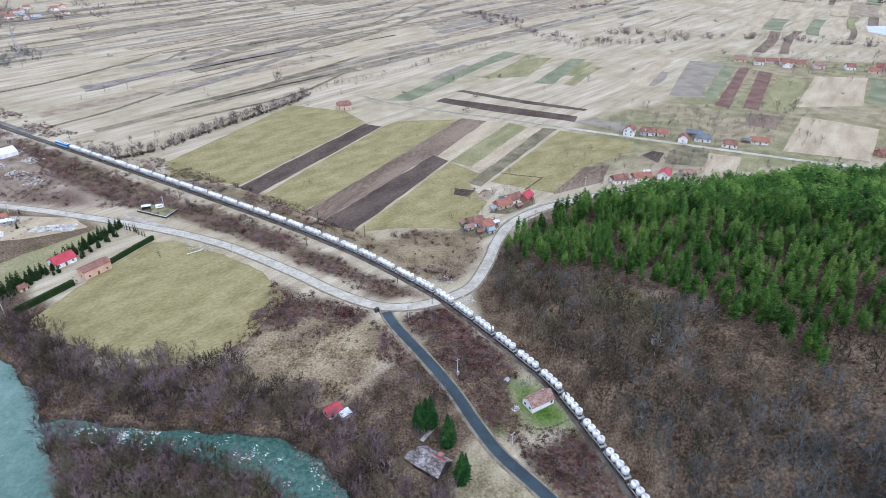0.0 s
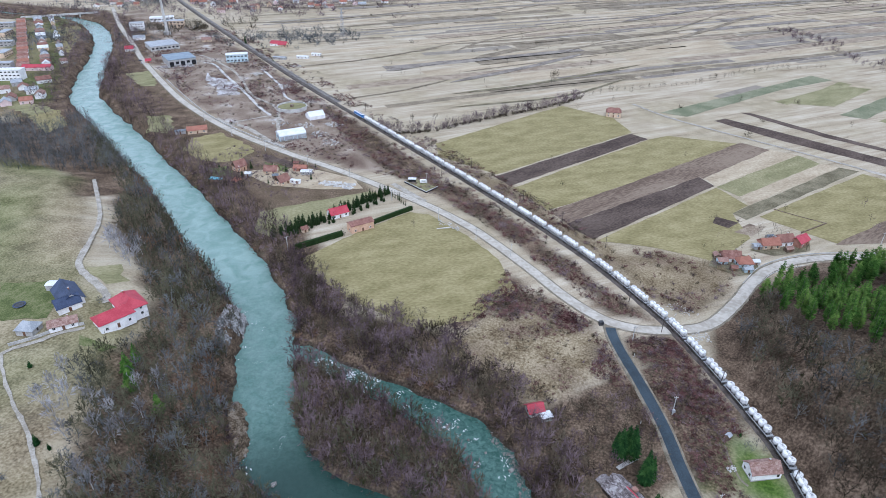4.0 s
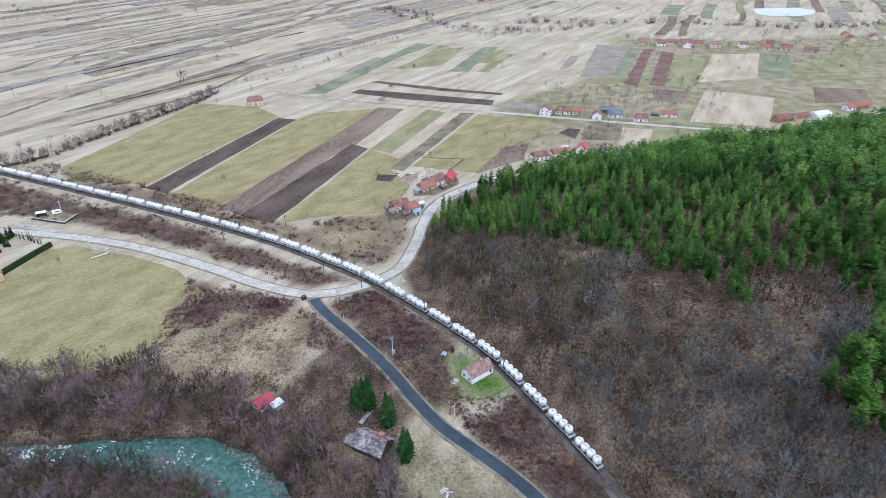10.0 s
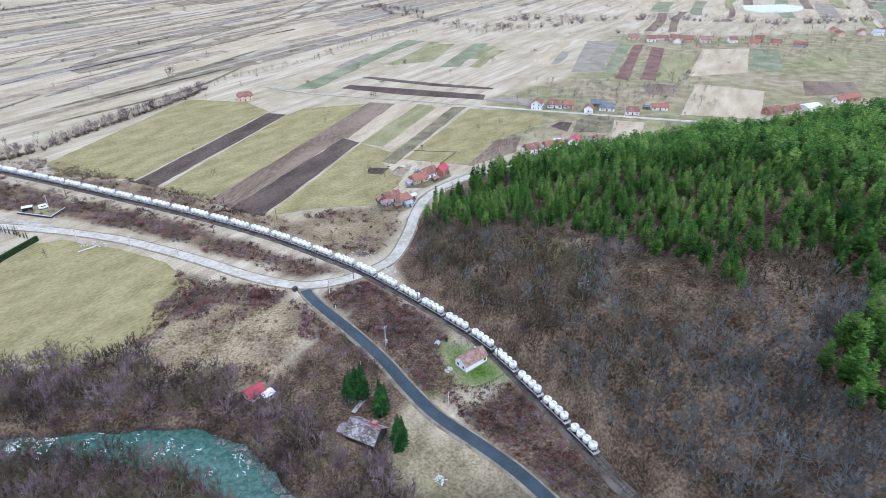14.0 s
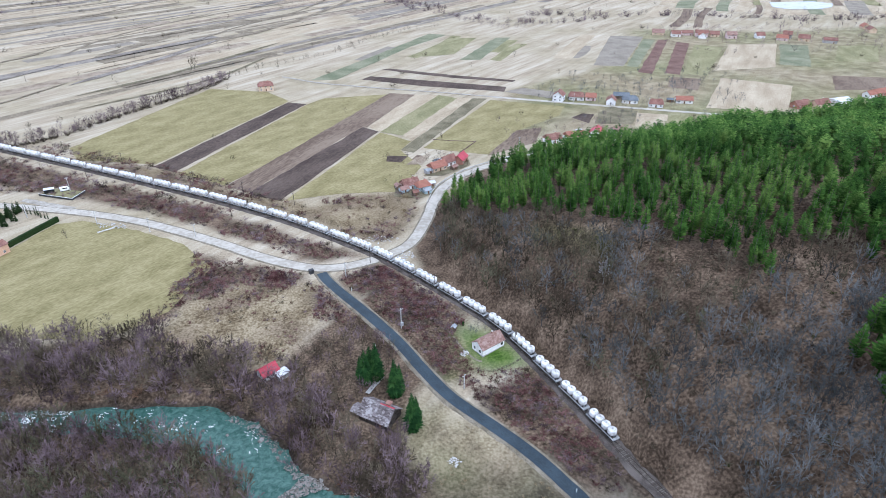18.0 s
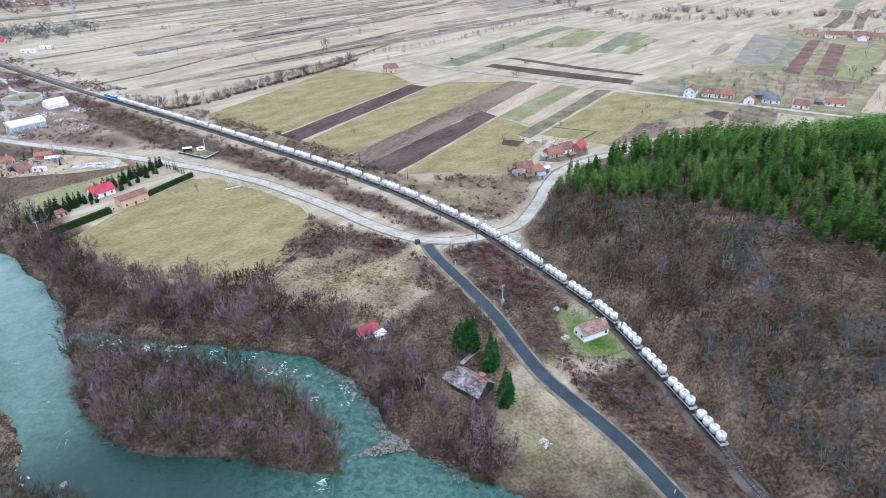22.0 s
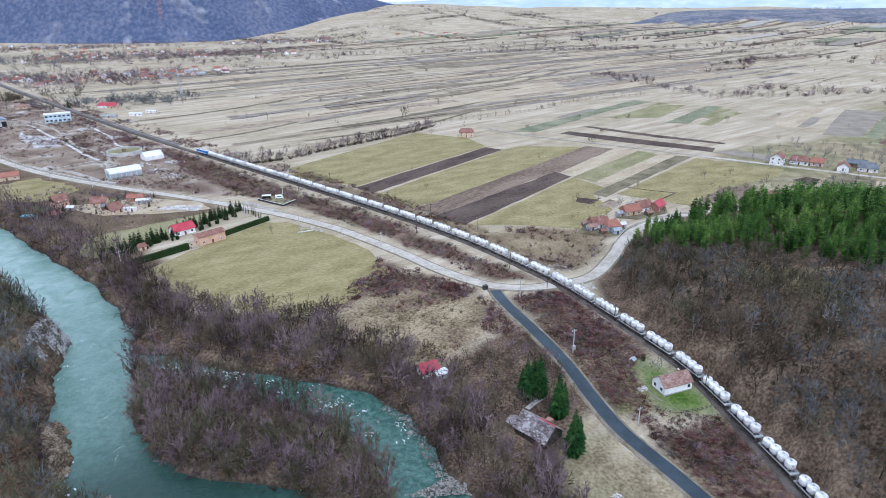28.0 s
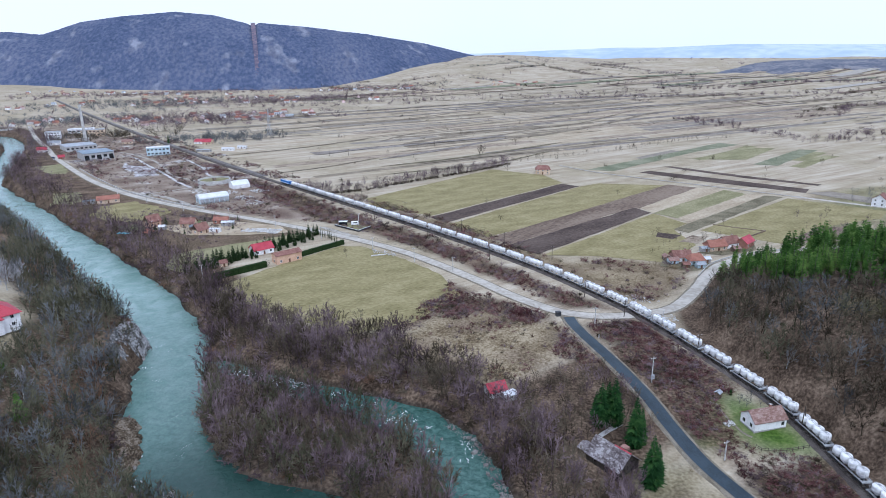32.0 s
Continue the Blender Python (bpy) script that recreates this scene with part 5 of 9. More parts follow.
def gable_house(name, x, y, rot, L, W, H, R, wall, roof, label, category="house", windows=3, gable_windows=1, door=True, chimney=True, over=0.5,
                hip=0.0, group="", z=None, tiles=0, storeys=1, wood_gable=False):
    """Ridge along the local x axis; L by W on the ground, walls H high, roof R higher."""
    top = empty(name, pose(x, y, (hz(x, y) if z is None else z) - 0.05, 0, 0, rot), label, category, group)
    a, b = L / 2, W / 2
    bm = bmesh.new()
    ps = [(-a, -b, -1.2), (a, -b, -1.2), (a, b, -1.2), (-a, b, -1.2), (-a, -b, H), (a, -b, H), (a, b, H), (-a, b, H)]
    v = [bm.verts.new(p) for p in ps]
    for q in ((0, 1, 5, 4), (1, 2, 6, 5), (2, 3, 7, 6), (3, 0, 4, 7)):
        bm.faces.new([v[i] for i in q])
    if hip < 0.05:
        g = [bm.verts.new((-a, 0, H + R * 0.96)), bm.verts.new((a, 0, H + R * 0.96))]
        bm.faces.new((v[7], v[4], g[0]))
        bm.faces.new((v[5], v[6], g[1]))
    else:
        bm.faces.new([v[i] for i in (4, 5, 6, 7)])
    part("wall_shell", bm, wall, top)
    k = R / b
    e, th = over, 0.16
    for sgn in (-1, 1):
        bm = bmesh.new()
        ye, ze = sgn * (b + e), H - k * e
        ra = max(0.1, a + e - hip * b) if hip else a + e
        q = [(-a - e, ye, ze), (a + e, ye, ze), (ra, 0, H + R), (-ra, 0, H + R)]
        lo = [bm.verts.new(p) for p in q]
        hi = [bm.verts.new((p[0], p[1], p[2] + th)) for p in q]
        bm.faces.new(lo)
        bm.faces.new(hi)
        for i in range(4):
            bm.faces.new((lo[i], lo[(i + 1) % 4], hi[(i + 1) % 4], hi[i]))
        slope = part("roof_slope", bm, roof, top)
        if tiles:
            vs, fs = [], []
            for r in range(tiles):
                for c in range(int((2 * a + 2 * e) / 0.9)):
                    t0, t1 = r / tiles, (r + 1) / tiles * 1.0
                    x0 = -a - e + c * 0.9 + random.uniform(-.02, .02)
                    o = th + 0.02
                    kx = len(vs)
                    for xx, tt, oo in ((x0, t0, o + 0.07), (x0 + 0.87, t0, o + 0.07), (x0 + 0.87, t1, o + 0.01), (x0, t1, o + 0.01)):
                        jz = random.uniform(-.015, .015)
                        vs.append((xx, ye * (1 - tt), ze + (H + R - ze) * tt + oo + jz))
                    fs.append((kx, kx + 1, kx + 2, kx + 3))
            tl = raw("roof_tiles", vs, fs, roof, slope)
            tl["kind"] = "stuff"
    if hip:
        for sgn in (-1, 1):
            bm = bmesh.new()
            ra = max(0.1, a + e - hip * b)
            q = [(sgn * (a + e), -b - e, H - k * e), (sgn * (a + e), b + e, H - k * e), (sgn * ra, 0, H + R)]
            lo = [bm.verts.new(p) for p in q]
            hi = [bm.verts.new((p[0], p[1], p[2] + th)) for p in q]
            bm.faces.new(lo)
            bm.faces.new(hi)
            for i in range(3):
                bm.faces.new((lo[i], lo[(i + 1) % 3], hi[(i + 1) % 3], hi[i]))
            part("roof_hip", bm, roof, top)
    else:
        rb = bmesh.new()
        box(rb, -a - e, -0.14, H + R + 0.08, a + e, 0.14, H + R + 0.26, 0.05)
        part("ridge", rb, roof, top)
        if wood_gable:
            for sgn in (-1, 1):
                bm = bmesh.new()
                q = [(sgn * (a + 0.06), -b, H), (sgn * (a + 0.06), b, H), (sgn * (a + 0.06), 0, H + R * 0.95)]
                bm.faces.new([bm.verts.new(p) for p in q])
                bmesh.ops.solidify(bm, geom=list(bm.faces), thickness=0.04)
                part("gable_boards", bm, "wood", top)

    def window(px, py, pz, nx, ny, w=0.95, h=1.15):
        fr, pn = bmesh.new(), bmesh.new()
        if ny:
            box(fr, px - w / 2 - 0.1, py - 0.05, pz - 0.1, px + w / 2 + 0.1, py + 0.05, pz + h + 0.1)
            for xx in (px - w / 2, px + 0.04):
                box(pn, xx, py - 0.07, pz, xx + w / 2 - 0.04, py + 0.07, pz + h)
        else:
            box(fr, px - 0.05, py - w / 2 - 0.1, pz - 0.1, px + 0.05, py + w / 2 + 0.1, pz + h + 0.1)
            for yy in (py - w / 2, py + 0.04):
                box(pn, px - 0.07, yy, pz, px + 0.07, yy + w / 2 - 0.04, pz + h)
        f = part("window", fr, "white_wall", top)
        part("pane", pn, "glass_dark", f)

    for st in range(storeys):
        z0 = 0.95 + st * H / storeys
        for sgn in (-1, 1):
            for i in range(windows):
                xx = -a + L * (i + 0.5) / windows
                if door and sgn < 0 and i == windows // 2 and st == 0:
                    boxp("door", xx - 0.5, -b - 0.07, 0.05, xx + 0.5, -b + 0.03, 2.1, "door_wood", top)
                else:
                    window(xx, sgn * b, z0, 0, sgn)
            for i in range(gable_windows):
                window(sgn * a, -b + W * (i + 0.5) / gable_windows, z0, sgn, 0)
    if chimney:
        c = bmesh.new()
        box(c, a * 0.35, 0.15, H + R * 0.4, a * 0.35 + 0.55, 0.7, H + R + 0.75)
        ch = part("chimney", c, "brick_wall", top)
        boxp("chimney_cap", a * 0.35 - 0.08, 0.07, H + R + 0.75, a * 0.35 + 0.63, 0.78, H + R + 0.87, "concrete", ch)
    return top


def flat_hall(name, x, y, rot, L, W, H, wall, roof, label, category, bays=4, rows=1, gates=0, z=None):
    top = empty(name, pose(x, y, (hz(x, y) if z is None else z) - 0.05, 0, 0, rot), label, category)
    boxp("wall_shell", -L / 2, -W / 2, -0.3, L / 2, W / 2, H, wall, top)
    boxp("roof", -L / 2 - 0.4, -W / 2 - 0.4, H, L / 2 + 0.4, W / 2 + 0.4, H + 0.45, roof, top)
    for r in range(rows):
        z0, h = (r + 0.35) * H / rows, 0.38 * H / rows
        for sgn in (-1, 1):
            for i in range(bays):
                xx = -L / 2 + L * (i + 0.5) / bays
                w = L / bays * 0.6
                if gates and sgn < 0 and r == 0 and i % 2 == 0:
                    # near-black panel painted for the shade inside an open gateway
                    boxp("gate", xx - w / 2 - 0.4, -W / 2 - 0.06, 0, xx + w / 2 + 0.4, -W / 2 + 0.06, H * 0.72, "glass_dark", top, "dark panel standing for the shaded open gateway")
                    continue
                f = boxp("window", xx - w / 2, sgn * W / 2 - 0.05, z0, xx + w / 2, sgn * W / 2 + 0.05, z0 + h, "grey_wall", top)
                boxp("pane", xx - w / 2 + 0.1, sgn * W / 2 - 0.08, z0 + 0.1, xx + w / 2 - 0.1, sgn * W / 2 + 0.08, z0 + h - 0.1, "glass_dark", f)
    return top


GH = gable_house
# near the line
cottage = GH("cottage", 36.8, 177.0, 31, 10.4, 6.0, 2.9, 2.3, "white_wall", "roof_old", "small whitewashed cottage with a weathered tile roof beside the railway", "house", 0, 2, False, tiles=9, over=0.35)
for px, py, w, h in ((4.0, -3.0, 0.8, 1.0), (-3.2, 3.0, 0.8, 1.0), (0.6, 3.0, 0.9, 1.0)):
    wf = boxp("window", px - w / 2 - 0.08, py - 0.05, 0.95, px + w / 2 + 0.08, py + 0.05, 1.95 + 0.16, "wood", cottage)
    boxp("pane", px - w / 2, py - 0.08, 1.03, px + w / 2, py + 0.08, 2.03, "glass_dark", wf)
boxp("door", 2.2, 2.95, 0.05, 3.1, 3.07, 2.0, "door_wood", cottage)
boxp("plinth", -5.24, -3.06, -1.2, 5.24, 3.06, 0.25, "grey_wall", cottage, "grey stone plinth")
barn = GH("wooden_barn", -3.6, 148.6, -35, 10.8, 8.2, 2.3, 3.3, "barn_boards", "roof_shingle", "old dark timber barn under a patchy grey shingle roof", "barn", 2, 0, chimney=False, tiles=11, over=0.5)
boxp("ridge_flashing", 0.5, -0.2, 5.86, 5.8, 0.2, 5.95, "roof_red", barn, "red metal ridge flashing")
boxp("loft_hatch", 1.6, 0.9, 5.0, 3.4, 2.6, 5.75, "roof_tile", barn, "rusty red roof hatch")
for i in range(12):
    boxp("wall_board", -5.3 + i * 0.88, -4.16, -1.2, -5.3 + i * 0.88 + 0.8, -4.1, 2.25, "barn_boards", barn)
GH("lean_to", -10.4, 151.0, -35, 3.2, 4.0, 1.9, 0.8, "wood", "roof_shingle", "small grey lean-to shed beside the barn", "shed", 0, 0, False, False, 0.3)
GH("red_cabin", -41.5, 172.0, 40, 5.6, 4.6, 2.4, 1.7, "white_wall", "roof_red", "small white cabin with a bright red metal roof", "cabin", 2, 1, chimney=False, over=0.6)
GH("annexe", -36.6, 170.6, 40, 4.0, 3.2, 2.0, 0.4, "grey_wall", "roof_pale", "low annexe with a pale sheet roof beside the red cabin", "annexe", 1, 0, False, False, 0.3)
GH("garden_shed", 25.6, 187.6, 60, 1.8, 1.6, 2.0, 0.5, "wood", "roof_grey", "tiny wooden shed at the edge of the garden", "shed", 0, 0, False, False, 0.2)
# by the conifer hedge
GH("workshop", -177.5, 268.5, 57, 14.0, 6.5, 4.6, 1.2, "orange_wall", "roof_tile", "long peach-coloured house with a low red tile roof", "house", 3, 1, chimney=False, over=0.4)
GH("red_roof_house", -199.0, 277.5, 57, 11.0, 7.5, 3.0, 2.6, "white_wall", "roof_red", "white house with a red roof among conifers", "house", 3, 1)
GH("garden_hut", -205.0, 252.0, 57, 3.6, 3.2, 2.1, 1.3, "cream_wall", "roof_tile", "small peach hut between the hedges", "shed", 1, 0, True, False, 0.3)
# cottages by the river
GH("cottage", -259.5, 302.5, 75, 8.0, 6.2, 2.8, 3.4, "cream_wall", "roof_tile", "cottage with a steep red-brown roof and timber gable", "house", 2, 1, wood_gable=True)
GH("cottage", -278.0, 314.0, 20, 9.0, 6.5, 2.8, 2.8, "cream_wall", "roof_tile", "cottage with a brown tile roof among fruit trees", "house", 2, 1)
GH("chalet", -302.0, 309.0, 70, 8.0, 6.5, 3.6, 3.6, "orange_wall", "roof_tile", "two-storey holiday chalet with a steep red-brown roof", "house", 2, 1, storeys=2, wood_gable=True)
GH("pavilion", -288.5, 290.5, 0, 4.4, 4.4, 2.3, 1.8, "wood", "roof_orange", "open garden pavilion with an orange hipped roof", "pavilion", 0, 0, False, False, 0.5, hip=0.95)
GH("cottage", -262.5, 326.5, 22, 9.0, 5.0, 2.6, 1.4, "brick_wall", "roof_orange", "low house with an orange tile roof at the road", "house", 3, 1, chimney=False)
GH("carport", -254.5, 322.5, 22, 7.5, 4.5, 2.4, 0.5, "grey_wall", "roof_pale", "low shed with a pale sheet roof", "shed", 2, 0, False, False, 0.3)
GH("site_cabin", -252.0, 306.5, 10, 7.0, 2.6, 2.3, 0.3, "white_wall", "roof_pale", "white site cabin on the grass", "cabin", 2, 0, True, False, 0.15)
GH("bungalow", -388.0, 357.5, 45, 15.0, 8.5, 3.0, 2.2, "cream_wall", "roof_orange", "cream bungalow with a wide orange roof near the river", "house", 3, 1, chimney=False)
GH("garage", -398.0, 349.0, 45, 8.0, 5.0, 2.4, 0.5, "grey_wall", "roof_slate", "dark lean-to garage beside the bungalow", "garage", 1, 0, True, False, 0.3)
pool = boxp("swimming_pool", -4.5, -1.8, -0.1, 4.5, 1.8, 0.35, "pool_blue", None)
pool.matrix_world = pose(-306, 289.5, hz(-306, 289.5), 0, 0, 12)
tagged(pool, "long blue covered garden pool by the river", "pool")
# villa side
GH("villa", -208.5, 138.0, 160, 13.0, 9.5, 5.4, 3.2, "white_wall", "roof_red", "two-storey white villa with a bright red hipped roof", "house", 4, 2, storeys=2, hip=0.85, over=0.7)
GH("villa_wing", -207.0, 129.0, 72, 13.5, 8.0, 4.4, 2.4, "white_wall", "roof_red", "lower red-roofed front wing of the villa", "house", 3, 1, chimney=False, over=0.6, hip=0.5)
GH("blue_roof_house", -236.0, 131.0, -22, 15.0, 8.5, 3.2, 3.2, "white_wall", "roof_blue", "white house with a dark blue metal roof", "house", 4, 1, over=0.7)
GH("porch_gable", -230.5, 126.5, 68, 9.0, 6.0, 3.2, 2.7, "white_wall", "roof_blue", "white cross wing with a dark blue gable roof", "house", 1, 1, True, False, 0.5)
GH("outbuilding", -221.5, 117.5, 52, 10.0, 5.2, 2.5, 1.5, "white_wall", "roof_old", "long low outbuilding with a worn brown roof", "outbuilding", 3, 1, tiles=5)
GH("outbuilding", -231.0, 109.5, 20, 7.0, 6.0, 2.8, 2.4, "grey_wall", "roof_grey", "grey outbuilding with a sheet-metal hipped roof", "outbuilding", 1, 1, True, False, 0.4, hip=0.8)
GH("canopy", -247.5, 134.5, 25, 8.5, 4.0, 2.6, 0.4, "grey_wall", "roof_pale", "pale terrace canopy behind the blue-roofed house", "canopy", 0, 0, False, False, 0.2)
# farmsteads below the wood
GH("farmhouse", 19.0, 322.0, 20, 9.5, 6.5, 3.0, 2.6, "white_wall", "roof_tile", "farmhouse with a red-brown tiled roof", "house", 3, 1, hip=0.5, tiles=6)
GH("farmhouse", 25.5, 318.5, 25, 7.5, 6.0, 3.0, 2.4, "blue_wall", "roof_orange", "pale blue farmhouse with an orange tile roof", "house", 2, 1, hip=0.6)
GH("shed", 15.0, 316.5, 25, 4.5, 4.0, 2.2, 1.0, "blue_wall", "roof_old", "light blue shed with a rusty roof", "shed", 1, 0, True, False)
GH("shed", 27.5, 313.0, 25, 4.0, 3.5, 2.2, 0.8, "blue_wall", "roof_grey", "small turquoise shed in the farmyard", "shed", 1, 0, True, False)
GH("farmhouse", 37.0, 346.0, 30, 10.0, 6.5, 3.0, 2.6, "cream_wall", "roof_orange", "farmhouse with an orange hipped tile roof", "house", 3, 1, hip=0.6, tiles=6)
GH("farmhouse", 44.0, 353.0, 35, 9.5, 6.5, 3.2, 2.8, "white_wall", "roof_tile", "farmhouse with a red tile roof and long ridge", "house", 3, 1)
GH("barn", 52.5, 356.0, 60, 9.0, 6.0, 3.4, 2.4, "brick_wall", "roof_red", "barn with a crimson metal roof", "barn", 2, 0, True, False)
GH("shed", 31.5, 341.5, 30, 4.5, 3.5, 2.2, 0.6, "grey_wall", "roof_grey", "grey yard shed beside the farmhouse", "shed", 1, 0, True, False)
for x, y, rot, L, W, wa, ro, lab in ((12.0, 321.0, 110, 4.0, 3.0, "wood", "roof_old", "small timber shed with a rusty roof in the farmyard"), (31.0, 322.5, 25, 3.6, 2.8, "grey_wall", "roof_pale", "low grey shed with a pale sheet roof in the farmyard"),
                                     (21.0, 311.0, 20, 3.4, 2.6, "wood", "roof_tile", "low timber hen house in the farmyard"), (47.0, 345.0, 40, 4.2, 3.0, "wood", "roof_old", "small timber shed beside the upper farmhouse"),
                                     (37.5, 355.5, 30, 3.8, 3.0, "grey_wall", "roof_slate", "low dark-roofed shed behind the upper farmhouse"), (140.5, 398.0, 10, 5.0, 3.5, "grey_wall", "roof_pale", "low pale-roofed shed behind the roadside houses"),
                                     (157.0, 402.0, 20, 4.5, 3.2, "wood", "roof_old", "small timber shed behind the roadside houses"), (236.0, 462.0, -18, 5.0, 3.5, "wood", "roof_slate", "dark timber shed beside the village houses"),
                                     (-270.0, 308.0, 40, 4.0, 3.0, "wood", "roof_slate", "dark timber shed in the cottage gardens"), (-289.0, 303.0, 15, 4.2, 3.0, "grey_wall", "roof_pale", "pale-roofed shed in the cottage gardens"),
                                     (-271.0, 333.0, 20, 3.6, 2.8, "wood", "roof_tile", "small tiled shed beside the road")):
    GH("shed", x, y, rot, L, W, 2.1, 0.9, wa, ro, lab, "shed", 1, 0, True, False, 0.25)
# houses at the bend
GH("roadside_house", 118.5, 384.5, 15, 10.0, 7.5, 3.0, 2.6, "white_wall", "roof_tile", "roadside house with a red-brown hipped roof", "house", 3, 1, hip=0.7, tiles=5)
GH("roadside_house", 135.0, 389.0, 10, 13.0, 7.5, 2.8, 2.4, "white_wall", "roof_orange", "long house with a bright orange tile roof", "house", 3, 1, hip=0.3, tiles=5)
GH("roadside_house", 151.0, 391.5, 60, 9.0, 7.5, 3.6, 2.8, "white_wall", "roof_red", "white house with a pinkish red gable roof", "house", 2, 1, storeys=1)
GH("roadside_house", 168.0, 395.0, 10, 9.0, 6.5, 2.8, 2.0, "grey_wall", "roof_old", "low house with a weathered roof", "house", 2, 1)
# side road
GH("village_house", 150.0, 478.5, 60, 9.0, 8.0, 5.2, 3.0, "white_wall", "roof_tile", "two-storey white and pink gabled house", "house", 2, 2, storeys=2)
GH("village_house", 165.0, 480.0, -20, 12.0, 7.5, 3.2, 2.8, "white_wall", "roof_tile", "house with a red-brown tile roof", "house", 3, 1, hip=0.4)
GH("village_house", 176.0, 477.0, -20, 8.0, 6.5, 3.0, 2.4, "pink_wall", "roof_orange", "low pink house with an orange roof", "house", 2, 1)
GH("village_house", 188.0, 463.5, 68, 8.5, 7.0, 3.6, 2.8, "white_wall", "roof_tile", "cream gabled house at the side road", "house", 2, 1)
GH("village_house", 204.0, 465.0, -22, 12.0, 7.5, 3.0, 2.8, "white_wall", "roof_slate", "grey house with a slate-dark hipped roof", "house", 3, 1, hip=0.6)
GH("village_house", 220.0, 452.0, -22, 10.5, 7.5, 3.0, 2.8, "white_wall", "roof_tile", "white house with a dark red roof", "house", 3, 1, hip=0.4)
GH("village_house", 246.0, 459.0, -15, 12.5, 6.5, 2.8, 2.2, "white_wall", "roof_orange", "long low house with an orange roof", "house", 3, 1)
GH("barn", 201.0, 476.0, -22, 12.0, 6.0, 3.2, 2.0, "wood", "roof_slate", "dark wooden barn behind the houses", "barn", 0, 0, True, False)
# farm beyond the wood
GH("farmhouse", 328.0, 434.0, 15, 13.0, 7.5, 3.0, 2.6, "brick_wall", "roof_tile", "brick farmhouse with a red roof", "house", 3, 1)
GH("farmhouse", 344.0, 434.0, 15, 14.0, 7.5, 3.0, 2.6, "cream_wall", "roof_tile", "long tile-roofed farm building", "house", 3, 1)
GH("barn", 362.0, 436.0, 15, 15.0, 9.0, 4.0, 1.4, "white_wall", "roof_pale", "pale farm hall with a white sheet roof", "barn", 3, 0, True, False)
GH("farmhouse", 413.0, 456.0, 15, 17.0, 8.0, 3.2, 2.4, "brick_wall", "roof_orange", "long farmhouse with an orange roof", "house", 4, 1)
GH("farmhouse", 400.0, 452.0, 15, 9.0, 6.5, 3.0, 2.4, "white_wall", "roof_orange", "small orange-roofed house by the road", "house", 2, 1)
GH("roadside_house", 545.0, 500.0, -30, 22.0, 8.0, 3.2, 2.2, "brick_wall", "roof_tile", "long tiled roadside building", "house", 4, 1)
GH("lone_house", -89.0, 546.0, 12, 12.5, 8.5, 4.6, 2.8, "cream_wall", "roof_tile", "unfinished two-storey red house with porches, alone in the fields", "house", 3, 2, storeys=2, hip=0.5)
# works
def arched_hall(name, x, y, rot, L, W, H, rise, wall, roof, label):
    """A hall under one shallow barrel roof, its ridge along local x."""
    top = empty(name, pose(x, y, hz(x, y) - 0.05, 0, 0, rot), label, "hall")
    boxp("wall_shell", -L / 2, -W / 2, -0.3, L / 2, W / 2, H, wall, top)
    arc = [(W / 2 + 0.3) * math.sin(radians(a)) for a in range(-90, 91, 15)]
    n, vs = len(arc), []
    for o in (0.0, 0.15):
        for sx in (-L / 2 - 0.3, L / 2 + 0.3):
            vs += [(sx, v, H + o + rise * math.sqrt(max(0, 1 - (v / (W / 2 + 0.3)) ** 2))) for v in arc]
    fs = []
    for i in range(n - 1):
        fs += [(i, i + 1, n + i + 1, n + i), (2 * n + i, 3 * n + i, 3 * n + i + 1, 2 * n + i + 1)]
    fs += [tuple(range(2 * n, 3 * n)), tuple(range(3 * n, 4 * n))]
    raw("roof", vs, fs, roof, top)
    for i in range(6):
        xx = -L / 2 + L * (i + 0.5) / 6
        for sgn in (-1, 1):
            boxp("wall_panel", xx - L / 14, sgn * W / 2 - 0.06, 0.3, xx + L / 14, sgn * W / 2 + 0.06, H - 0.4, "tank_grey", top)
    boxp("gate", -L / 2 - 0.06, -2.2, 0, -L / 2 + 0.06, 2.2, H * 0.85, "roof_grey", top)
    return top


arched_hall("workshop_hall", -311.0, 380.0, 52, 21.0, 13.0, 3.8, 2.2, "blue_wall", "roof_pale", "pale blue hall with a white barrel roof")
GH("white_store", -323.0, 430.0, 55, 14.0, 11.0, 3.0, 3.0, "white_wall", "roof_pale", "white tent-like tarpaulin store on the works yard", "store", 0, 0, True, False, 0.1)
flat_hall("open_hall", -585.0, 533.0, 59, 30.0, 34.0, 7.5, "grey_wall", "roof_steel", "big open-fronted industrial hall with a dark roof", "hall", 5, 1, 2)
flat_hall("factory_hall", -668.0, 586.0, 59, 34.0, 36.0, 5.5, "concrete", "roof_grey", "low pale factory hall with ribbon windows", "hall", 7, 1)
flat_hall("office_block", -530.0, 568.0, 40, 24.0, 11.0, 8.6, "blue_wall", "roof_pale", "white two-storey office block by the railway", "office", 6, 2)
flat_hall("factory_block", -794.0, 660.0, 40, 18.0, 12.0, 10.0, "white_wall", "roof_grey", "three-storey white factory block", "office", 5, 3)
flat_hall("factory_block", -765.0, 700.0, 40, 30.0, 14.0, 9.0, "cream_wall", "roof_grey", "factory block beside the chimney", "office", 6, 2)
flat_hall("factory_block", -820.0, 730.0, 40, 34.0, 14.0, 6.0, "white_wall", "roof_pale", "low pale works building", "office", 6, 1)
stack = empty("factory_chimney", pose(-727, 651, 0), "tall pale factory chimney", "chimney")
part("shaft", lathe([(2.2, -0.5), (2.0, 8), (1.5, 44), (1.5, 46)], 20), "concrete", stack, smooth=True)
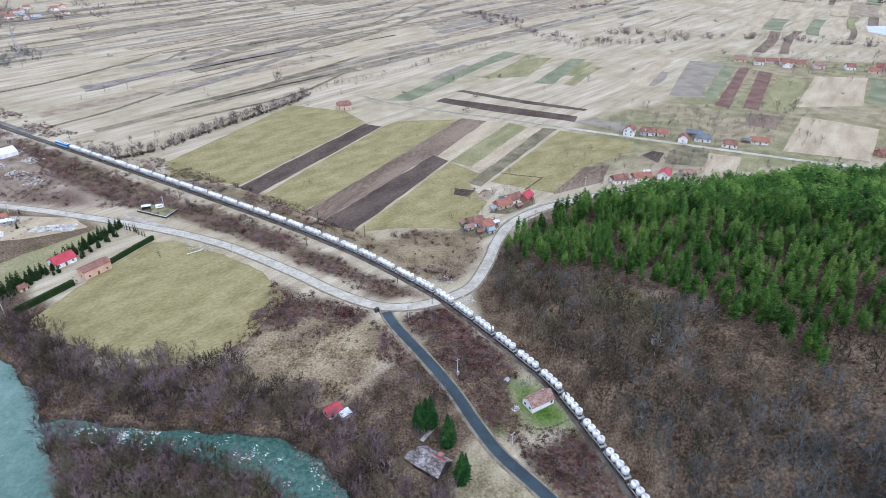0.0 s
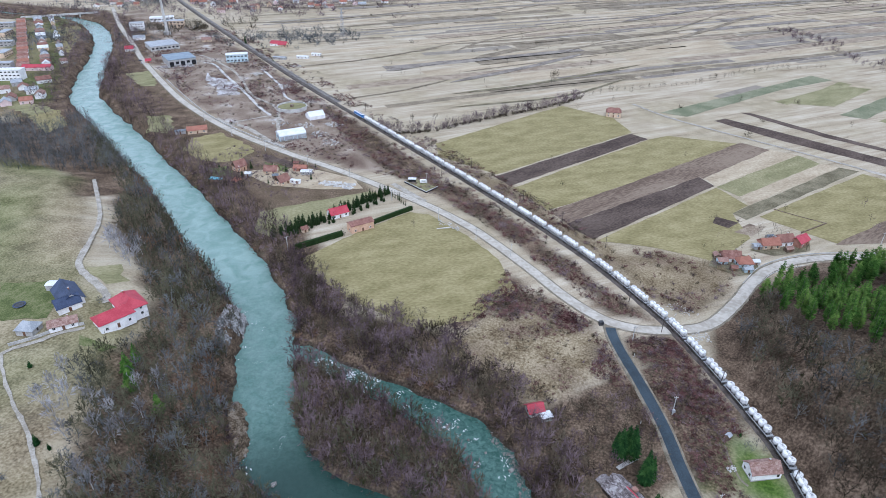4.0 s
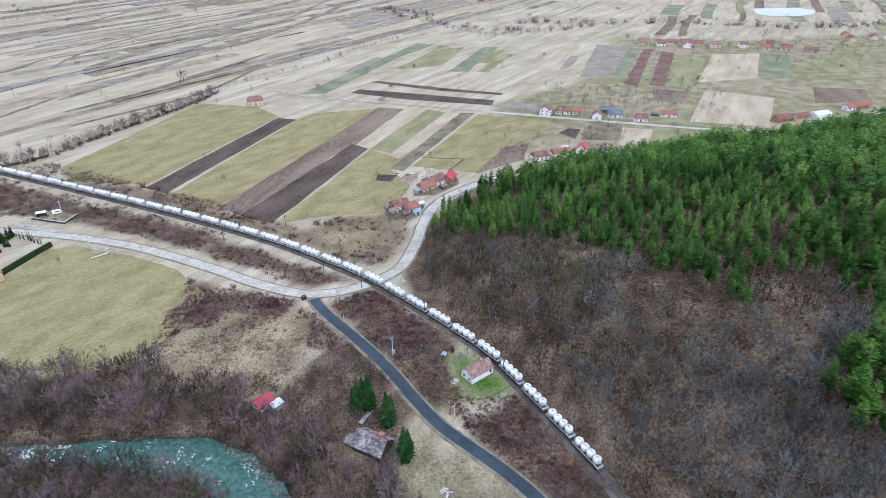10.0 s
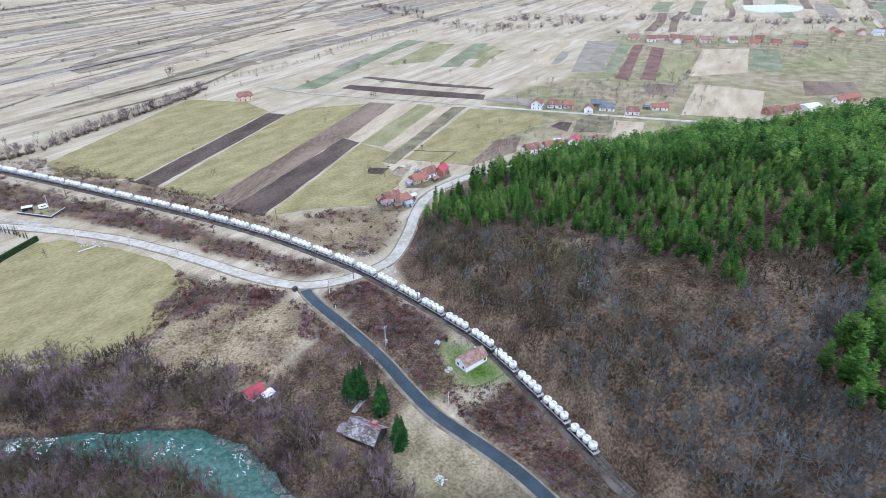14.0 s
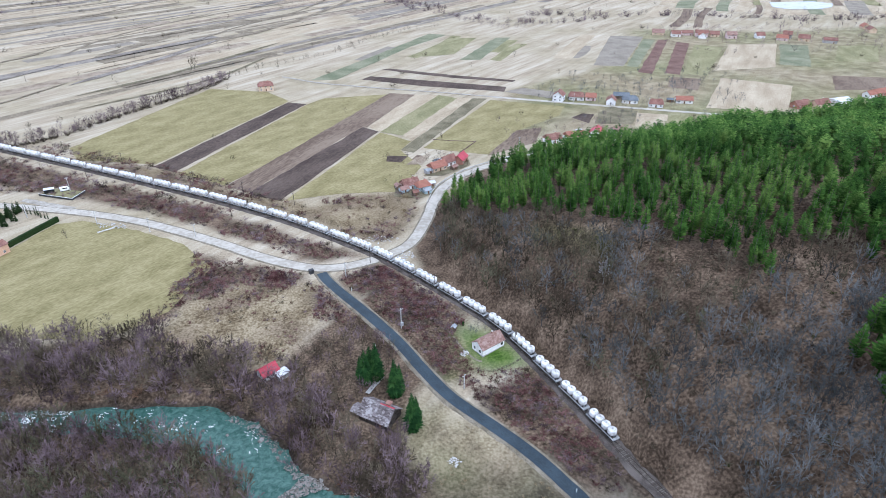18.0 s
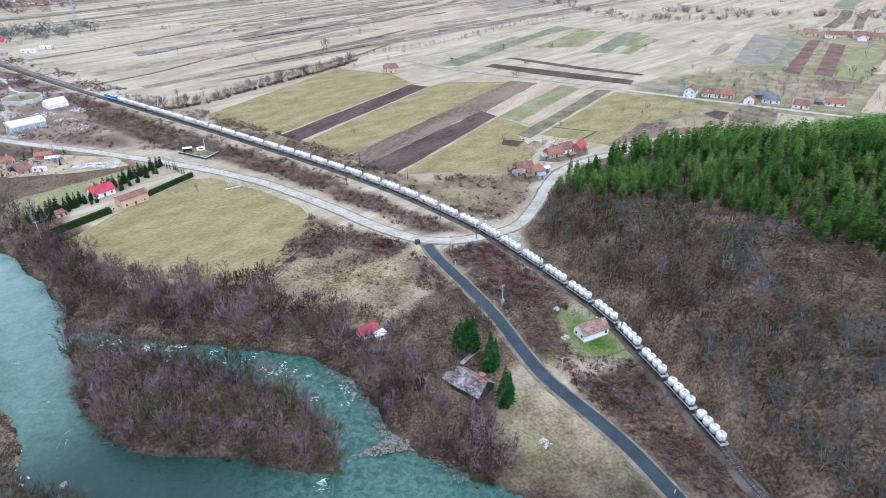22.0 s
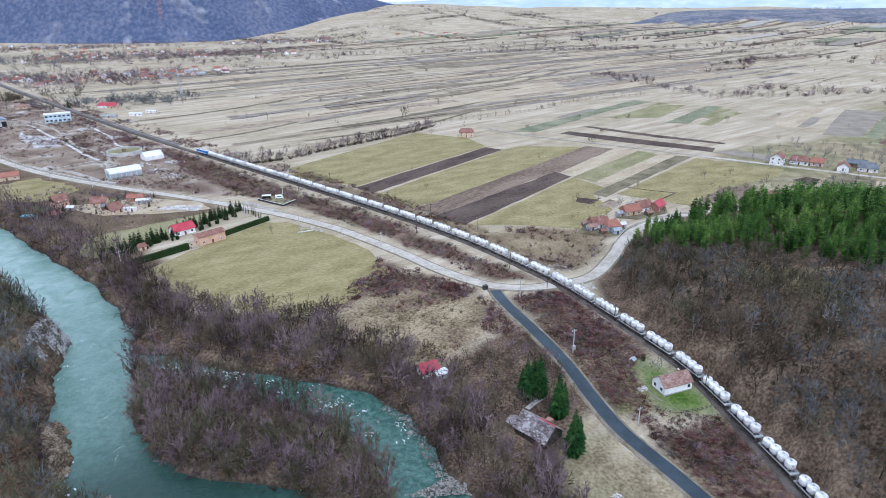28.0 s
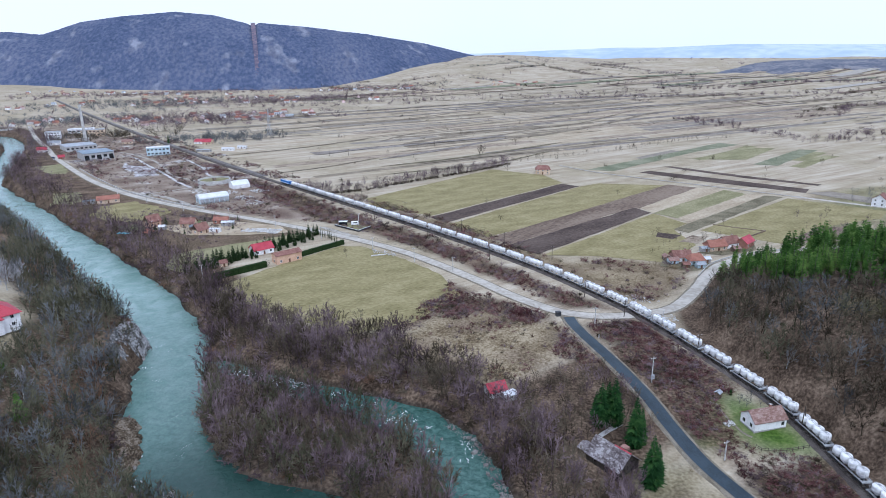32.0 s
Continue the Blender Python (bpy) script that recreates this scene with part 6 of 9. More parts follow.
part("plinth", box(bmesh.new(), -3.4, -3.4, -0.5, 3.4, 3.4, 4.5, 0.1), "grey_wall", stack)
part("rim", lathe([(1.9, 45), (1.95, 45.2), (1.95, 47.2), (1.3, 47.2), (1.3, 45)], 20), "concrete", stack)
tank = empty("water_basin", pose(-357, 442, 0), "round concrete settling basin with green water", "basin")
part("basin_wall", lathe([(13.4, -0.5), (13.4, 3.4), (12.9, 3.4), (12.9, 0.4)], 40), "concrete", tank)
part("basin_water", lathe([(12.95, 2.0), (0, 2.0)], 40), "meadow_green", tank, "murky green water surface")
part("agitator", box(bmesh.new(), -1.2, -1.2, 1.9, 1.2, 1.2, 4.2, 0.1), "wood", tank)
for (x, y, rot, L, W, H, R, wa, ro, lab) in (
        (-545, 660, 10, 15, 9, 3.2, 2.6, "white_wall", "roof_red", "house with a red roof beside the orchard"), (-532, 656, 10, 11, 8, 3.4, 3.2, "cream_wall", "roof_red", "red-roofed gabled house beside the orchard"),
        (-470, 613, 10, 14, 5, 2.8, 0.6, "white_wall", "roof_pale", "long white shed beside the fields"), (-492, 598, 10, 16, 5, 2.6, 0.6, "grey_wall", "roof_grey", "low grey shed beside the fields"),
        (-464, 632, 8, 11, 4, 2.6, 0.5, "white_wall", "roof_pale", "low white shed at the field edge"), (-690, 555, 40, 10, 8, 3.2, 2.8, "white_wall", "roof_red", "white house with a red roof near the river"),
        (-618, 518, 45, 6, 5, 2.6, 2.0, "brick_wall", "roof_red", "small red gatehouse at the road"), (-645, 640, 40, 12, 7, 3, 2.4, "cream_wall", "roof_old", "old house beside the railway"),
        (-735, 610, 40, 14, 8, 3.4, 2.2, "white_wall", "roof_grey", "pale house beside the works")):
    GH("house", x, y, rot, L, W, H, R, wa, ro, lab, "house", 3, 1)
# town and villages far off
flat_hall("apartment_block", -687, 402, 30, 24, 12, 10.5, "white_wall", "roof_pale", "white three-storey apartment block", "apartment block", 6, 3)
for k, (x, y, L) in enumerate(((-745, 430, 30), (-800, 468, 34), (-860, 506, 36), (-925, 552, 40), (-990, 592, 44))):
    flat_hall("apartment_block", x, y, 34 + 90 * (k % 2), L * 0.7, 10, 6.0, ("grey_wall", "cream_wall")[k % 2], "roof_grey", "long pale flat-roofed block in the riverside quarter", "apartment block", 5, 2)
bridge = empty("road_bridge", pose(-1006, 695, 0.0, 0, 0, 53), "concrete road bridge over the river near the town", "bridge")
boxp("deck", -55, -4, 0.3, 55, 4, 1.3, "concrete", bridge)
for bx in (-28, 0, 28):
    boxp("pier", bx - 1.2, -3, -9, bx + 1.2, 3, 0.3, "concrete", bridge)
for by in (-4, 3.7):
    boxp("parapet", -55, by, 1.3, 55, by + 0.3, 2.3, "concrete", bridge)
rng = random.Random(21)
ROOFS = ["roof_orange", "roof_tile", "roof_orange", "roof_old", "roof_grey", "roof_tile"]
WALLS = ["white_wall", "cream_wall", "white_wall", "grey_wall", "pink_wall"]


def hamlet(n, cx, cy, sx, sy, rot, group, seed):
    r = random.Random(seed)
    placed = []
    for _ in range(n * 12):
        if len(placed) >= n:
            break
        u, v = r.uniform(-sx, sx), r.uniform(-sy, sy)
        c, s = math.cos(radians(rot)), math.sin(radians(rot))
        x, y = cx + u * c - v * s, cy + u * s + v * c
        if any(abs(x - a) + abs(y - b) < 22 for a, b in placed) or seg_dist(x, y, RIVER)[0] < 34 or seg_dist(x, y, RAIL)[0] < 16 or seg_dist(x, y, MAIN_ROAD)[0] < 12:
            continue
        placed.append((x, y))
        ro, wa = r.choice(ROOFS), r.choice(WALLS)
        GH("house", x, y, rot + r.choice((0, 90)) + r.uniform(-8, 8), r.uniform(9, 14), r.uniform(7, 9), r.uniform(2.8, 4.6), r.uniform(2.2, 3.4), wa, ro,
           "%s house with a %s roof in the far village" % ({"white_wall": "white", "cream_wall": "cream", "grey_wall": "grey", "pink_wall": "pinkish"}[wa],
           {"roof_red": "bright red", "roof_tile": "red-brown tile", "roof_orange": "orange tile", "roof_old": "weathered brown", "roof_grey": "grey sheet"}[ro]), "house", 2 if math.hypot(x, y) < 1100 else 0, 0, group=group, chimney=False)


rq = random.Random(14)
for row, off, n, cols, lab in ((0, 0, 25, ("roof_tile", "roof_old", "roof_orange", "roof_tile", "roof_old"), "narrow house of the red-roofed riverside row"), (1, 22, 19, ("roof_grey", "roof_old", "roof_tile", "roof_pale", "roof_slate"), "small house in the gardens of the riverside quarter"),
                               (2, 40, 9, ("roof_grey", "roof_pale", "roof_old"), "garden house at the edge of the riverside quarter")):
    for k in range(n):
        f = (k + 0.5 + rq.uniform(-.2, .2)) / n
        x, y = -1012 + 300 * f + off * 0.56, 634 - 202 * f + off * 0.83
        GH("house", x, y, (56 if row == 0 else rq.choice((56, -34))) + rq.uniform(-5, 5), rq.uniform(9, 12) if row < 2 else 7, rq.uniform(6.5, 8) if row < 2 else 5, rq.uniform(2.8, 4.2), rq.uniform(2.2, 3.0),
           rq.choice(("white_wall", "cream_wall", "grey_wall")), cols[k % len(cols)], lab, "house", 2, 0, group="houses of the riverside quarter", chimney=False)
GH("house", -700, 440, 30, 30, 8, 4, 2.4, "pink_wall", "roof_red", "long pink-red terrace at the end of the riverside quarter", "house", 4, 1, chimney=False)
hamlet(9, -625, 372, 40, 22, -35, "houses of the riverside quarter", 6)
hamlet(26, -790, 930, 190, 80, 36, "houses beyond the railway", 2)
hamlet(14, -1000, 880, 90, 60, 40, "houses round the works", 3)
hamlet(22, -930, 1400, 300, 130, 20, "houses at the mountain foot", 4)
hamlet(8, 368, 722, 30, 8, -15, "farmsteads of the east hamlet", 5)
hamlet(7, 420, 698, 36, 8, -15, "farmsteads of the east hamlet", 8)
hamlet(7, 492, 672, 28, 10, -30, "farmsteads of the east hamlet", 9)
hamlet(9, 640, 705, 45, 14, -18, "farmsteads of the east hamlet", 10)
hamlet(7, 690, 640, 45, 30, -18, "farmsteads of the east hamlet", 11)
hamlet(20, -880, 1850, 150, 60, 10, "houses on the far slope", 12)
hamlet(10, -480, 2050, 160, 60, 10, "houses on the far slope", 13)

hamlet(24, -1250, 1250, 260, 120, 30, "houses of the town below the mountain", 31)
hamlet(26, -1550, 1560, 380, 70, 5, "houses of the town below the mountain", 32)
hamlet(12, -700, 1000, 120, 60, 36, "houses beyond the railway", 33)

# ---- vegetation ----


def bare_tree(seed, limbs=7, subs=4, twigs=6, spread=0.30, low=0.22, thin=0.0085, reach=0.14):
    """A leafless tree of height 1: forked trunk, limbs that sweep up into a dome, and a haze of twigs."""
    r = random.Random(seed)
    V, T = [], []

    def tube(a, b, ra, rb, n=3):
        d = (b - a).normalized()
        s = d.orthogonal().normalized()
        q = d.cross(s)
        k = len(V)
        for p, rad in ((a, ra), (b, rb)):
            for i in range(n):
                t = 2 * math.pi * i / n
                V.append(p + (s * math.cos(t) + q * math.sin(t)) * rad)
        for i in range(n):
            j = (i + 1) % n
            T.append((k + i, k + j, k + n + j))
            T.append((k + i, k + n + j, k + n + i))

    def sliver(a, b, w):
        d = (b - a).normalized()
        s = d.orthogonal().normalized()
        s.rotate(Matrix.Rotation(r.uniform(0, 6.28), 3, d))
        k = len(V)
        V.extend([a - s * w, a + s * w, b])
        T.append((k, k + 1, k + 2))

    lean = Vector((r.uniform(-.05, .05), r.uniform(-.05, .05), 0))
    fork = Vector((0, 0, low + 0.1)) + lean
    tube(Vector((0, 0, -0.04)), fork, 0.017, 0.012, 4)
    trunk_faces = len(T)
    heart = Vector((0, 0, 0.42)) + lean * 1.5
    for i in range(limbs):
        az = i * 2.4 + r.uniform(-.4, .4)
        el = (i + 0.5) / limbs
        rad = spread * math.sqrt(el) * r.uniform(0.8, 1.15)
        tip = Vector((math.cos(az) * rad, math.sin(az) * rad, 0.92 - 0.42 * el ** 1.6 + r.uniform(-.05, .05))) + lean * 2
        root = Vector((0, 0, low + 0.12 * (1 - el) * r.random())) + lean
        knee = root.lerp(tip, 0.45) + Vector((math.cos(az), math.sin(az), 0)) * rad * 0.14
        tube(root, knee, 0.0066, 0.0042)
        tube(knee, tip, 0.0042, 0.0015)
        for j in range(subs):
            f = (j + r.random()) / subs
            c = knee.lerp(tip, f)
            out = (c - heart).normalized()
            e = c + (out + Vector((r.gauss(0, .6), r.gauss(0, .6), r.gauss(0.35, .35)))).normalized() * reach * r.uniform(0.9, 1.5)
            sliver(c, e, thin)
            for k in range(twigs):
                g = c.lerp(e, r.uniform(0.1, 1))
                h = g + (out + Vector((r.gauss(0, .55), r.gauss(0, .55), r.gauss(0.3, .4)))).normalized() * reach * r.uniform(0.5, 1.1)
                sliver(g, h, thin)
    return np.array([tuple(v) for v in V], np.float32), np.array(T, np.int32), trunk_faces


def bush(seed, stems=12, twigs=6):
    """A leafless shrub of height 1, wider than high."""
    r = random.Random(seed)
    V, T = [], []

    def sliver(a, b, w):
        d = (b - a).normalized()
        s = d.orthogonal().normalized()
        s.rotate(Matrix.Rotation(r.uniform(0, 6.28), 3, d))
        k = len(V)
        V.extend([a - s * w, a + s * w, b])
        T.append((k, k + 1, k + 2))

    for i in range(stems):
        a = Vector((r.gauss(0, .22), r.gauss(0, .22), -0.05))
        b = a + Vector((r.gauss(0, .36), r.gauss(0, .36), r.uniform(0.45, 1.0)))
        sliver(a, b, 0.031)
        for k in range(twigs):
            c = a.lerp(b, r.uniform(0.25, 0.95))
            sliver(c, c + Vector((r.gauss(0, .2), r.gauss(0, .2), r.uniform(0.0, .28))), 0.031)
    return np.array([tuple(v) for v in V], np.float32), np.array(T, np.int32), 0


def conifer(seed, whorls=15, per=7, spread=0.21, base=0.14, pine=True, fan=((0, 1.0), (0.75, 0.62), (-0.75, 0.62)), fat=0.20):
    """A conifer of height 1: whorls of boughs, each a spray of needled fingers."""
    r = random.Random(seed)
    V, T = [], []
    n = 5
    for z, rad in ((-0.03, 0.014), (0.97, 0.002)):
        for i in range(n):
            V.append((math.cos(i * 1.2566) * rad, math.sin(i * 1.2566) * rad, z))
    for i in range(n):
        j = (i + 1) % n
        T += [(i, j, n + j), (i, n + j, n + i)]
    trunk_faces = len(T)
    for w in range(whorls):
        f = (w + r.uniform(-.2, .2)) / whorls
        z = base + (0.96 - base) * f
        reach0 = spread * (1 - f) ** (0.75 if pine else 0.95) * (0.55 + 0.45 * min(1, f * 4)) + 0.018
        m = max(4, int(per * (1 - 0.35 * f)))
        off = r.uniform(0, 6.28)
        for i in range(m):
            if r.random() < 0.10:
                continue
            az = off + 6.283 * i / m + r.uniform(-.3, .3)
            reach = reach0 * (r.uniform(0.65, 1.25) if pine else r.uniform(0.7, 1.25))
            d = np.array([math.cos(az), math.sin(az)])
            side = np.array([-d[1], d[0]])
            rise = (0.30 if pine else -0.28) + r.uniform(-.12, .12)
            for o, ln in fan:
                u = d * math.cos(o) + side * math.sin(o)
                v = np.array([-u[1], u[0]])
                b0, tip = d * reach * (0.0 if o == 0 else 0.30), d * reach * (0.0 if o == 0 else 0.30) + u * reach * ln * r.uniform(0.85, 1.1)
                mid, wd = b0 + (tip - b0) * 0.55, reach * ln * fat
                zb = z + 0.012 + rise * np.hypot(*b0)
                zm, zt = zb + rise * np.hypot(*(mid - b0)), zb + rise * np.hypot(*(tip - b0)) + (0.008 if pine else -0.004)
                k = len(V)
                V.append((*b0, zb))
                V.append((*(mid + v * wd), zm - 0.012))
                V.append((*tip, zt))
                V.append((*(mid - v * wd), zm - 0.012))
                T += [(k, k + 1, k + 2), (k, k + 2, k + 3)]
    return np.array(V, np.float32), np.array(T, np.int32), trunk_faces


def mesh_np(name, V, T, material, tint=None):
    me = bpy.data.meshes.new(name)
    me.vertices.add(len(V))
    me.vertices.foreach_set("co", np.ascontiguousarray(V, np.float32).reshape(-1))
    me.loops.add(len(T) * 3)
    me.loops.foreach_set("vertex_index", np.ascontiguousarray(T, np.int32).reshape(-1))
    me.polygons.add(len(T))
    me.polygons.foreach_set("loop_start", np.arange(0, len(T) * 3, 3, dtype=np.int32))
    me.update(calc_edges=True)
    at_ = me.attributes.new("tint", 'FLOAT', 'POINT')
    at_.data.foreach_set("value", np.full(len(V), 0.5, np.float32) if tint is None else tint)
    me.materials.append(MATS[material])
    return me


def scatter(name, temps, pts, hts, material, label, category, seed, squash=(0.85, 1.25)):
    """Many plants as one mesh."""
    r = np.random.RandomState(seed)
    Vs, Ts, Cs, k = [], [], [], 0
    zs = height(pts[:, 0], pts[:, 1])
    for p, h, z in zip(pts, hts, zs):
        V, T, _ = temps[r.randint(len(temps))]
        a = r.uniform(0, 6.283)
        w = h * r.uniform(*squash)
        c, s = math.cos(a) * w, math.sin(a) * w
        Q = np.empty_like(V)
        Q[:, 0] = p[0] + V[:, 0] * c - V[:, 1] * s
        Q[:, 1] = p[1] + V[:, 0] * s + V[:, 1] * c
        Q[:, 2] = z + V[:, 2] * h
        Vs.append(Q)
        Ts.append(T + k)
        Cs.append(np.full(len(V), r.uniform(0, 1), np.float32))
        k += len(V)
    if not Vs:
        return None
    ob = new(name, mesh_np(name, np.concatenate(Vs), np.concatenate(Ts), material, np.concatenate(Cs)))
    return tagged(ob, label, category, kind="stuff")


def things(name, temps, pts, hts, mats, labels, category, group, seed):
    """Plants as things of their own: trunk and crown, sharing their meshes."""
    r = random.Random(seed)
    built = []
    for i, (V, T, tf) in enumerate(temps):
        tr_me = mesh_np("trunk", V, T[:tf], mats[0])
        cr_me = mesh_np("crown", V, T[tf:], mats[1])
        built.append((tr_me, cr_me))
    for i, (p, h) in enumerate(zip(pts, hts)):
        tr_me, cr_me = built[r.randrange(len(built))]
        e = empty(name, pose(p[0], p[1], hz(p[0], p[1]), 0, 0, r.uniform(0, 360)), labels[i % len(labels)], category, group)
        w = h * r.uniform(0.85, 1.15)
        for nm, me in (("trunk", tr_me), ("crown", cr_me)):
            o = new(nm, me)
            o.parent = e
            o.matrix_basis = Matrix.Diagonal((w, w, h, 1))


def spots(x0, y0, x1, y1, step, keep, seed, jit=0.5):
    """Jittered grid points where keep(x, y) gives a chance above chance."""
    r = np.random.RandomState(seed)
    gx_, gy_ = np.meshgrid(np.arange(x0, x1, step), np.arange(y0, y1, step))
    x = gx_.ravel() + r.uniform(-jit, jit, gx_.size) * step
    y = gy_.ravel() + r.uniform(-jit, jit, gx_.size) * step
    ok = keep(x, y) > r.uniform(0, 1, x.size)
    return np.stack([x[ok], y[ok]], -1)


def clear(x, y):
    """1 where no road, track or building yard is in the way."""
    k = (seg_dist(x, y, MAIN_ROAD)[0] > 6) & (seg_dist(x, y, ASPHALT)[0] > 4.5) & (seg_dist(x, y, RAIL)[0] > 3.6)
    for cx, cy, rr in ((-183, 113, 5), (-187, 120, 4), (-176, 108, 5), (36.6, 176.6, 9), (-4, 148, 9), (-41, 172, 6), (-36, 170, 4), (-208, 138, 12), (-206, 126, 10), (-222, 118, 8), (-236, 131, 11), (-230, 126, 7), (-231, 110, 7), (-247, 134, 7)):
        k &= np.hypot(x - cx, y - cy) > rr
    return k


def bank_dist(x, y):
    d, w, s = seg_dist(x, y, RIVER)
    d2, w2, _ = seg_dist(x, y, CHANNEL)
    return np.minimum(d - w, d2 - w2), s


PINEWOOD = [(36, 300), (36, 284), (46, 243), (60, 232), (79, 215), (88, 203), (103, 183), (114, 166), (119, 150), (124, 156), (131, 166), (152, 165), (152, 148),
            (150, 134), (134, 121), (121, 113), (129, 101), (141, 106), (152, 112), (172, 100), (190, 60), (420, 60), (520, 416), (360, 388), (240, 365), (166, 352), (122, 338), (90, 326), (64, 315)]
PINE_SE = [(138, 92), (150, 92), (160, 60), (150, 20), (128, 50)]


def in_pines(x, y):
    xx, yy = x + 3 * wob(x, y, 0.2, 1), y + 3 * wob(x, y, 0.17, 6)
    return inpoly(xx, yy, PINEWOOD) | inpoly(xx, yy, PINE_SE)


pines = [conifer(i, 15, 7, 0.185 + 0.018 * (i % 3), 0.20) for i in range(5)]
wide_firs_small = [conifer(130, 12, 9, 0.34, 0.01, False)]
spruces = [conifer(20 + i, 24, 11, 0.23, 0.03, False, fat=0.17) for i in range(3)]
pp = spots(34, 20, 320, 410, 5.4, lambda x, y: in_pines(x, y) * clear(x, y) * 0.93, 31)
ph = np.random.RandomState(5).uniform(12.5, 18.5, len(pp)) * (0.85 + 0.15 * wob(pp[:, 0], pp[:, 1], 0.07))
order = np.argsort(np.hypot(pp[:, 0] - 60, pp[:, 1] - 190))
pp, ph = pp[order], ph[order]
things("pine_tree", pines, pp[:300], ph[:300], ("bark_grey", "needles"), ["dense green pine at the edge of the hillside plantation"], "pine tree", "pines of the plantation", 3)
far_pines = [conifer(90 + i, 9, 5, 0.23, 0.30, fan=((0.35, 0.95), (-0.35, 0.95)), fat=0.27) for i in range(4)]
scatter("pinewood", pines, pp[300:600], ph[300:600], "needles", "dense plantation of green pines on the hilltop", "pine wood", 7)
scatter("pinewood", far_pines, pp[600:], ph[600:], "needles", "dense plantation of green pines on the hilltop", "pine wood", 8)

top_pines = [conifer(96 + i, 6, 4, 0.27, 0.35, fan=((0.35, 0.95), (-0.35, 0.95)), fat=0.32) for i in range(3)]
pt = spots(320, 190, 500, 430, 6.6, lambda x, y: in_pines(x, y) * clear(x, y) * 0.95, 131)
scatter("pinewood", top_pines, pt, np.random.RandomState(132).uniform(12, 17, len(pt)), "needles", "dense plantation of green pines on the far hilltop", "pine wood", 133)

trees = [bare_tree(i, 7, 4, 6, 0.27 + 0.03 * (i % 4), 0.2) for i in range(6)]
slender = [bare_tree(140 + i, 6, 3, 5, 0.26, 0.14, 0.010) for i in range(4)]
upright = [bare_tree(30 + i, 7, 4, 7, 0.25 + 0.03 * (i % 3), 0.12) for i in range(6)]
young = [bare_tree(40 + i, 6, 3, 5, 0.24, 0.15, 0.0075) for i in range(4)]
bushes = [bush(60 + i) for i in range(5)]
small = [bare_tree(180 + i, 5, 2, 4, 0.30, 0.2, 0.014, 0.18) for i in range(4)]

# hillside wood
hp = spots(20, 20, 200, 300, 3.7, lambda x, y: inpoly(x, y, HILL) * (~in_pines(x, y)) * clear(x, y) * (seg_dist(x, y, RAIL)[0] > 7) * np.where(seg_dist(x, y, FOOT_WEST)[0] < 26, 0.92, 0.42 + 0.28 * wob(x, y, 0.07, 3) + 0.55 * ss((162 - y) / 40)), 33)
hh = np.random.RandomState(6).uniform(6.0, 11.0, len(hp))
pick = np.random.RandomState(7).uniform(0, 1, len(hp)) + 0.25 * wob(hp[:, 0], hp[:, 1], 0.06, 2) + 0.85 * ss((165 - hp[:, 1]) / 45)
a_, b_, c_ = pick < 0.60, (pick >= 0.60) & (pick < 0.74), pick >= 0.74
scatter("hillside_wood", trees, hp[a_], hh[a_], "twig_brown", "bare brown deciduous wood on the hillside", "wood", 11)
scatter("hillside_wood", trees, hp[b_], hh[b_], "twig_olive", "bare olive-brown trees on the hillside", "wood", 12)
scatter("hillside_wood", trees, hp[c_], hh[c_], "twig_grey", "bare grey trees on the hillside", "wood", 13)
hb = spots(20, 20, 200, 300, 3.4, lambda x, y: inpoly(x, y, HILL) * (~in_pines(x, y)) * clear(x, y) * 0.5, 34)
hm = hb[::7]
scatter("undergrowth", bushes, hm, np.random.RandomState(88).uniform(0.8, 1.8, len(hm)), "ivy", "mossy olive bushes on the hillside", "brushwood", 89)
hm = hb[3::7]
scatter("undergrowth", bushes, hm, np.random.RandomState(90).uniform(0.8, 1.8, len(hm)), "twig_rust", "rusty dead brushwood on the hillside", "brushwood", 91)
scatter("undergrowth", bushes, hb, np.random.RandomState(8).uniform(1.0, 2.4, len(hb)), "twig_brown", "low bare undergrowth on the hillside", "brushwood", 14)

# river woods


def east_bank(x, y):
    d, s = bank_dist(x, y)
    return (d > 1.0) & (d < 20 + 5 * wob(x, y, 0.08)) & (s < 0) & ~inpoly(x, y, STRIP)


def island(x, y):
    return inpoly(x, y, [(-150, 158), (-135, 138), (-121, 122), (-102, 117), (-73, 118), (-54, 115), (-40, 111), (-38, 116), (-43, 129), (-54, 139), (-67, 146), (-84, 154), (-100, 158), (-121, 160)]) & (bank_dist(x, y)[0] > 0.8)


HUT_WOOD = [(-66, 176), (-52, 170), (-30, 182), (-10, 196), (0, 186), (10, 168), (2, 150), (4, 130), (8, 108), (-10, 124), (-24, 132), (-34, 146), (-46, 158), (-60, 166)]
ip = spots(-155, 105, -35, 165, 3.3, lambda x, y: island(x, y) * 0.95, 41)
pk = np.random.RandomState(9).uniform(0, 1, len(ip))
ih = np.random.RandomState(10).uniform(7.5, 12.5, len(ip))
for c0, c1, m_, lab in ((0, .25, "twig_olive", "bare olive-brown tree crowding the river island"), (.25, .55, "twig_brown", "bare brown tree crowding the river island"), (.55, 1.1, "twig_purple", "bare reddish willow on the river island")):
    ok = (pk >= c0) & (pk < c1)
    things("island_tree", upright, ip[ok], ih[ok], ("bark_grey", m_), [lab], "tree", "trees of the river island", int(c0 * 100) + 15)
iv = ip[::9]
scatter("ivy_growth", bushes, iv, np.random.RandomState(3).uniform(3.0, 7.0, len(iv)), "ivy", "olive-green ivy climbing among the island trees", "ivy", 77, (0.18, 0.34))
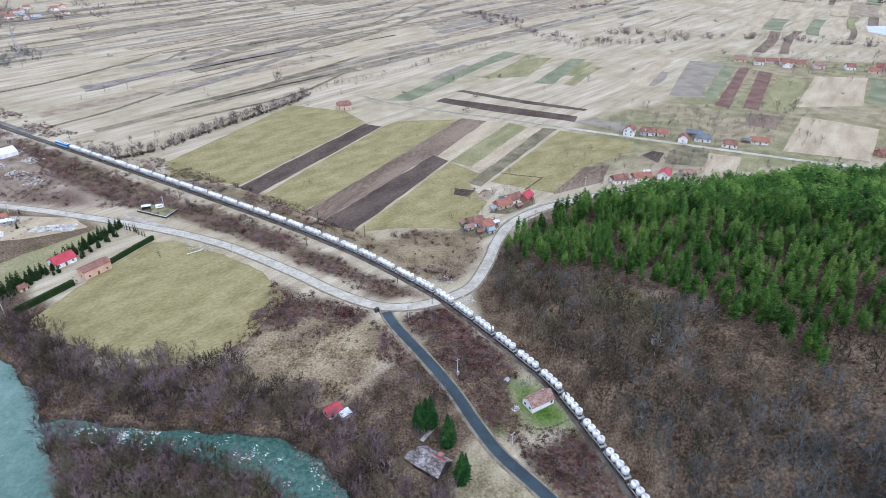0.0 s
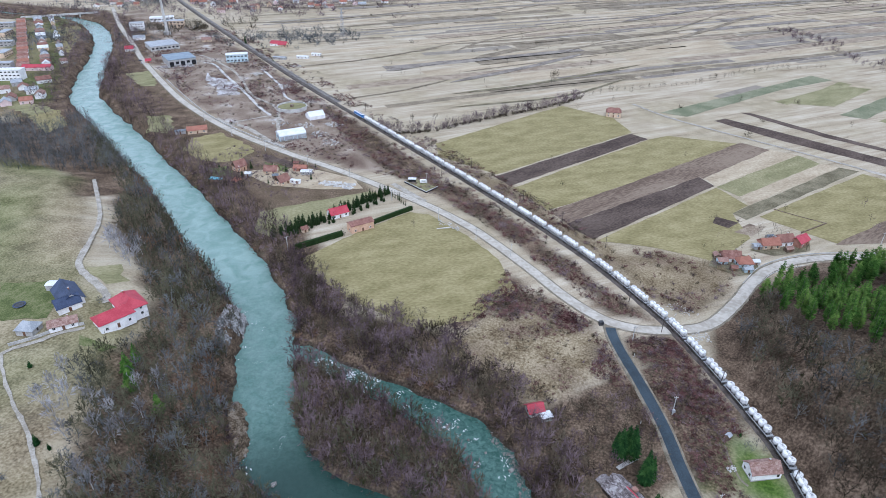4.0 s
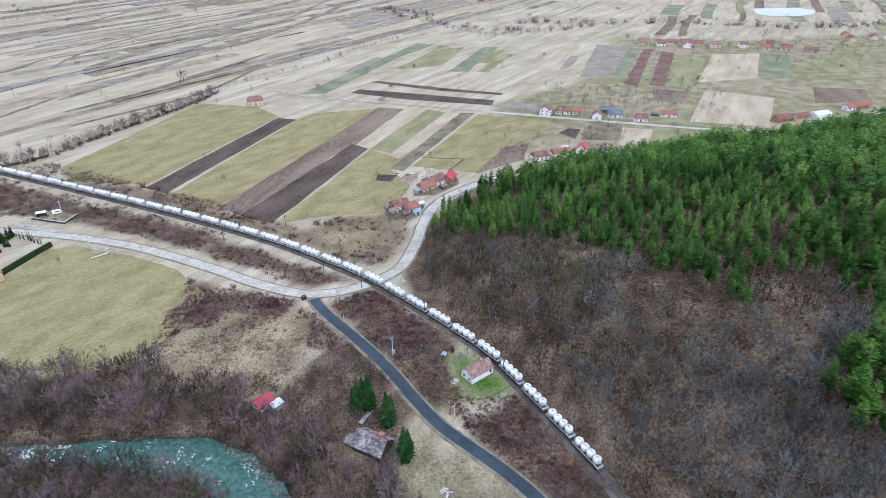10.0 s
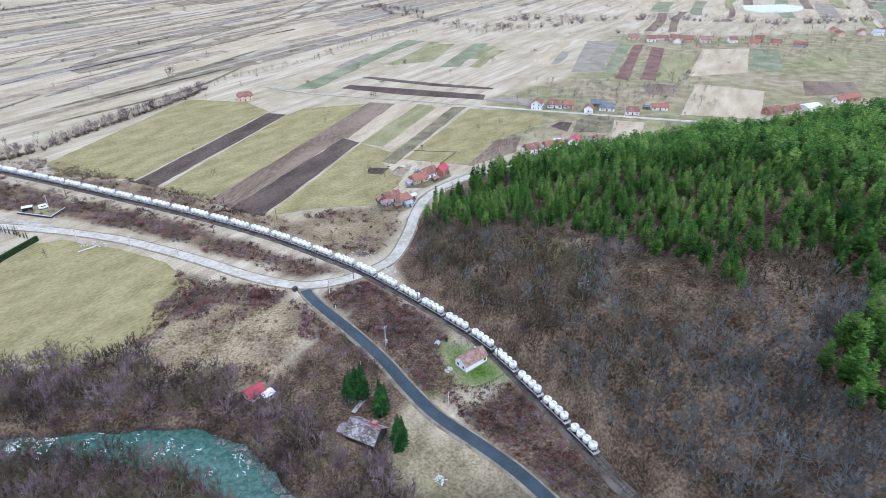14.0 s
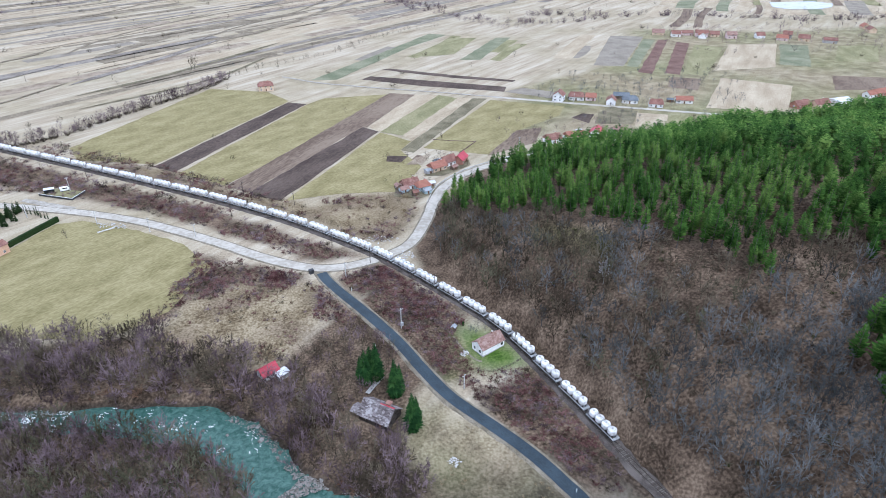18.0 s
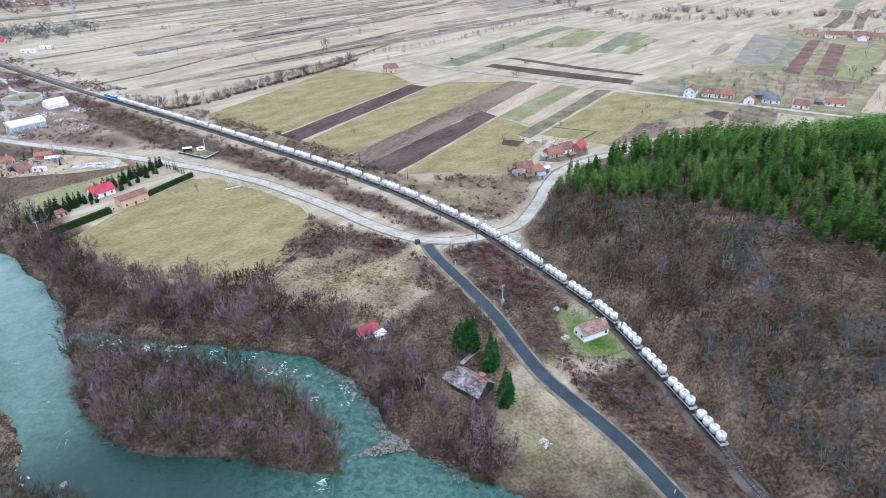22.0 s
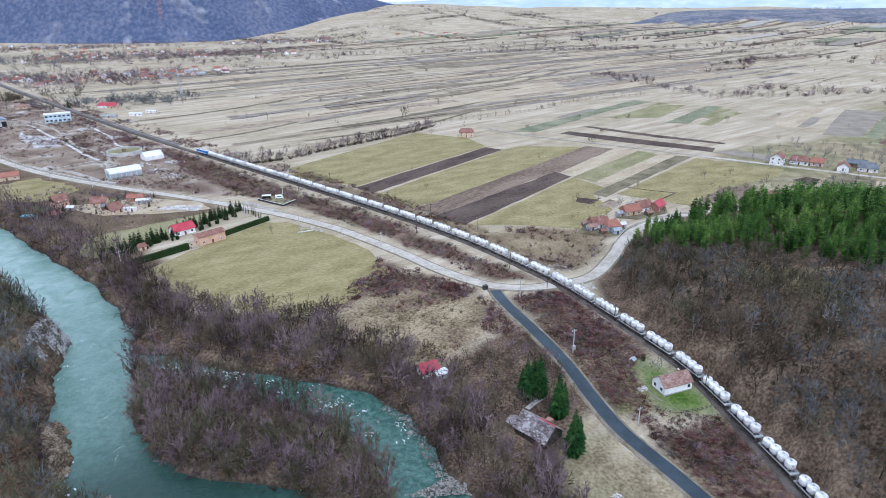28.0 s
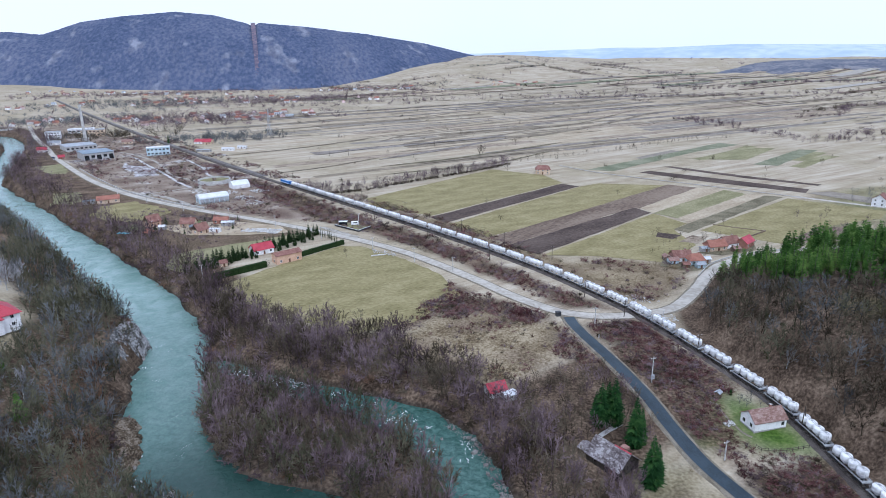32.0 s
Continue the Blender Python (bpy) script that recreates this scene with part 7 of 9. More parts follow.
ep = spots(-700, 95, 10, 520, 4.0, lambda x, y: (east_bank(x, y) & ~island(x, y)) * clear(x, y) * np.where(np.hypot(x, y) < 420, 0.92, 0.45), 42)
eh = np.random.RandomState(11).uniform(5.5, 11.5, len(ep))
pk = np.random.RandomState(12).uniform(0, 1, len(ep))
near_ = np.hypot(ep[:, 0], ep[:, 1]) < 290
for nr, tmp in ((near_, upright), (~near_, slender)):
    scatter("riverside_wood", tmp, ep[nr & (pk < .45)], eh[nr & (pk < .45)], "twig_brown", "bare trees lining the east river bank", "wood", 17)
    scatter("riverside_wood", tmp, ep[nr & (pk >= .45)], eh[nr & (pk >= .45)], "twig_purple", "bare purplish alders lining the east river bank", "wood", 18)
wp = spots(-480, 40, -60, 330, 3.95, lambda x, y: (inpoly(x + 5 * wob(x, y, .09), y + 5 * wob(x, y, .11), WEST_WOOD) & (bank_dist(x, y)[0] > 1.5) & (bank_dist(x, y)[1] > 0)) * clear(x, y) * 0.92, 43)
wh = np.random.RandomState(13).uniform(6, 12, len(wp))
pk = np.random.RandomState(14).uniform(0, 1, len(wp)) + 0.2 * wob(wp[:, 0], wp[:, 1], 0.07)
near_ = np.hypot(wp[:, 0], wp[:, 1]) < 270
for nr, tmp in ((near_, upright), (~near_, slender)):
    scatter("riverside_wood", tmp, wp[nr & (pk < .66)], wh[nr & (pk < .66)], "twig_olive", "bare olive-brown wood on the steep west bank", "wood", 19)
    scatter("riverside_wood", tmp, wp[nr & (pk >= .66) & (pk < 1.08)], wh[nr & (pk >= .66) & (pk < 1.08)], "twig_grey", "pale grey bare trees on the west bank", "wood", 20)
    scatter("riverside_wood", tmp, wp[nr & (pk >= 1.08)], wh[nr & (pk >= 1.08)], "twig_rust", "rusty-leaved oaks on the west bank", "wood", 21)
wb = spots(-330, 40, -90, 240, 4.4, lambda x, y: (inpoly(x, y, WEST_WOOD) & (bank_dist(x, y)[0] > 1.5) & (bank_dist(x, y)[1] > 0)) * clear(x, y) * 0.7, 143)
scatter("undergrowth", bushes, wb, np.random.RandomState(144).uniform(1.2, 2.8, len(wb)), "twig_brown", "low bare undergrowth of the west bank wood", "brushwood", 145)
nw = spots(-600, 210, -360, 370, 4.8, lambda x, y: inpoly(x + 5 * wob(x, y, .09), y + 5 * wob(x, y, .11), NORTH_WOOD) * (bank_dist(x, y)[0] > 1.5) * (bank_dist(x, y)[1] > 0) * 0.9, 146)
scatter("far_riverside_wood", young, nw, np.random.RandomState(147).uniform(6, 12, len(nw)), "twig_grey", "dark bare wood on the bend of the river", "wood", 148)
sc_ = spots(-276, 60, -150, 150, 9.0, lambda x, y: inpoly(x, y, WEST_MEADOW) * clear(x, y) * (0.22 + 0.4 * (x > -185)) * (seg_dist(x, y, [(-228, 96), (-204, 83), (-166, 66)])[0] > 4), 149)
scatter("scrub", bushes, sc_, np.random.RandomState(150).uniform(1.0, 2.6, len(sc_)), "twig_grey", "grey shrubs scattered over the west meadow", "scrub", 151, (0.9, 1.5))
fw = spots(-1150, 330, -440, 900, 9.0, lambda x, y: (bank_dist(x, y)[0] > 2) * (bank_dist(x, y)[0] < 34) * 0.7, 44)
scatter("far_riverside_wood", small, fw, np.random.RandomState(15).uniform(6, 12, len(fw)), "twig_purple", "bare trees lining the river towards the town", "wood", 22, (1.2, 1.7))
up = spots(-70, 105, 14, 200, 3.0, lambda x, y: inpoly(x, y, HUT_WOOD) * clear(x, y) * (bank_dist(x, y)[0] > 1) * 0.8, 45)
uh = np.random.RandomState(16).uniform(2.5, 6.5, len(up))
pk = np.random.RandomState(17).uniform(0, 1, len(up))
scatter("thicket", upright, up[pk < .6], uh[pk < .6], "twig_brown", "bare thicket round the old barn", "thicket", 23)
scatter("thicket", upright, up[pk >= .6], uh[pk >= .6], "twig_purple", "bare reddish thicket round the old barn", "thicket", 24)


MEADOW_EDGE = [(-196, 222), (-168, 212), (-140, 204), (-106, 199), (-88, 202), (-66, 178), (-60, 168), (-115, 170), (-150, 186), (-185, 208)]
mp_ = spots(-200, 165, -55, 226, 3.1, lambda x, y: inpoly(x + 3 * wob(x, y, .2), y + 2.5 * wob(x, y, .22), MEADOW_EDGE) * (bank_dist(x, y)[0] > 1) * 0.85, 47)
mh = np.random.RandomState(48).uniform(5.0, 10.5, len(mp_))
pk = np.random.RandomState(49).uniform(0, 1, len(mp_))
scatter("thicket", upright, mp_[pk < .5], mh[pk < .5], "twig_purple", "bare purplish trees below the hay meadow", "thicket", 28)
scatter("thicket", upright, mp_[pk >= .5], mh[pk >= .5], "twig_brown", "bare brown trees below the hay meadow", "thicket", 29)


# scrub by the line and the roads
def scrub_zone(x, y):
    k = np.zeros(np.shape(x))
    xx, yy = x + 3 * wob(x, y, .2), y + 3 * wob(x, y, .23)
    for poly, c in ((SCRUB_RAIL, .85),):
        k = np.maximum(k, inpoly(xx, yy, poly) * c)
    d = seg_dist(x, y, RAIL)[0]
    k = np.maximum(k, ((d > 5) & (d < 24) & (x < -60) & (x > -700)) * (0.12 + 0.75 * (wob(x, y, 0.06, 7) > -0.1)))
    k = np.maximum(k, inpoly(xx, yy, CLEARING) * (0.16 + 0.75 * (wob(x, y, 0.16, 9) + 0.5 * wob(x, y, 0.41, 3) > 0.22)))
    k = np.maximum(k, inpoly(xx, yy, NORTH_DRY) * (0.16 + 0.5 * (wob(x, y, 0.11, 6) + 0.4 * wob(x, y, 0.31, 2) > 0.12)))
    k = np.maximum(k, inpoly(xx, yy, INDUSTRY) * (0.10 + 0.4 * (wob(x, y, 0.05, 3) > 0.22)))
    return k * clear(x, y) * (0.75 + 0.5 * wob(x, y, 0.13, 4))


sp = spots(-700, 100, 80, 720, 2.3, scrub_zone, 46)
sh = np.random.RandomState(18).uniform(0.9, 2.6, len(sp)) * np.where(inpoly(sp[:, 0], sp[:, 1], CLEARING), 0.72, 1)
pk = np.random.RandomState(19).uniform(0, 1, len(sp)) + 0.3 * wob(sp[:, 0], sp[:, 1], 0.1, 2)
low_bush = [bush(200 + i, 11, 4) for i in range(4)]
near_ = np.hypot(sp[:, 0], sp[:, 1]) < 300
for nr, tmp, sq in ((near_, bushes, (0.85, 1.3)), (~near_, low_bush, (1.1, 1.8))):
    for c0, c1, m_, lab in ((-9, .45, "twig_red", "reddish bare bramble scrub between road and railway"), (.45, .75, "twig_purple", "purplish bare scrub between road and railway"),
                            (.75, 1.05, "twig_brown", "brown bare scrub between road and railway"), (1.05, 9, "dry_grass", "straw-coloured dead weeds between road and railway")):
        ok = nr & (pk >= c0) & (pk < c1)
        scatter("scrub", tmp, sp[ok], sh[ok], m_, lab, "scrub", 25, sq)


def bramble_zone(x, y):
    xx, yy = x + 3 * wob(x, y, .2), y + 3 * wob(x, y, .23)
    k = np.zeros(np.shape(x))
    for poly in (SCRUB_GAP, SCRUB_EAST, SCRUB_SOUTH, SCRUB_PATCH, SCRUB_LANE):
        k = np.maximum(k, inpoly(xx, yy, poly))
    return k * clear(x, y) * ~inpoly(x, y, YARD) * ~inpoly(x, y, YARD_LOW) * (0.9 + 0.2 * wob(x, y, 0.2, 4))


bz = spots(-110, 100, 80, 270, 1.55, bramble_zone, 246)
bh = np.random.RandomState(247).uniform(0.7, 2.1, len(bz)) * (1 + 0.3 * wob(bz[:, 0], bz[:, 1], 0.15, 1))
pk = np.random.RandomState(248).uniform(0, 1, len(bz)) + 0.25 * wob(bz[:, 0], bz[:, 1], 0.12, 2)
for c0, c1, m_, lab in ((-9, .55, "twig_red", "dense reddish bramble scrub along the lane"), (.55, .85, "twig_purple", "mauve bare scrub along the lane"), (.85, 9, "twig_brown", "brown bare scrub along the lane")):
    ok = (pk >= c0) & (pk < c1)
    scatter("scrub", bushes, bz[ok], bh[ok], m_, lab, "scrub", 249, (1.0, 1.5))
# shrubs hanging over the water's edge
be = spots(-420, 90, 5, 320, 2.5, lambda x, y: ((bank_dist(x, y)[0] > -0.6) & (bank_dist(x, y)[0] < 4.5)) * (np.hypot(x + 26, y - 126) > 9) * (np.hypot(x + 170, y - 152) > 17) * 0.85, 346)
bh = np.random.RandomState(347).uniform(1.3, 3.2, len(be))
pk = np.random.RandomState(348).uniform(0, 1, len(be))
scatter("bank_scrub", bushes, be[pk < .5], bh[pk < .5], "twig_purple", "bare purplish willow shrubs leaning over the water", "scrub", 349, (0.9, 1.5))
scatter("bank_scrub", bushes, be[(pk >= .5) & (pk < .93)], bh[(pk >= .5) & (pk < .93)], "twig_brown", "bare brown shrubs leaning over the water", "scrub", 350, (0.9, 1.5))
scatter("bank_scrub", bushes, be[pk >= .93], bh[pk >= .93], "twig_rust", "rusty dead weeds at the water's edge", "scrub", 351, (0.9, 1.5))
# gardens of the cottages and far banks
cg = spots(-335, 284, -236, 344, 4.2, lambda x, y: (seg_dist(x, y, MAIN_ROAD)[0] > 7) * (bank_dist(x, y)[0] > 1) * (0.62 + 0.35 * wob(x, y, 0.13)), 352)
scatter("garden_shrubs", bushes, cg, np.random.RandomState(353).uniform(0.8, 2.4, len(cg)), "twig_purple", "bare shrubs in the gardens of the cottages", "shrub", 354)
cv = [(-266, 309), (-270, 320), (-283, 322), (-296, 314), (-310, 302), (-246, 316), (-268, 298), (-292, 300), (-318, 306), (-256, 335), (-276, 335)]
things("garden_conifer", [conifer(220, 16, 9, 0.26, 0.01, False)], cv, [4.5, 6, 5, 6.5, 4, 5, 4, 5.5, 4, 4.5, 5], ("bark_grey", "thuja"), ["dark evergreen in a cottage garden by the river"], "conifer", "evergreens of the cottage gardens", 355)


def line_pts(pts, step, jit, seed):
    ln, _ = smooth_line(pts, step)
    r = np.random.RandomState(seed)
    return ln + r.uniform(-jit, jit, ln.shape)


# hedgerows of the plain
belt = [bush(210 + i, 11, 4) for i in range(4)]
for pts, step, jit, lo, hi, m_, lab in (
        ([(-262, 432), (-241, 424), (-218, 440), (-196, 474), (-171, 514), (-143, 558), (-130, 590)], 1.3, 3.4, 4, 10, "twig_purple", "long hedgerow of bare trees along a ditch"),
        ([(-130, 590), (-110, 620), (-88, 642), (-60, 668), (-28, 702), (10, 760), (43, 799), (92, 823)], 3.5, 4.0, 2, 6.5, "twig_brown", "gappy hedgerow of bare bushes across the plain"),
        ([(-205, 382), (-182, 392), (-165, 384), (-150, 380)], 2.5, 3.0, 2, 4, "twig_brown", "bare bushes at the field corner"),
        ([(-128, 362), (-112, 356), (-98, 346), (-90, 336)], 2.2, 2.0, 1.5, 3.5, "twig_brown", "bare bushes at the end of the ploughed strip"),
        ([(-290, 450), (-250, 430), (-205, 398), (-170, 376), (-150, 358)], 2.5, 5.0, 2, 5, "twig_purple", "bare thicket beside the embankment"),
        ([(39, 1064), (90, 960), (130, 890), (190, 850), (244, 828), (320, 850)], 6.0, 9.0, 4, 9, "twig_purple", "belt of bare trees across the far fields"),
        ([(230, 900), (330, 870), (440, 860), (560, 800), (700, 790)], 6.0, 12.0, 5, 11, "twig_purple", "belt of bare trees beyond the hamlet"),
        ([(237, 1185), (405, 1381), (600, 1300)], 9.0, 12.0, 5, 10, "twig_brown", "far belt of bare trees"),
        ([(-500, 1450), (-250, 1500), (0, 1560), (400, 1700)], 12.0, 14.0, 6, 12, "twig_purple", "far belt of bare trees at the slope foot"),
        ([(-5, 1926), (52, 1854), (115, 1851), (244, 1972), (301, 2096), (514, 2144), (654, 2225)], 8.0, 14.0, 6, 13, "twig_purple", "belt of bare trees in the far dip"),
        ([(56, 1055), (89, 1012), (114, 973)], 4.0, 8.0, 4, 9, "twig_purple", "clump of bare trees on the plain"),
        ([(208, 1099), (286, 1161), (338, 1321), (408, 1363)], 6.0, 10.0, 4, 10, "twig_purple", "far belt of bare trees along a ditch"),
        ([(128, 867), (171, 802), (206, 821), (242, 815)], 3.0, 6.0, 4, 9, "twig_purple", "belt of bare trees beyond the crops"),
        ([(-909, 1351), (-812, 1410), (-664, 1370), (-489, 1431)], 8.0, 14.0, 5, 11, "twig_purple", "belt of bare trees below the mountain"),
        ([(500, 1250), (700, 1180), (950, 1150), (1300, 1250)], 12.0, 20.0, 6, 12, "twig_purple", "far belt of bare trees on the rising fields"),
        ([(-200, 2100), (200, 2150), (700, 2050), (1300, 2000)], 18.0, 30.0, 7, 14, "twig_purple", "far wood edge on the rising fields"),
        ([(300, 1750), (700, 1650), (1200, 1600)], 16.0, 24.0, 7, 13, "twig_brown", "far wood edge beyond the hamlet"),
        ([(-900, 1180), (-700, 1250), (-500, 1330)], 12.0, 14.0, 6, 12, "twig_purple", "far belt of bare trees near the village")):
    q = line_pts(pts, step, jit, int(step * 10) + len(pts))
    scatter("hedgerow", trees[:3] + slender if step < 2 else young if step < 4 else small + belt, q, np.random.RandomState(len(q)).uniform(lo, hi, len(q)), m_, lab, "hedgerow", len(q), (0.8, 1.3))
hq = line_pts([(-262, 432), (-241, 424), (-218, 440), (-196, 474), (-171, 514), (-143, 558), (-130, 590)], 0.8, 3.2, 160)
scatter("hedgerow", bushes, hq, np.random.RandomState(161).uniform(1.0, 3.2, len(hq)), "twig_brown", "dense bare undergrowth of the hedgerow", "hedgerow", 162)
for x0, x1, y0, y1, st, h0, h1, m_, lab in ((-600, -490, 672, 785, 7.0, 3, 4.5, "twig_grey", "grey orchard trees behind the houses at the railway"), (-1010, -700, 790, 1080, 15.0, 4, 9, "twig_purple", "bare garden trees among the far houses"),
                                            (-1040, -660, 420, 670, 11.0, 3, 6, "twig_grey", "bare garden trees of the riverside quarter"), (-330, -240, 286, 340, 6.5, 2.5, 5.5, "twig_purple", "bare garden trees round the cottages"),
                                            (140, 300, 452, 530, 9.0, 3, 7, "twig_grey", "bare garden trees round the village houses"), (95, 180, 376, 425, 8.0, 3, 6, "twig_purple", "bare garden trees behind the roadside houses"),
                                            (330, 760, 610, 760, 16.0, 4, 9, "twig_purple", "bare trees round the east hamlet"), (8, 62, 308, 372, 6.0, 2, 4.5, "twig_brown", "bare garden trees round the farmsteads"), (-1250, -700, 1250, 1560, 20.0, 4, 9, "twig_purple", "bare trees among the houses at the mountain foot"), (-1050, -700, 1780, 1960, 22.0, 5, 10, "twig_purple", "bare trees on the far slope")):
    tq = spots(x0, y0, x1, y1, st, lambda x, y: (seg_dist(x, y, RAIL)[0] > 12) * (seg_dist(x, y, MAIN_ROAD)[0] > 8) * (bank_dist(x, y)[0] > 2) * 0.6 * np.where((x0 < -1030) & (x1 == -660), np.abs((y - 634) + 0.673 * (x + 1012) - 25) < 38, 1), int(st * 10))
    scatter("garden_trees", small, tq, np.random.RandomState(int(st * 7)).uniform(h0, h1, len(tq)), m_, lab, "garden trees", int(st * 5), (1.0, 1.6))
dots = spots(-900, 480, 1000, 1900, 48, lambda x, y: (seg_dist(x, y, RAIL)[0] > 30) * (~inpoly(x, y, HILL)) * (y > 520 + 0.1 * np.abs(x)) * 0.55, 51)
scatter("field_bushes", [bush(190, 9, 4), bush(191, 9, 4)] + small, dots, np.random.RandomState(52).uniform(1.6, 5.5, len(dots)), "twig_brown", "single bare bushes and trees dotted over the plain", "bush", 53, (0.9, 1.5))

far_dots = spots(-1400, 1350, 2200, 3600, 42, lambda x, y: 0.06 + 0.75 * (wob(x, y, 0.011, 2) > 0.55) + 0.5 * (np.abs(wob(x, y, 0.004, 5)) < 0.05), 251)
scatter("far_trees", [bush(230, 6, 3), bush(231, 6, 3)], far_dots, np.random.RandomState(252).uniform(5, 12, len(far_dots)), "twig_purple", "far-off bare trees and copses on the rising fields", "trees", 253, (1.0, 2.2))

# gardens and copses of the town
town_tree = [bush(260 + i, 7, 3) for i in range(3)]
for cx_, cy_, sx_, sy_, n_, m_ in ((-790, 930, 230, 110, 420, "twig_purple"), (-1000, 880, 130, 90, 260, "twig_grey"), (-930, 1400, 330, 150, 420, "twig_purple"), (-1200, 1250, 260, 200, 420, "twig_grey"),
                                   (-1500, 1550, 420, 120, 420, "twig_purple"), (-860, 1880, 240, 110, 260, "twig_purple"), (-860, 560, 170, 70, 200, "twig_grey"), (-760, 690, 110, 60, 150, "twig_brown"), (-560, 700, 90, 50, 120, "twig_grey")):
    r_ = np.random.RandomState(int(abs(cx_) + n_))
    u_, v_ = r_.normal(0, 0.55, n_) * sx_, r_.normal(0, 0.55, n_) * sy_
    q_ = np.stack([cx_ + u_ * 0.82 - v_ * 0.57, cy_ + u_ * 0.57 + v_ * 0.82], -1)
    q_ = q_[(seg_dist(q_[:, 0], q_[:, 1], RAIL)[0] > 14) & (seg_dist(q_[:, 0], q_[:, 1], MAIN_ROAD)[0] > 8) & (bank_dist(q_[:, 0], q_[:, 1])[0] > 4)]
    scatter("town_trees", town_tree, q_, r_.uniform(5, 12, len(q_)), m_, "bare garden trees between the houses of the town", "trees", n_, (0.8, 1.4))

# belts of trees on the slope below the mountain's end
for k in range(26):
    r_ = random.Random(500 + k)
    b_, d_ = r_.uniform(-27, 4), r_.uniform(1900, 2900)
    x, y = d_ * math.sin(radians(b_)), d_ * math.cos(radians(b_))
    g = radians(r_.choice((55, 140, 150)) + r_.uniform(-8, 8))
    ln_ = r_.uniform(120, 320)
    q_ = line_pts([(x, y), (x + math.cos(g) * ln_ / 2 + r_.uniform(-15, 15), y + math.sin(g) * ln_ / 2), (x + math.cos(g) * ln_, y + math.sin(g) * ln_)], 9.0, 7.0, 600 + k)
    scatter("hedgerow", town_tree, q_, np.random.RandomState(k).uniform(5, 12, len(q_)), ("twig_purple", "twig_brown", "twig_grey")[k % 3], "belt of bare trees on the far slope", "hedgerow", 700 + k, (1.0, 1.8))

# trees that stand apart
lone = [(-118, 205, 7), (-104, 203, 8), (-150, 283, 5), (-108, 420, 4), (-88, 378, 4), (8, 366, 5), (46, 398, 5), (-20, 470, 4), (110, 440, 6), (268, 408, 9), (280, 412, 8), (230, 412, 6),
        (300, 545, 9), (312, 540, 8), (290, 552, 6), (-240, 455, 7), (-226, 470, 6), (10, 640, 6), (60, 655, 5), (150, 640, 7), (-60, 720, 6), (-150, 720, 8), (-240, 800, 7), (-170, 630, 12), (-168, 634, 13)]
things("bare_tree", trees, [p[:2] for p in lone], [p[2] for p in lone], ("bark_grey", "twig_brown"), ["leafless tree standing alone in the grass"], "tree", "lone trees of the fields", 61)
orch = [(r_[0], r_[1]) for r_ in spots(178, 488, 330, 560, 11, lambda x, y: np.full(x.shape, 0.55), 62)] + [(r_[0], r_[1]) for r_ in spots(150, 398, 260, 440, 12, lambda x, y: np.full(x.shape, 0.4) * (seg_dist(x, y, MAIN_ROAD)[0] > 8), 63)]
things("fruit_tree", trees, orch, [4.2] * len(orch), ("bark_grey", "twig_grey"), ["small leafless fruit tree behind the houses"], "fruit tree", "orchard trees", 64)
bir = [(-164, 85, 10), (-158, 86, 11), (-159, 92, 11), (-162, 100, 10), (-170, 114, 10), (-172, 108, 11), (-152, 70, 10), (-146, 69, 9), (-166, 92, 10), (-262, 172, 12), (-258, 175, 11), (-255, 170, 13), (-250, 173, 11), (-247, 168, 12), (-266, 178, 12), (-243, 172, 10), (-186, 84, 11), (-181, 88, 12), (-178, 82, 11), (-190, 90, 10), (-174, 92, 11), (-168, 78, 10), (-195, 98, 10), (-250, 180, 11), (-240, 165, 11)]
birch_kinds = [bare_tree(400 + i, 8, 5, 7, 0.19, 0.2, 0.0095, 0.13) for i in range(3)]
things("birch", birch_kinds, [p[:2] for p in bir], [p[2] for p in bir], ("concrete", "twig_pale"), ["pale leafless birch with a whitish trunk"], "birch", "birches of the west bank", 65)
things("dead_tree", birch_kinds[:1], [(78.5, 179.3)], [9.5], ("concrete", "twig_pale"), ["pale dead tree with spreading bleached limbs on the hillside"], "tree", "", 166)
things("evergreen_bush", wide_firs_small, [(-169, 72.5), (-211, 95.5)], [3.0, 3.4], ("bark_grey", "needles_dark"), ["dark evergreen bush on the west meadow"], "bush", "", 172)
sprs = [(-8, 164, 15), (-6.2, 167.5, 13.5), (-4.3, 166, 16), (1.8, 157, 16.5), (3.4, 159, 12), (6.4, 142, 16), (7.8, 144.8, 11.5), (-587, 649, 13), (-9.5, 167, 10)]
things("spruce", spruces, [p[:2] for p in sprs], [p[2] for p in sprs], ("bark_grey", "needles_dark"), ["dark green spruce beside the old barn"] * 7 + ["tall dark spruce beside the railway"] + ["dark green spruce beside the old barn"], "spruce", "", 66)
wide_firs = [conifer(120 + i, 16, 10, 0.31, 0.01, False) for i in range(3)]
cons = line_pts([(-218, 238), (-212, 250), (-203, 268), (-196, 290), (-188, 318)], 1.8, 1.6, 67)
things("garden_conifer", wide_firs, cons, np.random.RandomState(68).uniform(5.0, 9.5, len(cons)), ("bark_grey", "thuja"), ["dark garden conifer in the row behind the red-roofed house"], "conifer", "conifers of the garden row", 69)
col = line_pts([(-190, 322), (-184, 316), (-176, 312), (-168, 306)], 2.6, 0.6, 70)
slim = [conifer(80 + i, 18, 8, 0.11, 0.02, False) for i in range(2)]
things("column_thuja", slim, col, np.random.RandomState(71).uniform(4, 6.5, len(col)), ("bark_grey", "thuja"), ["slim dark thuja at the garden gate"], "thuja", "thujas at the gate", 72)
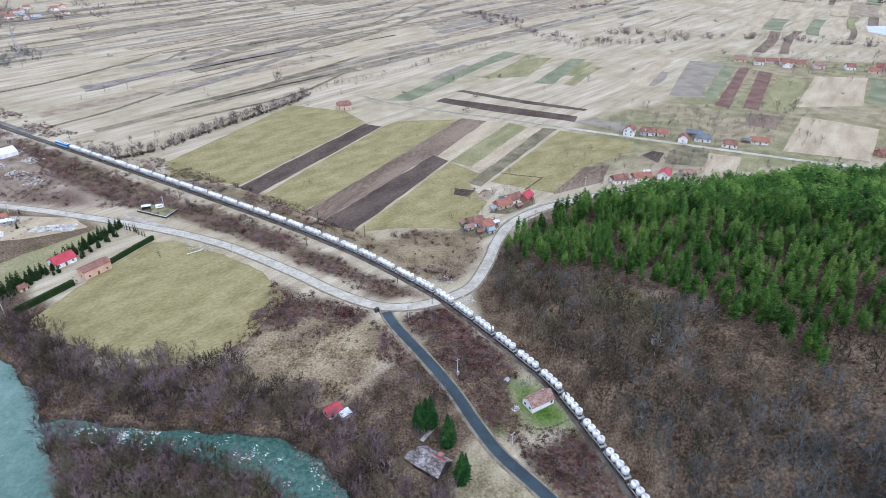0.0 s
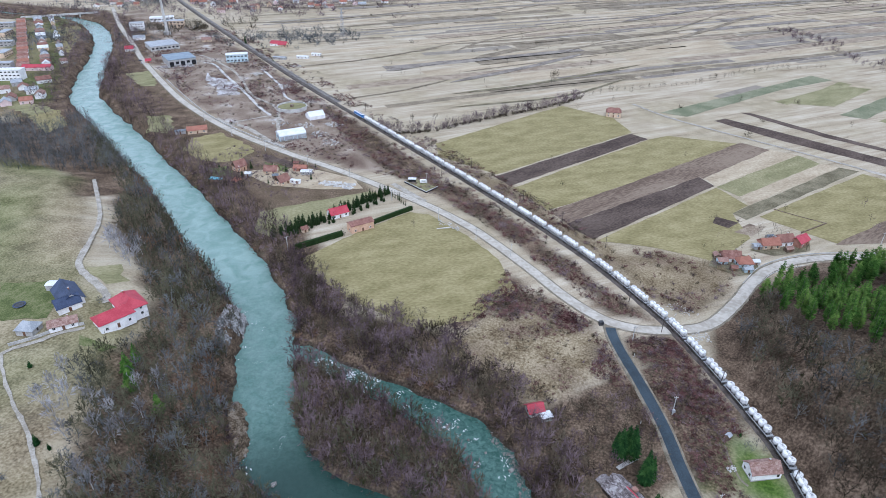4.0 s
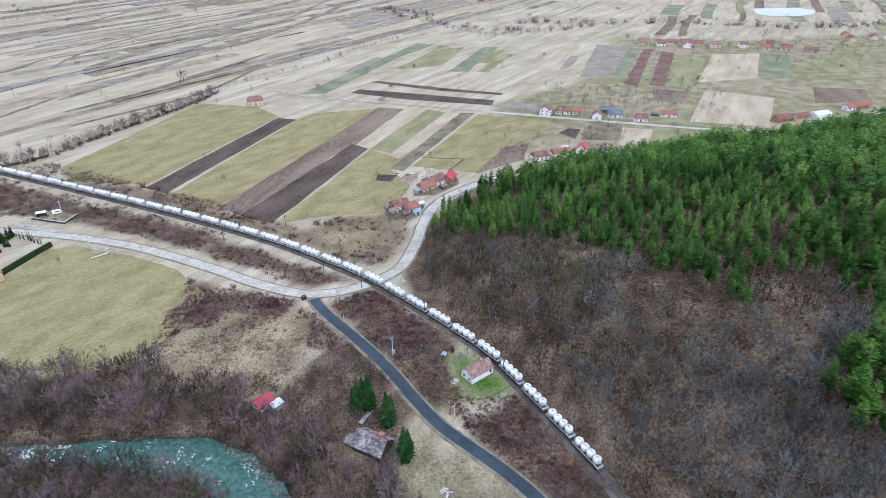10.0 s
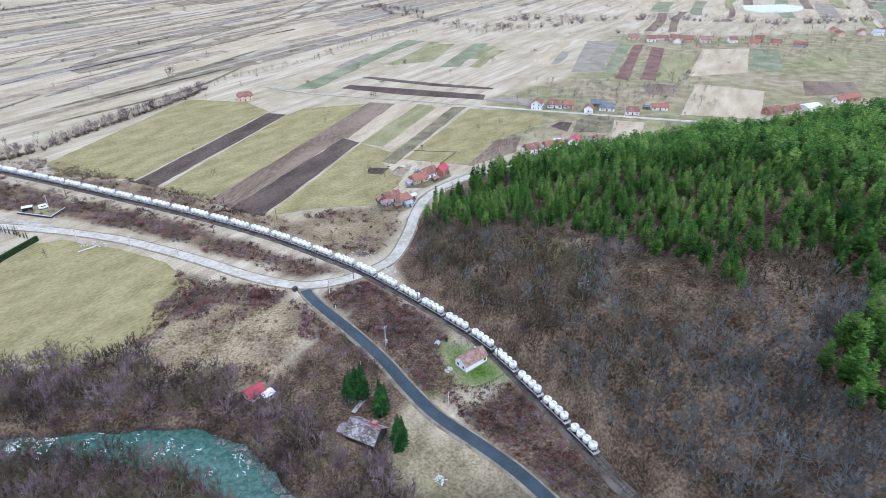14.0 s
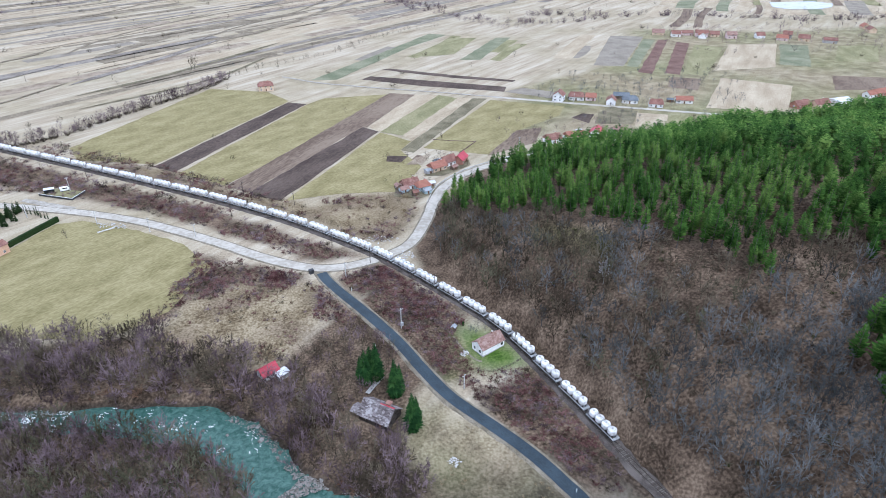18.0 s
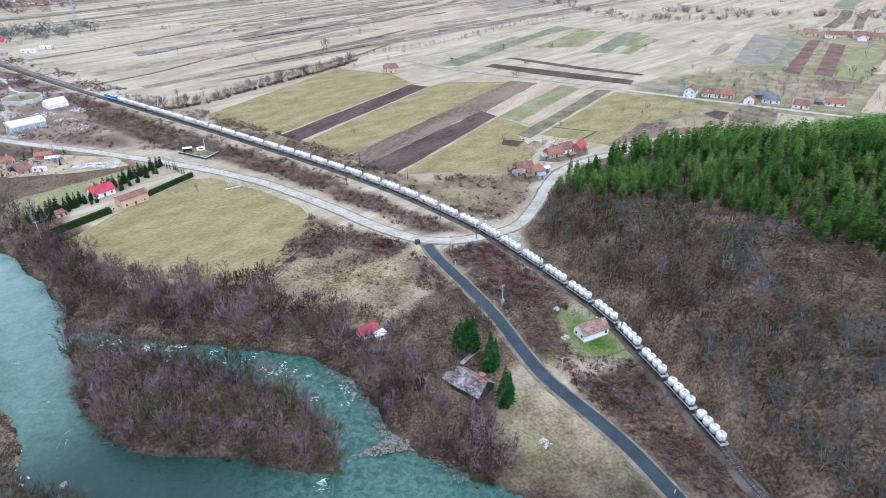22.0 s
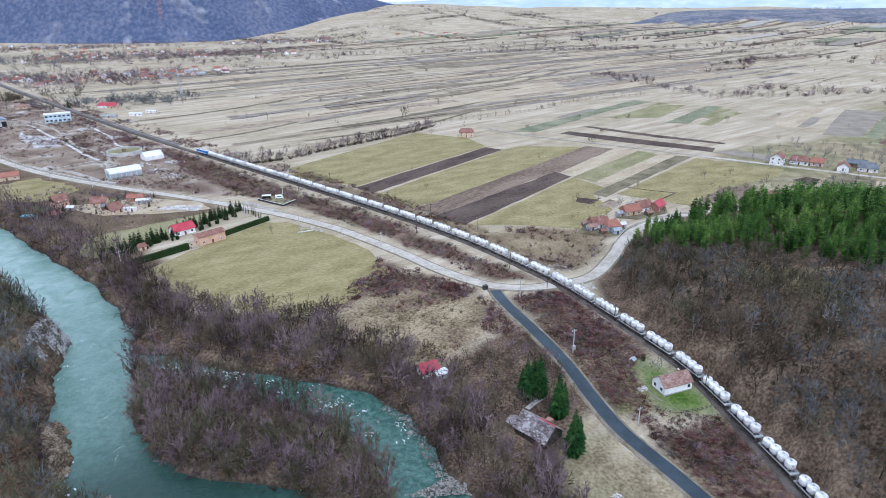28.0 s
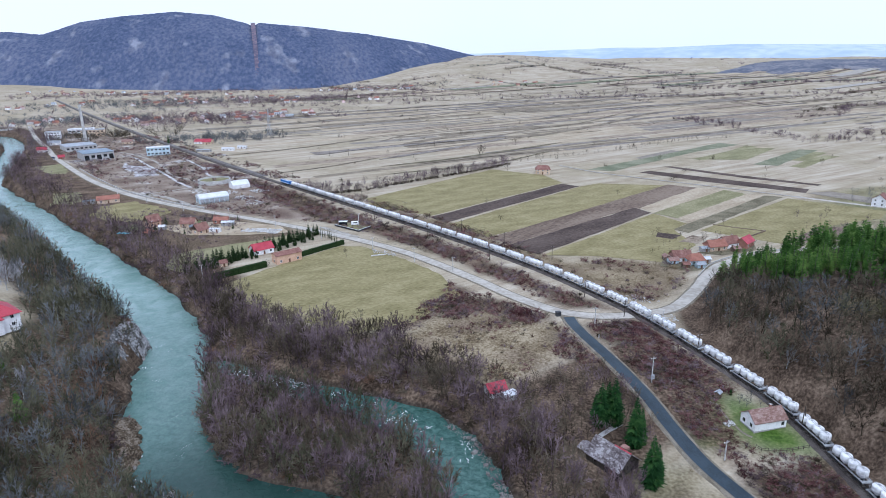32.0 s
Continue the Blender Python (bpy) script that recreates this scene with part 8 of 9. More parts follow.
more = line_pts([(-210, 244), (-204, 256), (-190, 290), (-184, 308)], 2.8, 2.0, 73)
things("garden_conifer", wide_firs, more, np.random.RandomState(74).uniform(3.5, 6, len(more)), ("bark_grey", "thuja"), ["dark garden conifer in the row behind the red-roofed house"], "conifer", "conifers of the garden row", 75)


yel = [(-183, 113, 11), (-186, 119.5, 9.5), (-176, 108, 11), (-161, 106, 10)]
things("young_pine", wide_firs, [p[:2] for p in yel], [p[2] for p in yel], ("bark_grey", "needles"), ["yellow-green young pine among bare trees above the river"], "pine tree", "young pines of the west bank", 170)
things("evergreen_bush", wide_firs, [(-174, 72)], [5.0], ("bark_grey", "needles_dark"), ["round dark evergreen bush beside the beaten path"], "bush", "", 171)


def hedge(pts, w, h, label):
    """A clipped hedge: a body of many small leafy tufts."""
    ln, _ = smooth_line(pts, 0.55)
    r = np.random.RandomState(5)
    nrm, _d = normals(ln)
    V, T = [], []
    for p, n_ in zip(ln, nrm):
        z = hz(*p)
        for _ in range(16):
            o, hh_ = r.uniform(-w / 2, w / 2), r.uniform(0, h) * r.uniform(0.85, 1.0)
            c = np.array([*(p + n_ * o), z + hh_])
            k = len(V)
            V += [c + r.normal(0, 0.22, 3), c + r.normal(0, 0.22, 3), c + r.normal(0, 0.22, 3) + (0, 0, 0.2)]
            T.append((k, k + 1, k + 2))
    ob = new("hedge", mesh_np("hedge", np.array(V), np.array(T), "thuja"))
    tagged(ob, label, "hedge")
    ribbon_core = ribbon("hedge_core", ln[::4], [(-w * .35, 0), (-w * .3, h * .9), (w * .3, h * .9), (w * .35, 0)], "thuja", 0.0)
    ribbon_core.parent = ob


hedge([(-197, 232), (-190, 244), (-182, 258)], 2.8, 3.4, "dense dark clipped hedge along the hay meadow")
hedge([(-174, 277), (-168, 291), (-162, 304)], 2.4, 2.8, "dense dark clipped hedge towards the road")

# ---- poles, rocks, foam and small things ----


def pole(x, y, h, kind, label, lean=0.0, az=0.0, arm=True, box_=False, brace=False):
    top = empty("utility_pole", pose(x, y, hz(x, y) - 0.3, lean, 0, az), label, "utility pole", "poles along road and railway")
    m_ = "pole_wood" if kind == "wood" else "concrete"
    r0 = 0.17 if kind == "wood" else 0.22
    part("shaft", cyl(bmesh.new(), 0, 0, 0, h, r0, r0 * 0.6, 8), m_, top)
    if arm:
        a = boxp("crossarm", -0.9, -0.06, h - 0.75, 0.9, 0.06, h - 0.6, m_, top)
        for q in (-0.8, 0, 0.8):
            part("insulator", lathe([(0.06, h - 0.6), (0.09, h - 0.5), (0.05, h - 0.36), (0, h - 0.35)], 8, Matrix.Translation((q, 0, 0))), "tank_white", a)
    if box_:
        boxp("transformer", -0.55, -0.75, h * 0.18, 0.55, -0.15, h * 0.34, "tank_grey", top, "grey transformer box", 0.05)
    if brace:
        b = cyl(bmesh.new(), 0, 0, 0, h * 0.92, 0.14, 0.12, 8)
        b.transform(Matrix.Translation((1.9, 0, 0)) @ Matrix.Rotation(math.atan2(-1.8, h * 0.92), 4, 'Y'))
        part("brace", b, m_, top)
    return top


for x, y, h, k, az, bx, br in ((25, 157.5, 6.5, "c", 40, False, False), (6, 191.5, 9.5, "c", 30, True, False), (-15.5, 229.5, 8, "c", 20, False, False), (93.5, 374, 8.5, "c", 30, False, False),
                               (-88, 275.5, 8, "c", 30, False, False), (-112, 285, 8, "c", 30, False, False), (-141, 297, 8, "c", 20, False, False), (-180, 310, 8, "c", 20, False, False),
                               (-222, 327, 8, "c", 15, False, False), (-264, 337, 8, "c", 15, False, False), (-310, 347, 8, "c", 15, False, False), (-356, 362, 8, "c", 20, False, False), (-404, 382, 8, "c", 25, False, False),
                               (-200, 230, 9, "c", 60, False, False), (140, 369, 8, "c", 20, False, False), (205, 383, 8, "c", 15, False, False), (160, 471, 8, "c", 60, False, False), (212, 448, 8, "c", 60, False, False), (-171.5, 343, 8.5, "c", 20, False, False)):
    pole(x, y, h, "concrete", "pale concrete utility pole beside the road" if not bx else "pale concrete pole with a transformer box", 0, az, True, bx, br)
for x, y, h, br in ((46.5, 176.5, 8.5, True), (21, 215.5, 8, False), (-5, 240.5, 8, False), (-22.5, 259, 8, False), (-44, 306.5, 8, False), (-73, 323, 8.5, False), (-104, 344, 8, False), (-155, 381, 8, False), (-200, 408, 8, False),
                    (-245, 436, 8, False), (-292, 463, 8, False), (-75, 297, 8, False), (-120, 328, 8, False), (-168, 359, 8, False), (-310, 606, 7.5, False), (-330, 600, 7.5, False), (-240, 690, 7.5, False), (-110, 880, 7.5, False)):
    pole(x, y, h, "wood", "dark wooden telegraph pole beside the railway" if y < 500 else "dark wooden pole standing in the plain", random.uniform(-3, 3), 40, not br, False, br)
for x, y in ((-4, 182, ), (50.5, 113.5), (-13, 218.5)):
    p_ = empty("marker_post", pose(x, y, hz(x, y)), "white marker post at the edge of the lane", "marker post")
    part("post", box(bmesh.new(), -0.09, -0.09, -0.2, 0.09, 0.09, 1.6, 0.02), "tank_white", p_)
    part("cap", lathe([(0.14, 1.6), (0.10, 1.7), (0, 1.72)], 8), "tank_grey", p_)


def boulder(seed, n=15):
    """An angular block: the hull of scattered points."""
    r = random.Random(seed)
    bm = bmesh.new()
    for _ in range(n):
        d = Vector((r.gauss(0, 1), r.gauss(0, 1), r.gauss(0, 1))).normalized() * r.uniform(0.75, 1.1)
        bm.verts.new((d.x, d.y, d.z * 0.8))
    h = bmesh.ops.convex_hull(bm, input=bm.verts)
    bmesh.ops.delete(bm, geom=[v for v in bm.verts if not v.link_faces], context='VERTS')
    bmesh.ops.bevel(bm, geom=list(bm.edges), offset=0.05, segments=1, affect='EDGES')
    me = bpy.data.meshes.new("boulder")
    bm.to_mesh(me)
    bm.free()
    me.materials.append(MATS["rock"])
    return me


stones = [boulder(i) for i in range(7)]
rr = random.Random(77)


def rock(x, y, z, s, label, sz=1.0, grp="rocks of the river bank"):
    o = new("rock", rr.choice(stones))
    o.matrix_basis = pose(x, y, z, rr.uniform(-20, 20), rr.uniform(-20, 20), rr.uniform(0, 360)) @ Matrix.Diagonal((s, s * rr.uniform(0.7, 1.1), s * sz, 1))
    tagged(o, label, "rock", grp)


def cliff(ln, tall, label, seed, material):
    """A weathered rock face standing in the water: ledges, buttresses and broken blocks."""
    r = np.random.RandomState(seed)
    q, k = smooth_line(ln, 0.55)
    nq, _d = normals(q)
    rows = 18
    vs, fs = [], []
    for i, (p, nn) in enumerate(zip(q, nq)):
        inl = nn if seg_dist(*(p + nn), RIVER)[0] > seg_dist(*p, RIVER)[0] else -nn
        end = min(1.0, 4.5 * min(i, len(q) - 1 - i) / len(q))
        top = WATER + (max(WATER + tall, hz(*(p + inl * 4.5)) + 0.2) - WATER) * (0.1 + 0.9 * end)
        for j in range(rows):
            u = j / (rows - 1)
            ledge = 0.9 * math.floor(u * 5 + 0.7 * math.sin(k[i] * 0.6 + seed)) / 5
            butt = 0.9 * math.sin(k[i] * 0.9 + 1.3 * math.sin(u * 4)) + 0.5 * math.sin(k[i] * 2.3 + u * 6)
            o = -1.4 + 3.4 * u ** 1.6 + ledge - 0.55 * butt * (1 - 0.4 * u) + r.uniform(-.28, .28)
            o += 1.8 * (1 - end)
            if j == rows - 1:
                o += 2.2
            x, y = p + inl * o + np.array([r.uniform(-.12, .12), r.uniform(-.12, .12)])
            vs.append((x, y, WATER - 0.8 + (top - WATER + 0.8) * u + r.uniform(-.2, .2)))
    for i in range(len(q) - 1):
        for j in range(rows - 1):
            c = i * rows + j
            fs.append((c, c + rows, c + rows + 1, c + 1))
    ob = raw("river_cliff", vs, fs, material)
    tagged(ob, label, "cliff", kind="structure")
    m = len(q)
    tx = np.array([vs[int(r.randint(m)) * rows + rows - 1 - int(r.randint(0, 3))][:2] for _ in range(70)]) + r.uniform(-1.2, 1.2, (70, 2))
    scatter("cliff_growth", bushes, tx[:45], r.uniform(0.6, 1.5, 45), "twig_rust", "rusty dead grass and heather on the cliff top", "growth", seed + 1, (1.2, 2.0))
    scatter("cliff_growth", bushes, tx[45:], r.uniform(0.5, 1.1, 25), "ivy", "olive moss and ivy on the cliff top", "growth", seed + 2, (1.2, 2.0))


cliff([(-187, 180), (-183, 174), (-180, 168), (-175.5, 158), (-172, 151.5), (-168.5, 145)], 9.5, "pale weathered limestone cliff undercut by the river", 5, "cliff_rock")
cliff([(-149, 133), (-143, 126), (-138, 121), (-132.5, 115.5), (-127, 110.5)], 4.6, "low brown broken cliff at the river bend", 9, "earth_bank")
for ln, n, lo, hi, lab in (([(-178, 166), (-173, 156), (-167, 144)], 12, 0.5, 1.2, "pale limestone block fallen from the river cliff"),
                           ([(-140, 122), (-131, 113), (-125, 107)], 9, 0.4, 1.0, "pale block fallen from the small river cliff")):
    q, _ = smooth_line(ln, 0.3)
    for i in range(n):
        p = q[int(rr.random() * (len(q) - 1))]
        rock(p[0] + rr.uniform(-.8, 1.2), p[1] + rr.uniform(-.8, 1.2), WATER + rr.uniform(0, 0.3), rr.uniform(lo, hi), lab, rr.uniform(0.7, 1.2))
q, _ = smooth_line([(-57, 161), (-49, 155), (-42, 151), (-37, 146), (-33, 137), (-28, 130), (-13, 124), (-8, 120), (-2, 113)], 0.5)
for i in range(26):
    p = q[int(rr.random() * (len(q) - 1))]
    rock(p[0] + rr.uniform(-1.5, 1.0), p[1] + rr.uniform(-1.5, 1.0), WATER + rr.uniform(-0.1, 0.5), rr.uniform(0.35, 0.95), "pale boulder at the water's edge")
for x, y, s in ((-41, 145.5, 1.5), (-36.5, 141, 1.0), (-35, 137.5, 0.7), (-112, 105.5, 1.6), (-37, 119, 0.8), (-60, 152, 0.8), (-66, 156, 0.7), (-52, 149, 0.7), (-125, 160, 1.1), (-121, 166, 1.0), (-113, 160, 0.8)):
    rock(x, y, WATER + 0.1, s, "boulder standing in the river", 0.7, "boulders in the river")


def pebble_bank(name, poly, n, seed, lo, hi, material, label, z0, crown):
    """Loose stones heaped into a low bar."""
    r = np.random.RandomState(seed)
    P = np.array(poly, float)
    c = P.mean(0)
    V, T = [], []
    octa = np.array([(1, 0, 0), (0, 1, 0), (-1, 0, 0), (0, -1, 0), (0, 0, 1), (0, 0, -1)], float)
    of = [(0, 1, 4), (1, 2, 4), (2, 3, 4), (3, 0, 4), (1, 0, 5), (2, 1, 5), (3, 2, 5), (0, 3, 5)]
    k = 0
    while k < n:
        x, y = r.uniform(P[:, 0].min(), P[:, 0].max()), r.uniform(P[:, 1].min(), P[:, 1].max())
        if not inpoly(x, y, poly):
            continue
        e = 1 - np.hypot(x - c[0], y - c[1]) / 10
        s = r.uniform(lo, hi)
        b = len(V)
        a = r.uniform(0, 6.28)
        R = np.array([[math.cos(a), -math.sin(a), 0], [math.sin(a), math.cos(a), 0], [0, 0, 1]])
        for v in octa * (1 + r.uniform(-.3, .3, (6, 1))):
            V.append(tuple(R @ (v * s * np.array([1.2, 0.9, 0.7])) + (x, y, z0 + crown * max(0, e))))
        T += [tuple(b + i for i in f) for f in of]
        k += 1
    ob = raw(name, V, T, material)
    tagged(ob, label, "stones", kind="stuff")


pebble_bank("stone_bar", [(-36.5, 121.2), (-30, 125.2), (-26.5, 129.2), (-20, 128.8), (-16.5, 124.8), (-23, 123.2), (-28, 121.4)], 560, 3, 0.14, 0.5, "stone_bar", "bar of pale loose stones at the mouth of the side channel", WATER - 0.1, 1.1)
pebble_bank("rubble", [(15, 128), (18, 130), (20, 128), (18, 126)], 45, 4, 0.15, 0.4, "concrete", "small heap of pale rubble in the grass", hz(18, 128), 0.4)
pebble_bank("rubble", [(26, 174), (28.5, 177), (29.5, 174), (27, 172.5)], 60, 5, 0.12, 0.35, "concrete", "scattered pale stones beside the cottage garden", hz(27.5, 175), 0.2)
pebble_bank("rubble", [(-236, 318), (-214, 322), (-212, 313), (-238, 310)], 260, 6, 0.3, 0.9, "concrete", "heaps of pale rubble beside the road", 0.1, 0.8)
pebble_bank("rubble", [(-142, 299), (-128, 296), (-124, 290), (-138, 292)], 80, 7, 0.2, 0.5, "concrete", "scattered rubble at the meadow edge", 0.1, 0.2)
pebble_bank("rubble", [(5, 245), (14, 249), (16, 243), (8, 240)], 90, 8, 0.15, 0.45, "concrete", "white stones beside the level crossing", 0.0, 0.1)
pebble_bank("rubble", [(-8, 262), (4, 258), (10, 262), (-2, 268)], 60, 9, 0.15, 0.45, "concrete", "white stones beside the level crossing", 0.0, 0.1)


for poly_, n_, sd_ in (([(-51, 158), (-43, 153), (-36, 147), (-32, 138), (-35, 136.5), (-40, 145), (-47, 151), (-54, 156)], 330, 61), ([(-31, 136), (-27, 131), (-25, 128.5), (-28, 127.5), (-33, 133)], 150, 62),
                       ([(-16, 126), (-10, 121.5), (-4, 115), (-6, 113), (-13, 120), (-18, 124)], 200, 63), ([(-128, 168), (-118, 168.5), (-108, 167), (-110, 165), (-126, 166)], 130, 64)):
    pebble_bank("shore_stones", poly_, n_, sd_, 0.10, 0.28, "stone_bar", "pale stones and dry flotsam along the water's edge", WATER + 0.1, 0.5)
for k, (rx_, ry_, n_) in enumerate(((-276, 382, 40), (-295, 395, 50), (-319, 408, 40), (-454, 577, 40), (-412, 501, 60), (-300, 420, 45), (-340, 405, 35), (-470, 530, 45))):
    pebble_bank("rubble", [(rx_ - 8, ry_ - 4), (rx_ + 6, ry_ - 7), (rx_ + 9, ry_ + 4), (rx_ - 5, ry_ + 7)], n_, 40 + k, 0.3, 1.0, "concrete", "heap of broken pale concrete on the works yard", hz(rx_, ry_) + 0.1, 0.5)


def foam(poly_line, n, width, seed, lo, hi, label):
    r = np.random.RandomState(seed)
    ln, _ = smooth_line(poly_line, 0.5)
    nrm, d = normals(ln)
    V, F = [], []
    for _ in range(n):
        if _ % 9 == 0:
            i0, o0 = r.randint(len(ln)), r.uniform(-width, width)
        i = min(len(ln) - 1, max(0, i0 + int(r.normal(0, 1.6))))
        c = ln[i] + nrm[i] * (o0 + r.normal(0, 1.1))
        L, W = r.uniform(lo, hi) * 0.6, r.uniform(0.10, 0.36)
        a = r.normal(0, 0.5)
        u = np.array([d[i][0] * math.cos(a) - d[i][1] * math.sin(a), d[i][0] * math.sin(a) + d[i][1] * math.cos(a)])
        w = np.array([-u[1], u[0]])
        k = len(V)
        for t in range(8):
            g = 6.283 * t / 8
            p = c + u * math.cos(g) * L * r.uniform(0.6, 1.1) + w * math.sin(g) * L * W * r.uniform(0.5, 1.3)
            V.append((*p, WATER + 0.03))
        V.append((*c, WATER + 0.16))
        F += [(k + t, k + (t + 1) % 8, k + 8) for t in range(8)]
    ob = raw("foam", V, F, "foam")
    tagged(ob, label, "foam", kind="stuff")


foam([(-136, 163), (-122, 164), (-106, 162.5)], 230, 4.5, 1, 0.6, 2.0, "white water tumbling over the head of the side channel")
foam([(-100, 161), (-80, 158), (-62, 153.5), (-49, 146), (-42, 138)], 190, 6.0, 2, 0.35, 1.2, "white riffles in the side channel")
foam([(-136, 114), (-127, 107), (-124, 103)], 50, 1.6, 3, 0.4, 1.4, "white water breaking on the small cliff")
foam([(-174, 163), (-167, 152)], 24, 1.2, 4, 0.3, 1.0, "white water along the river cliff")
foam([(-60, 114), (-46, 111), (-37, 112)], 34, 1.2, 5, 0.3, 1.0, "white riffles at the tail of the island")
foam([(-190, 192), (-165, 168), (-150, 147), (-136, 130), (-118, 114), (-95, 106), (-70, 103)], 60, 8, 6, 0.2, 0.6, "small white crests on the river")

# roadside yard with a van and awnings
yard = raw("yard_slab", [(-186, 338, 0.12), (-165, 329, 0.12), (-162, 340, 0.12), (-184, 349, 0.12)], [(0, 1, 2, 3)], "meadow_green")
tagged(yard, "small grassy fenced yard between road and railway", "yard", kind="structure")


def van(x, y, az, label):
    top = empty("van", pose(x, y, hz(x, y) + 0.1, 0, 0, az), label, "van")
    b = bmesh.new()
    box(b, -2.5, -1.0, 0.45, 2.5, 1.0, 2.5, 0.2)
    for v in b.verts:
        if v.co.x > 2 and v.co.z > 1.5:
            v.co.x -= 0.9
    part("body", b, "tank_white", top)
    boxp("side_window", -1.2, -1.01, 1.6, 1.2, 1.01, 2.15, "glass_dark", top)
    for wx in (-1.6, 1.6):
        for wy in (-0.9, 0.9):
            part("wheel", cyl(bmesh.new(), 0, 0, -0.12, 0.12, 0.36, seg=12, m=Matrix.Translation((wx, wy, 0.36)) @ Matrix.Rotation(radians(90), 4, 'X')), "steel_dark", top)


def car(x, y, az, material, label):
    top = empty("car", pose(x, y, hz(x, y) + 0.22, 0, 0, az), label, "car", "cars by the road")
    b = bmesh.new()
    box(b, -2.1, -0.85, 0.3, 2.1, 0.85, 0.85, 0.12)
    part("body", b, material, top)
    c = bmesh.new()
    box(c, -1.3, -0.75, 0.84, 0.9, 0.75, 1.42, 0.1)
    for v in c.verts:
        if v.co.z > 1.2:
            v.co.x *= 0.75
            v.co.y *= 0.88
    cb = part("cabin", c, "glass_dark", top, "dark glazed cabin")
    boxp("roof", -0.85, -0.62, 1.4, 0.55, 0.62, 1.46, material, cb)
    for wx in (-1.3, 1.3):
        for wy in (-0.8, 0.8):
            part("wheel", cyl(bmesh.new(), 0, 0, -0.1, 0.1, 0.32, seg=12, m=Matrix.Translation((wx, wy, 0.32)) @ Matrix.Rotation(radians(90), 4, 'X')), "steel_dark", top)


van(-174, 343, 25, "white camper van parked in the roadside yard")
GH("kiosk", -182, 342, 20, 5, 3, 2.3, 0.3, "glass_dark", "roof_pale", "dark kiosk with a pale flat roof in the yard", "kiosk", 0, 0, False, False, 0.2)
for (ax, ay), (bx, by) in (((-186, 338), (-165, 329)), ((-165, 329), (-162, 340))):
    top = empty("board_fence", pose(ax, ay, 0.05, 0, 0, math.degrees(math.atan2(by - ay, bx - ax))), "low dark board fence topped with white round the yard", "fence")
    L = math.hypot(bx - ax, by - ay)
    n = int(L / 2)
    for i in range(n):
        boxp("panel", i * L / n + 0.04, -0.05, 0, (i + 1) * L / n - 0.04, 0.05, 1.1, "steel_dark", top)
    boxp("coping", 0, -0.14, 1.1, L, 0.14, 1.25, "roof_pale", top, "white coping")
car(-627, 527, 40, "loco_white", "silver car at the roadside by the gatehouse")
car(-633, 520, 40, "roof_blue", "dark blue car at the roadside by the gatehouse")
car(-622, 512, 130, "tank_white", "white car parked by the gatehouse")
cbx = boxp("roadside_cabinet", -1.0, -0.8, -0.2, 1.0, 0.8, 1.9, "steel_dark", None, bevel=0.08)
cbx.matrix_world = pose(-30.5, 235.0, 0, 0, 0, 30)
tagged(cbx, "dark metal cabinet at the road junction", "cabinet")
# pipe, trampoline, garden wall
pp_ = bmesh.new()
cyl(pp_, 0, 0, -4.0, 4.0, 0.35, seg=12, m=Matrix.Rotation(radians(90), 4, 'Y'))
po = part("concrete_pipe", pp_, "concrete", None)
po.matrix_world = pose(-134, 289, 0.4, 0, 0, 35)
tagged(po, "pale concrete pipe lying in the meadow", "pipe")
tp = empty("trampoline", pose(-251, 119, hz(-251, 119)), "round garden trampoline with a blue rim", "trampoline")
part("mat", lathe([(2.0, 0.8), (0, 0.78)], 24), "steel_dark", tp)
part("rim", lathe([(2.0, 0.78), (2.0, 0.86), (2.5, 0.86), (2.5, 0.78)], 24), "roof_blue", tp)
for i in range(6):
    part("leg", cyl(bmesh.new(), 2.3 * math.cos(i * 1.047), 2.3 * math.sin(i * 1.047), 0, 0.8, 0.04, seg=6), "tank_grey", tp)


def wall_run(name, pts, h, th, material, label, category="wall"):
    ln, _ = smooth_line(pts, 1.5)
    ob = ribbon(name, ln, [(-th, -0.4), (-th, h), (th, h), (th, -0.4)], material, 0.0)
    tagged(ob, label, category)


wall_run("garden_wall", [(-215, 121.5), (-221.5, 114.5), (-225, 107.5), (-230, 100)], 1.3, 0.15, "concrete", "pale concrete garden wall below the villa")
wall_run("stone_wall", [(54, 371), (61, 381), (68, 391)], 0.8, 0.15, "wood", "dark field wall behind the farmsteads")
wall_run("stone_wall", [(40, 399), (52, 395), (68, 391)], 0.5, 0.15, "wood", "low dark field wall behind the farmsteads")
wall_run("guard_wall", [(33, 301), (41, 318), (57, 333), (80, 347)], 0.6, 0.12, "concrete", "low pale kerb wall along the road bend")
wall_run("guard_wall", [(26, 299), (34, 321), (51, 341), (77, 357), (112, 371)], 0.7, 0.12, "concrete", "low pale kerb wall along the road bend")
wall_run("works_wall", [(-300, 357), (-340, 368), (-400, 390), (-460, 422), (-540, 470)], 0.9, 0.2, "concrete", "low concrete wall along the works road")
dk = boxp("jetty", -3.5, -0.8, -0.3, 3.5, 0.8, 0.1, "lawn", None)
dk.matrix_world = pose(-316, 283, WATER + 0.6, 0, 0, 35)
tagged(dk, "small green jetty at the river", "jetty")
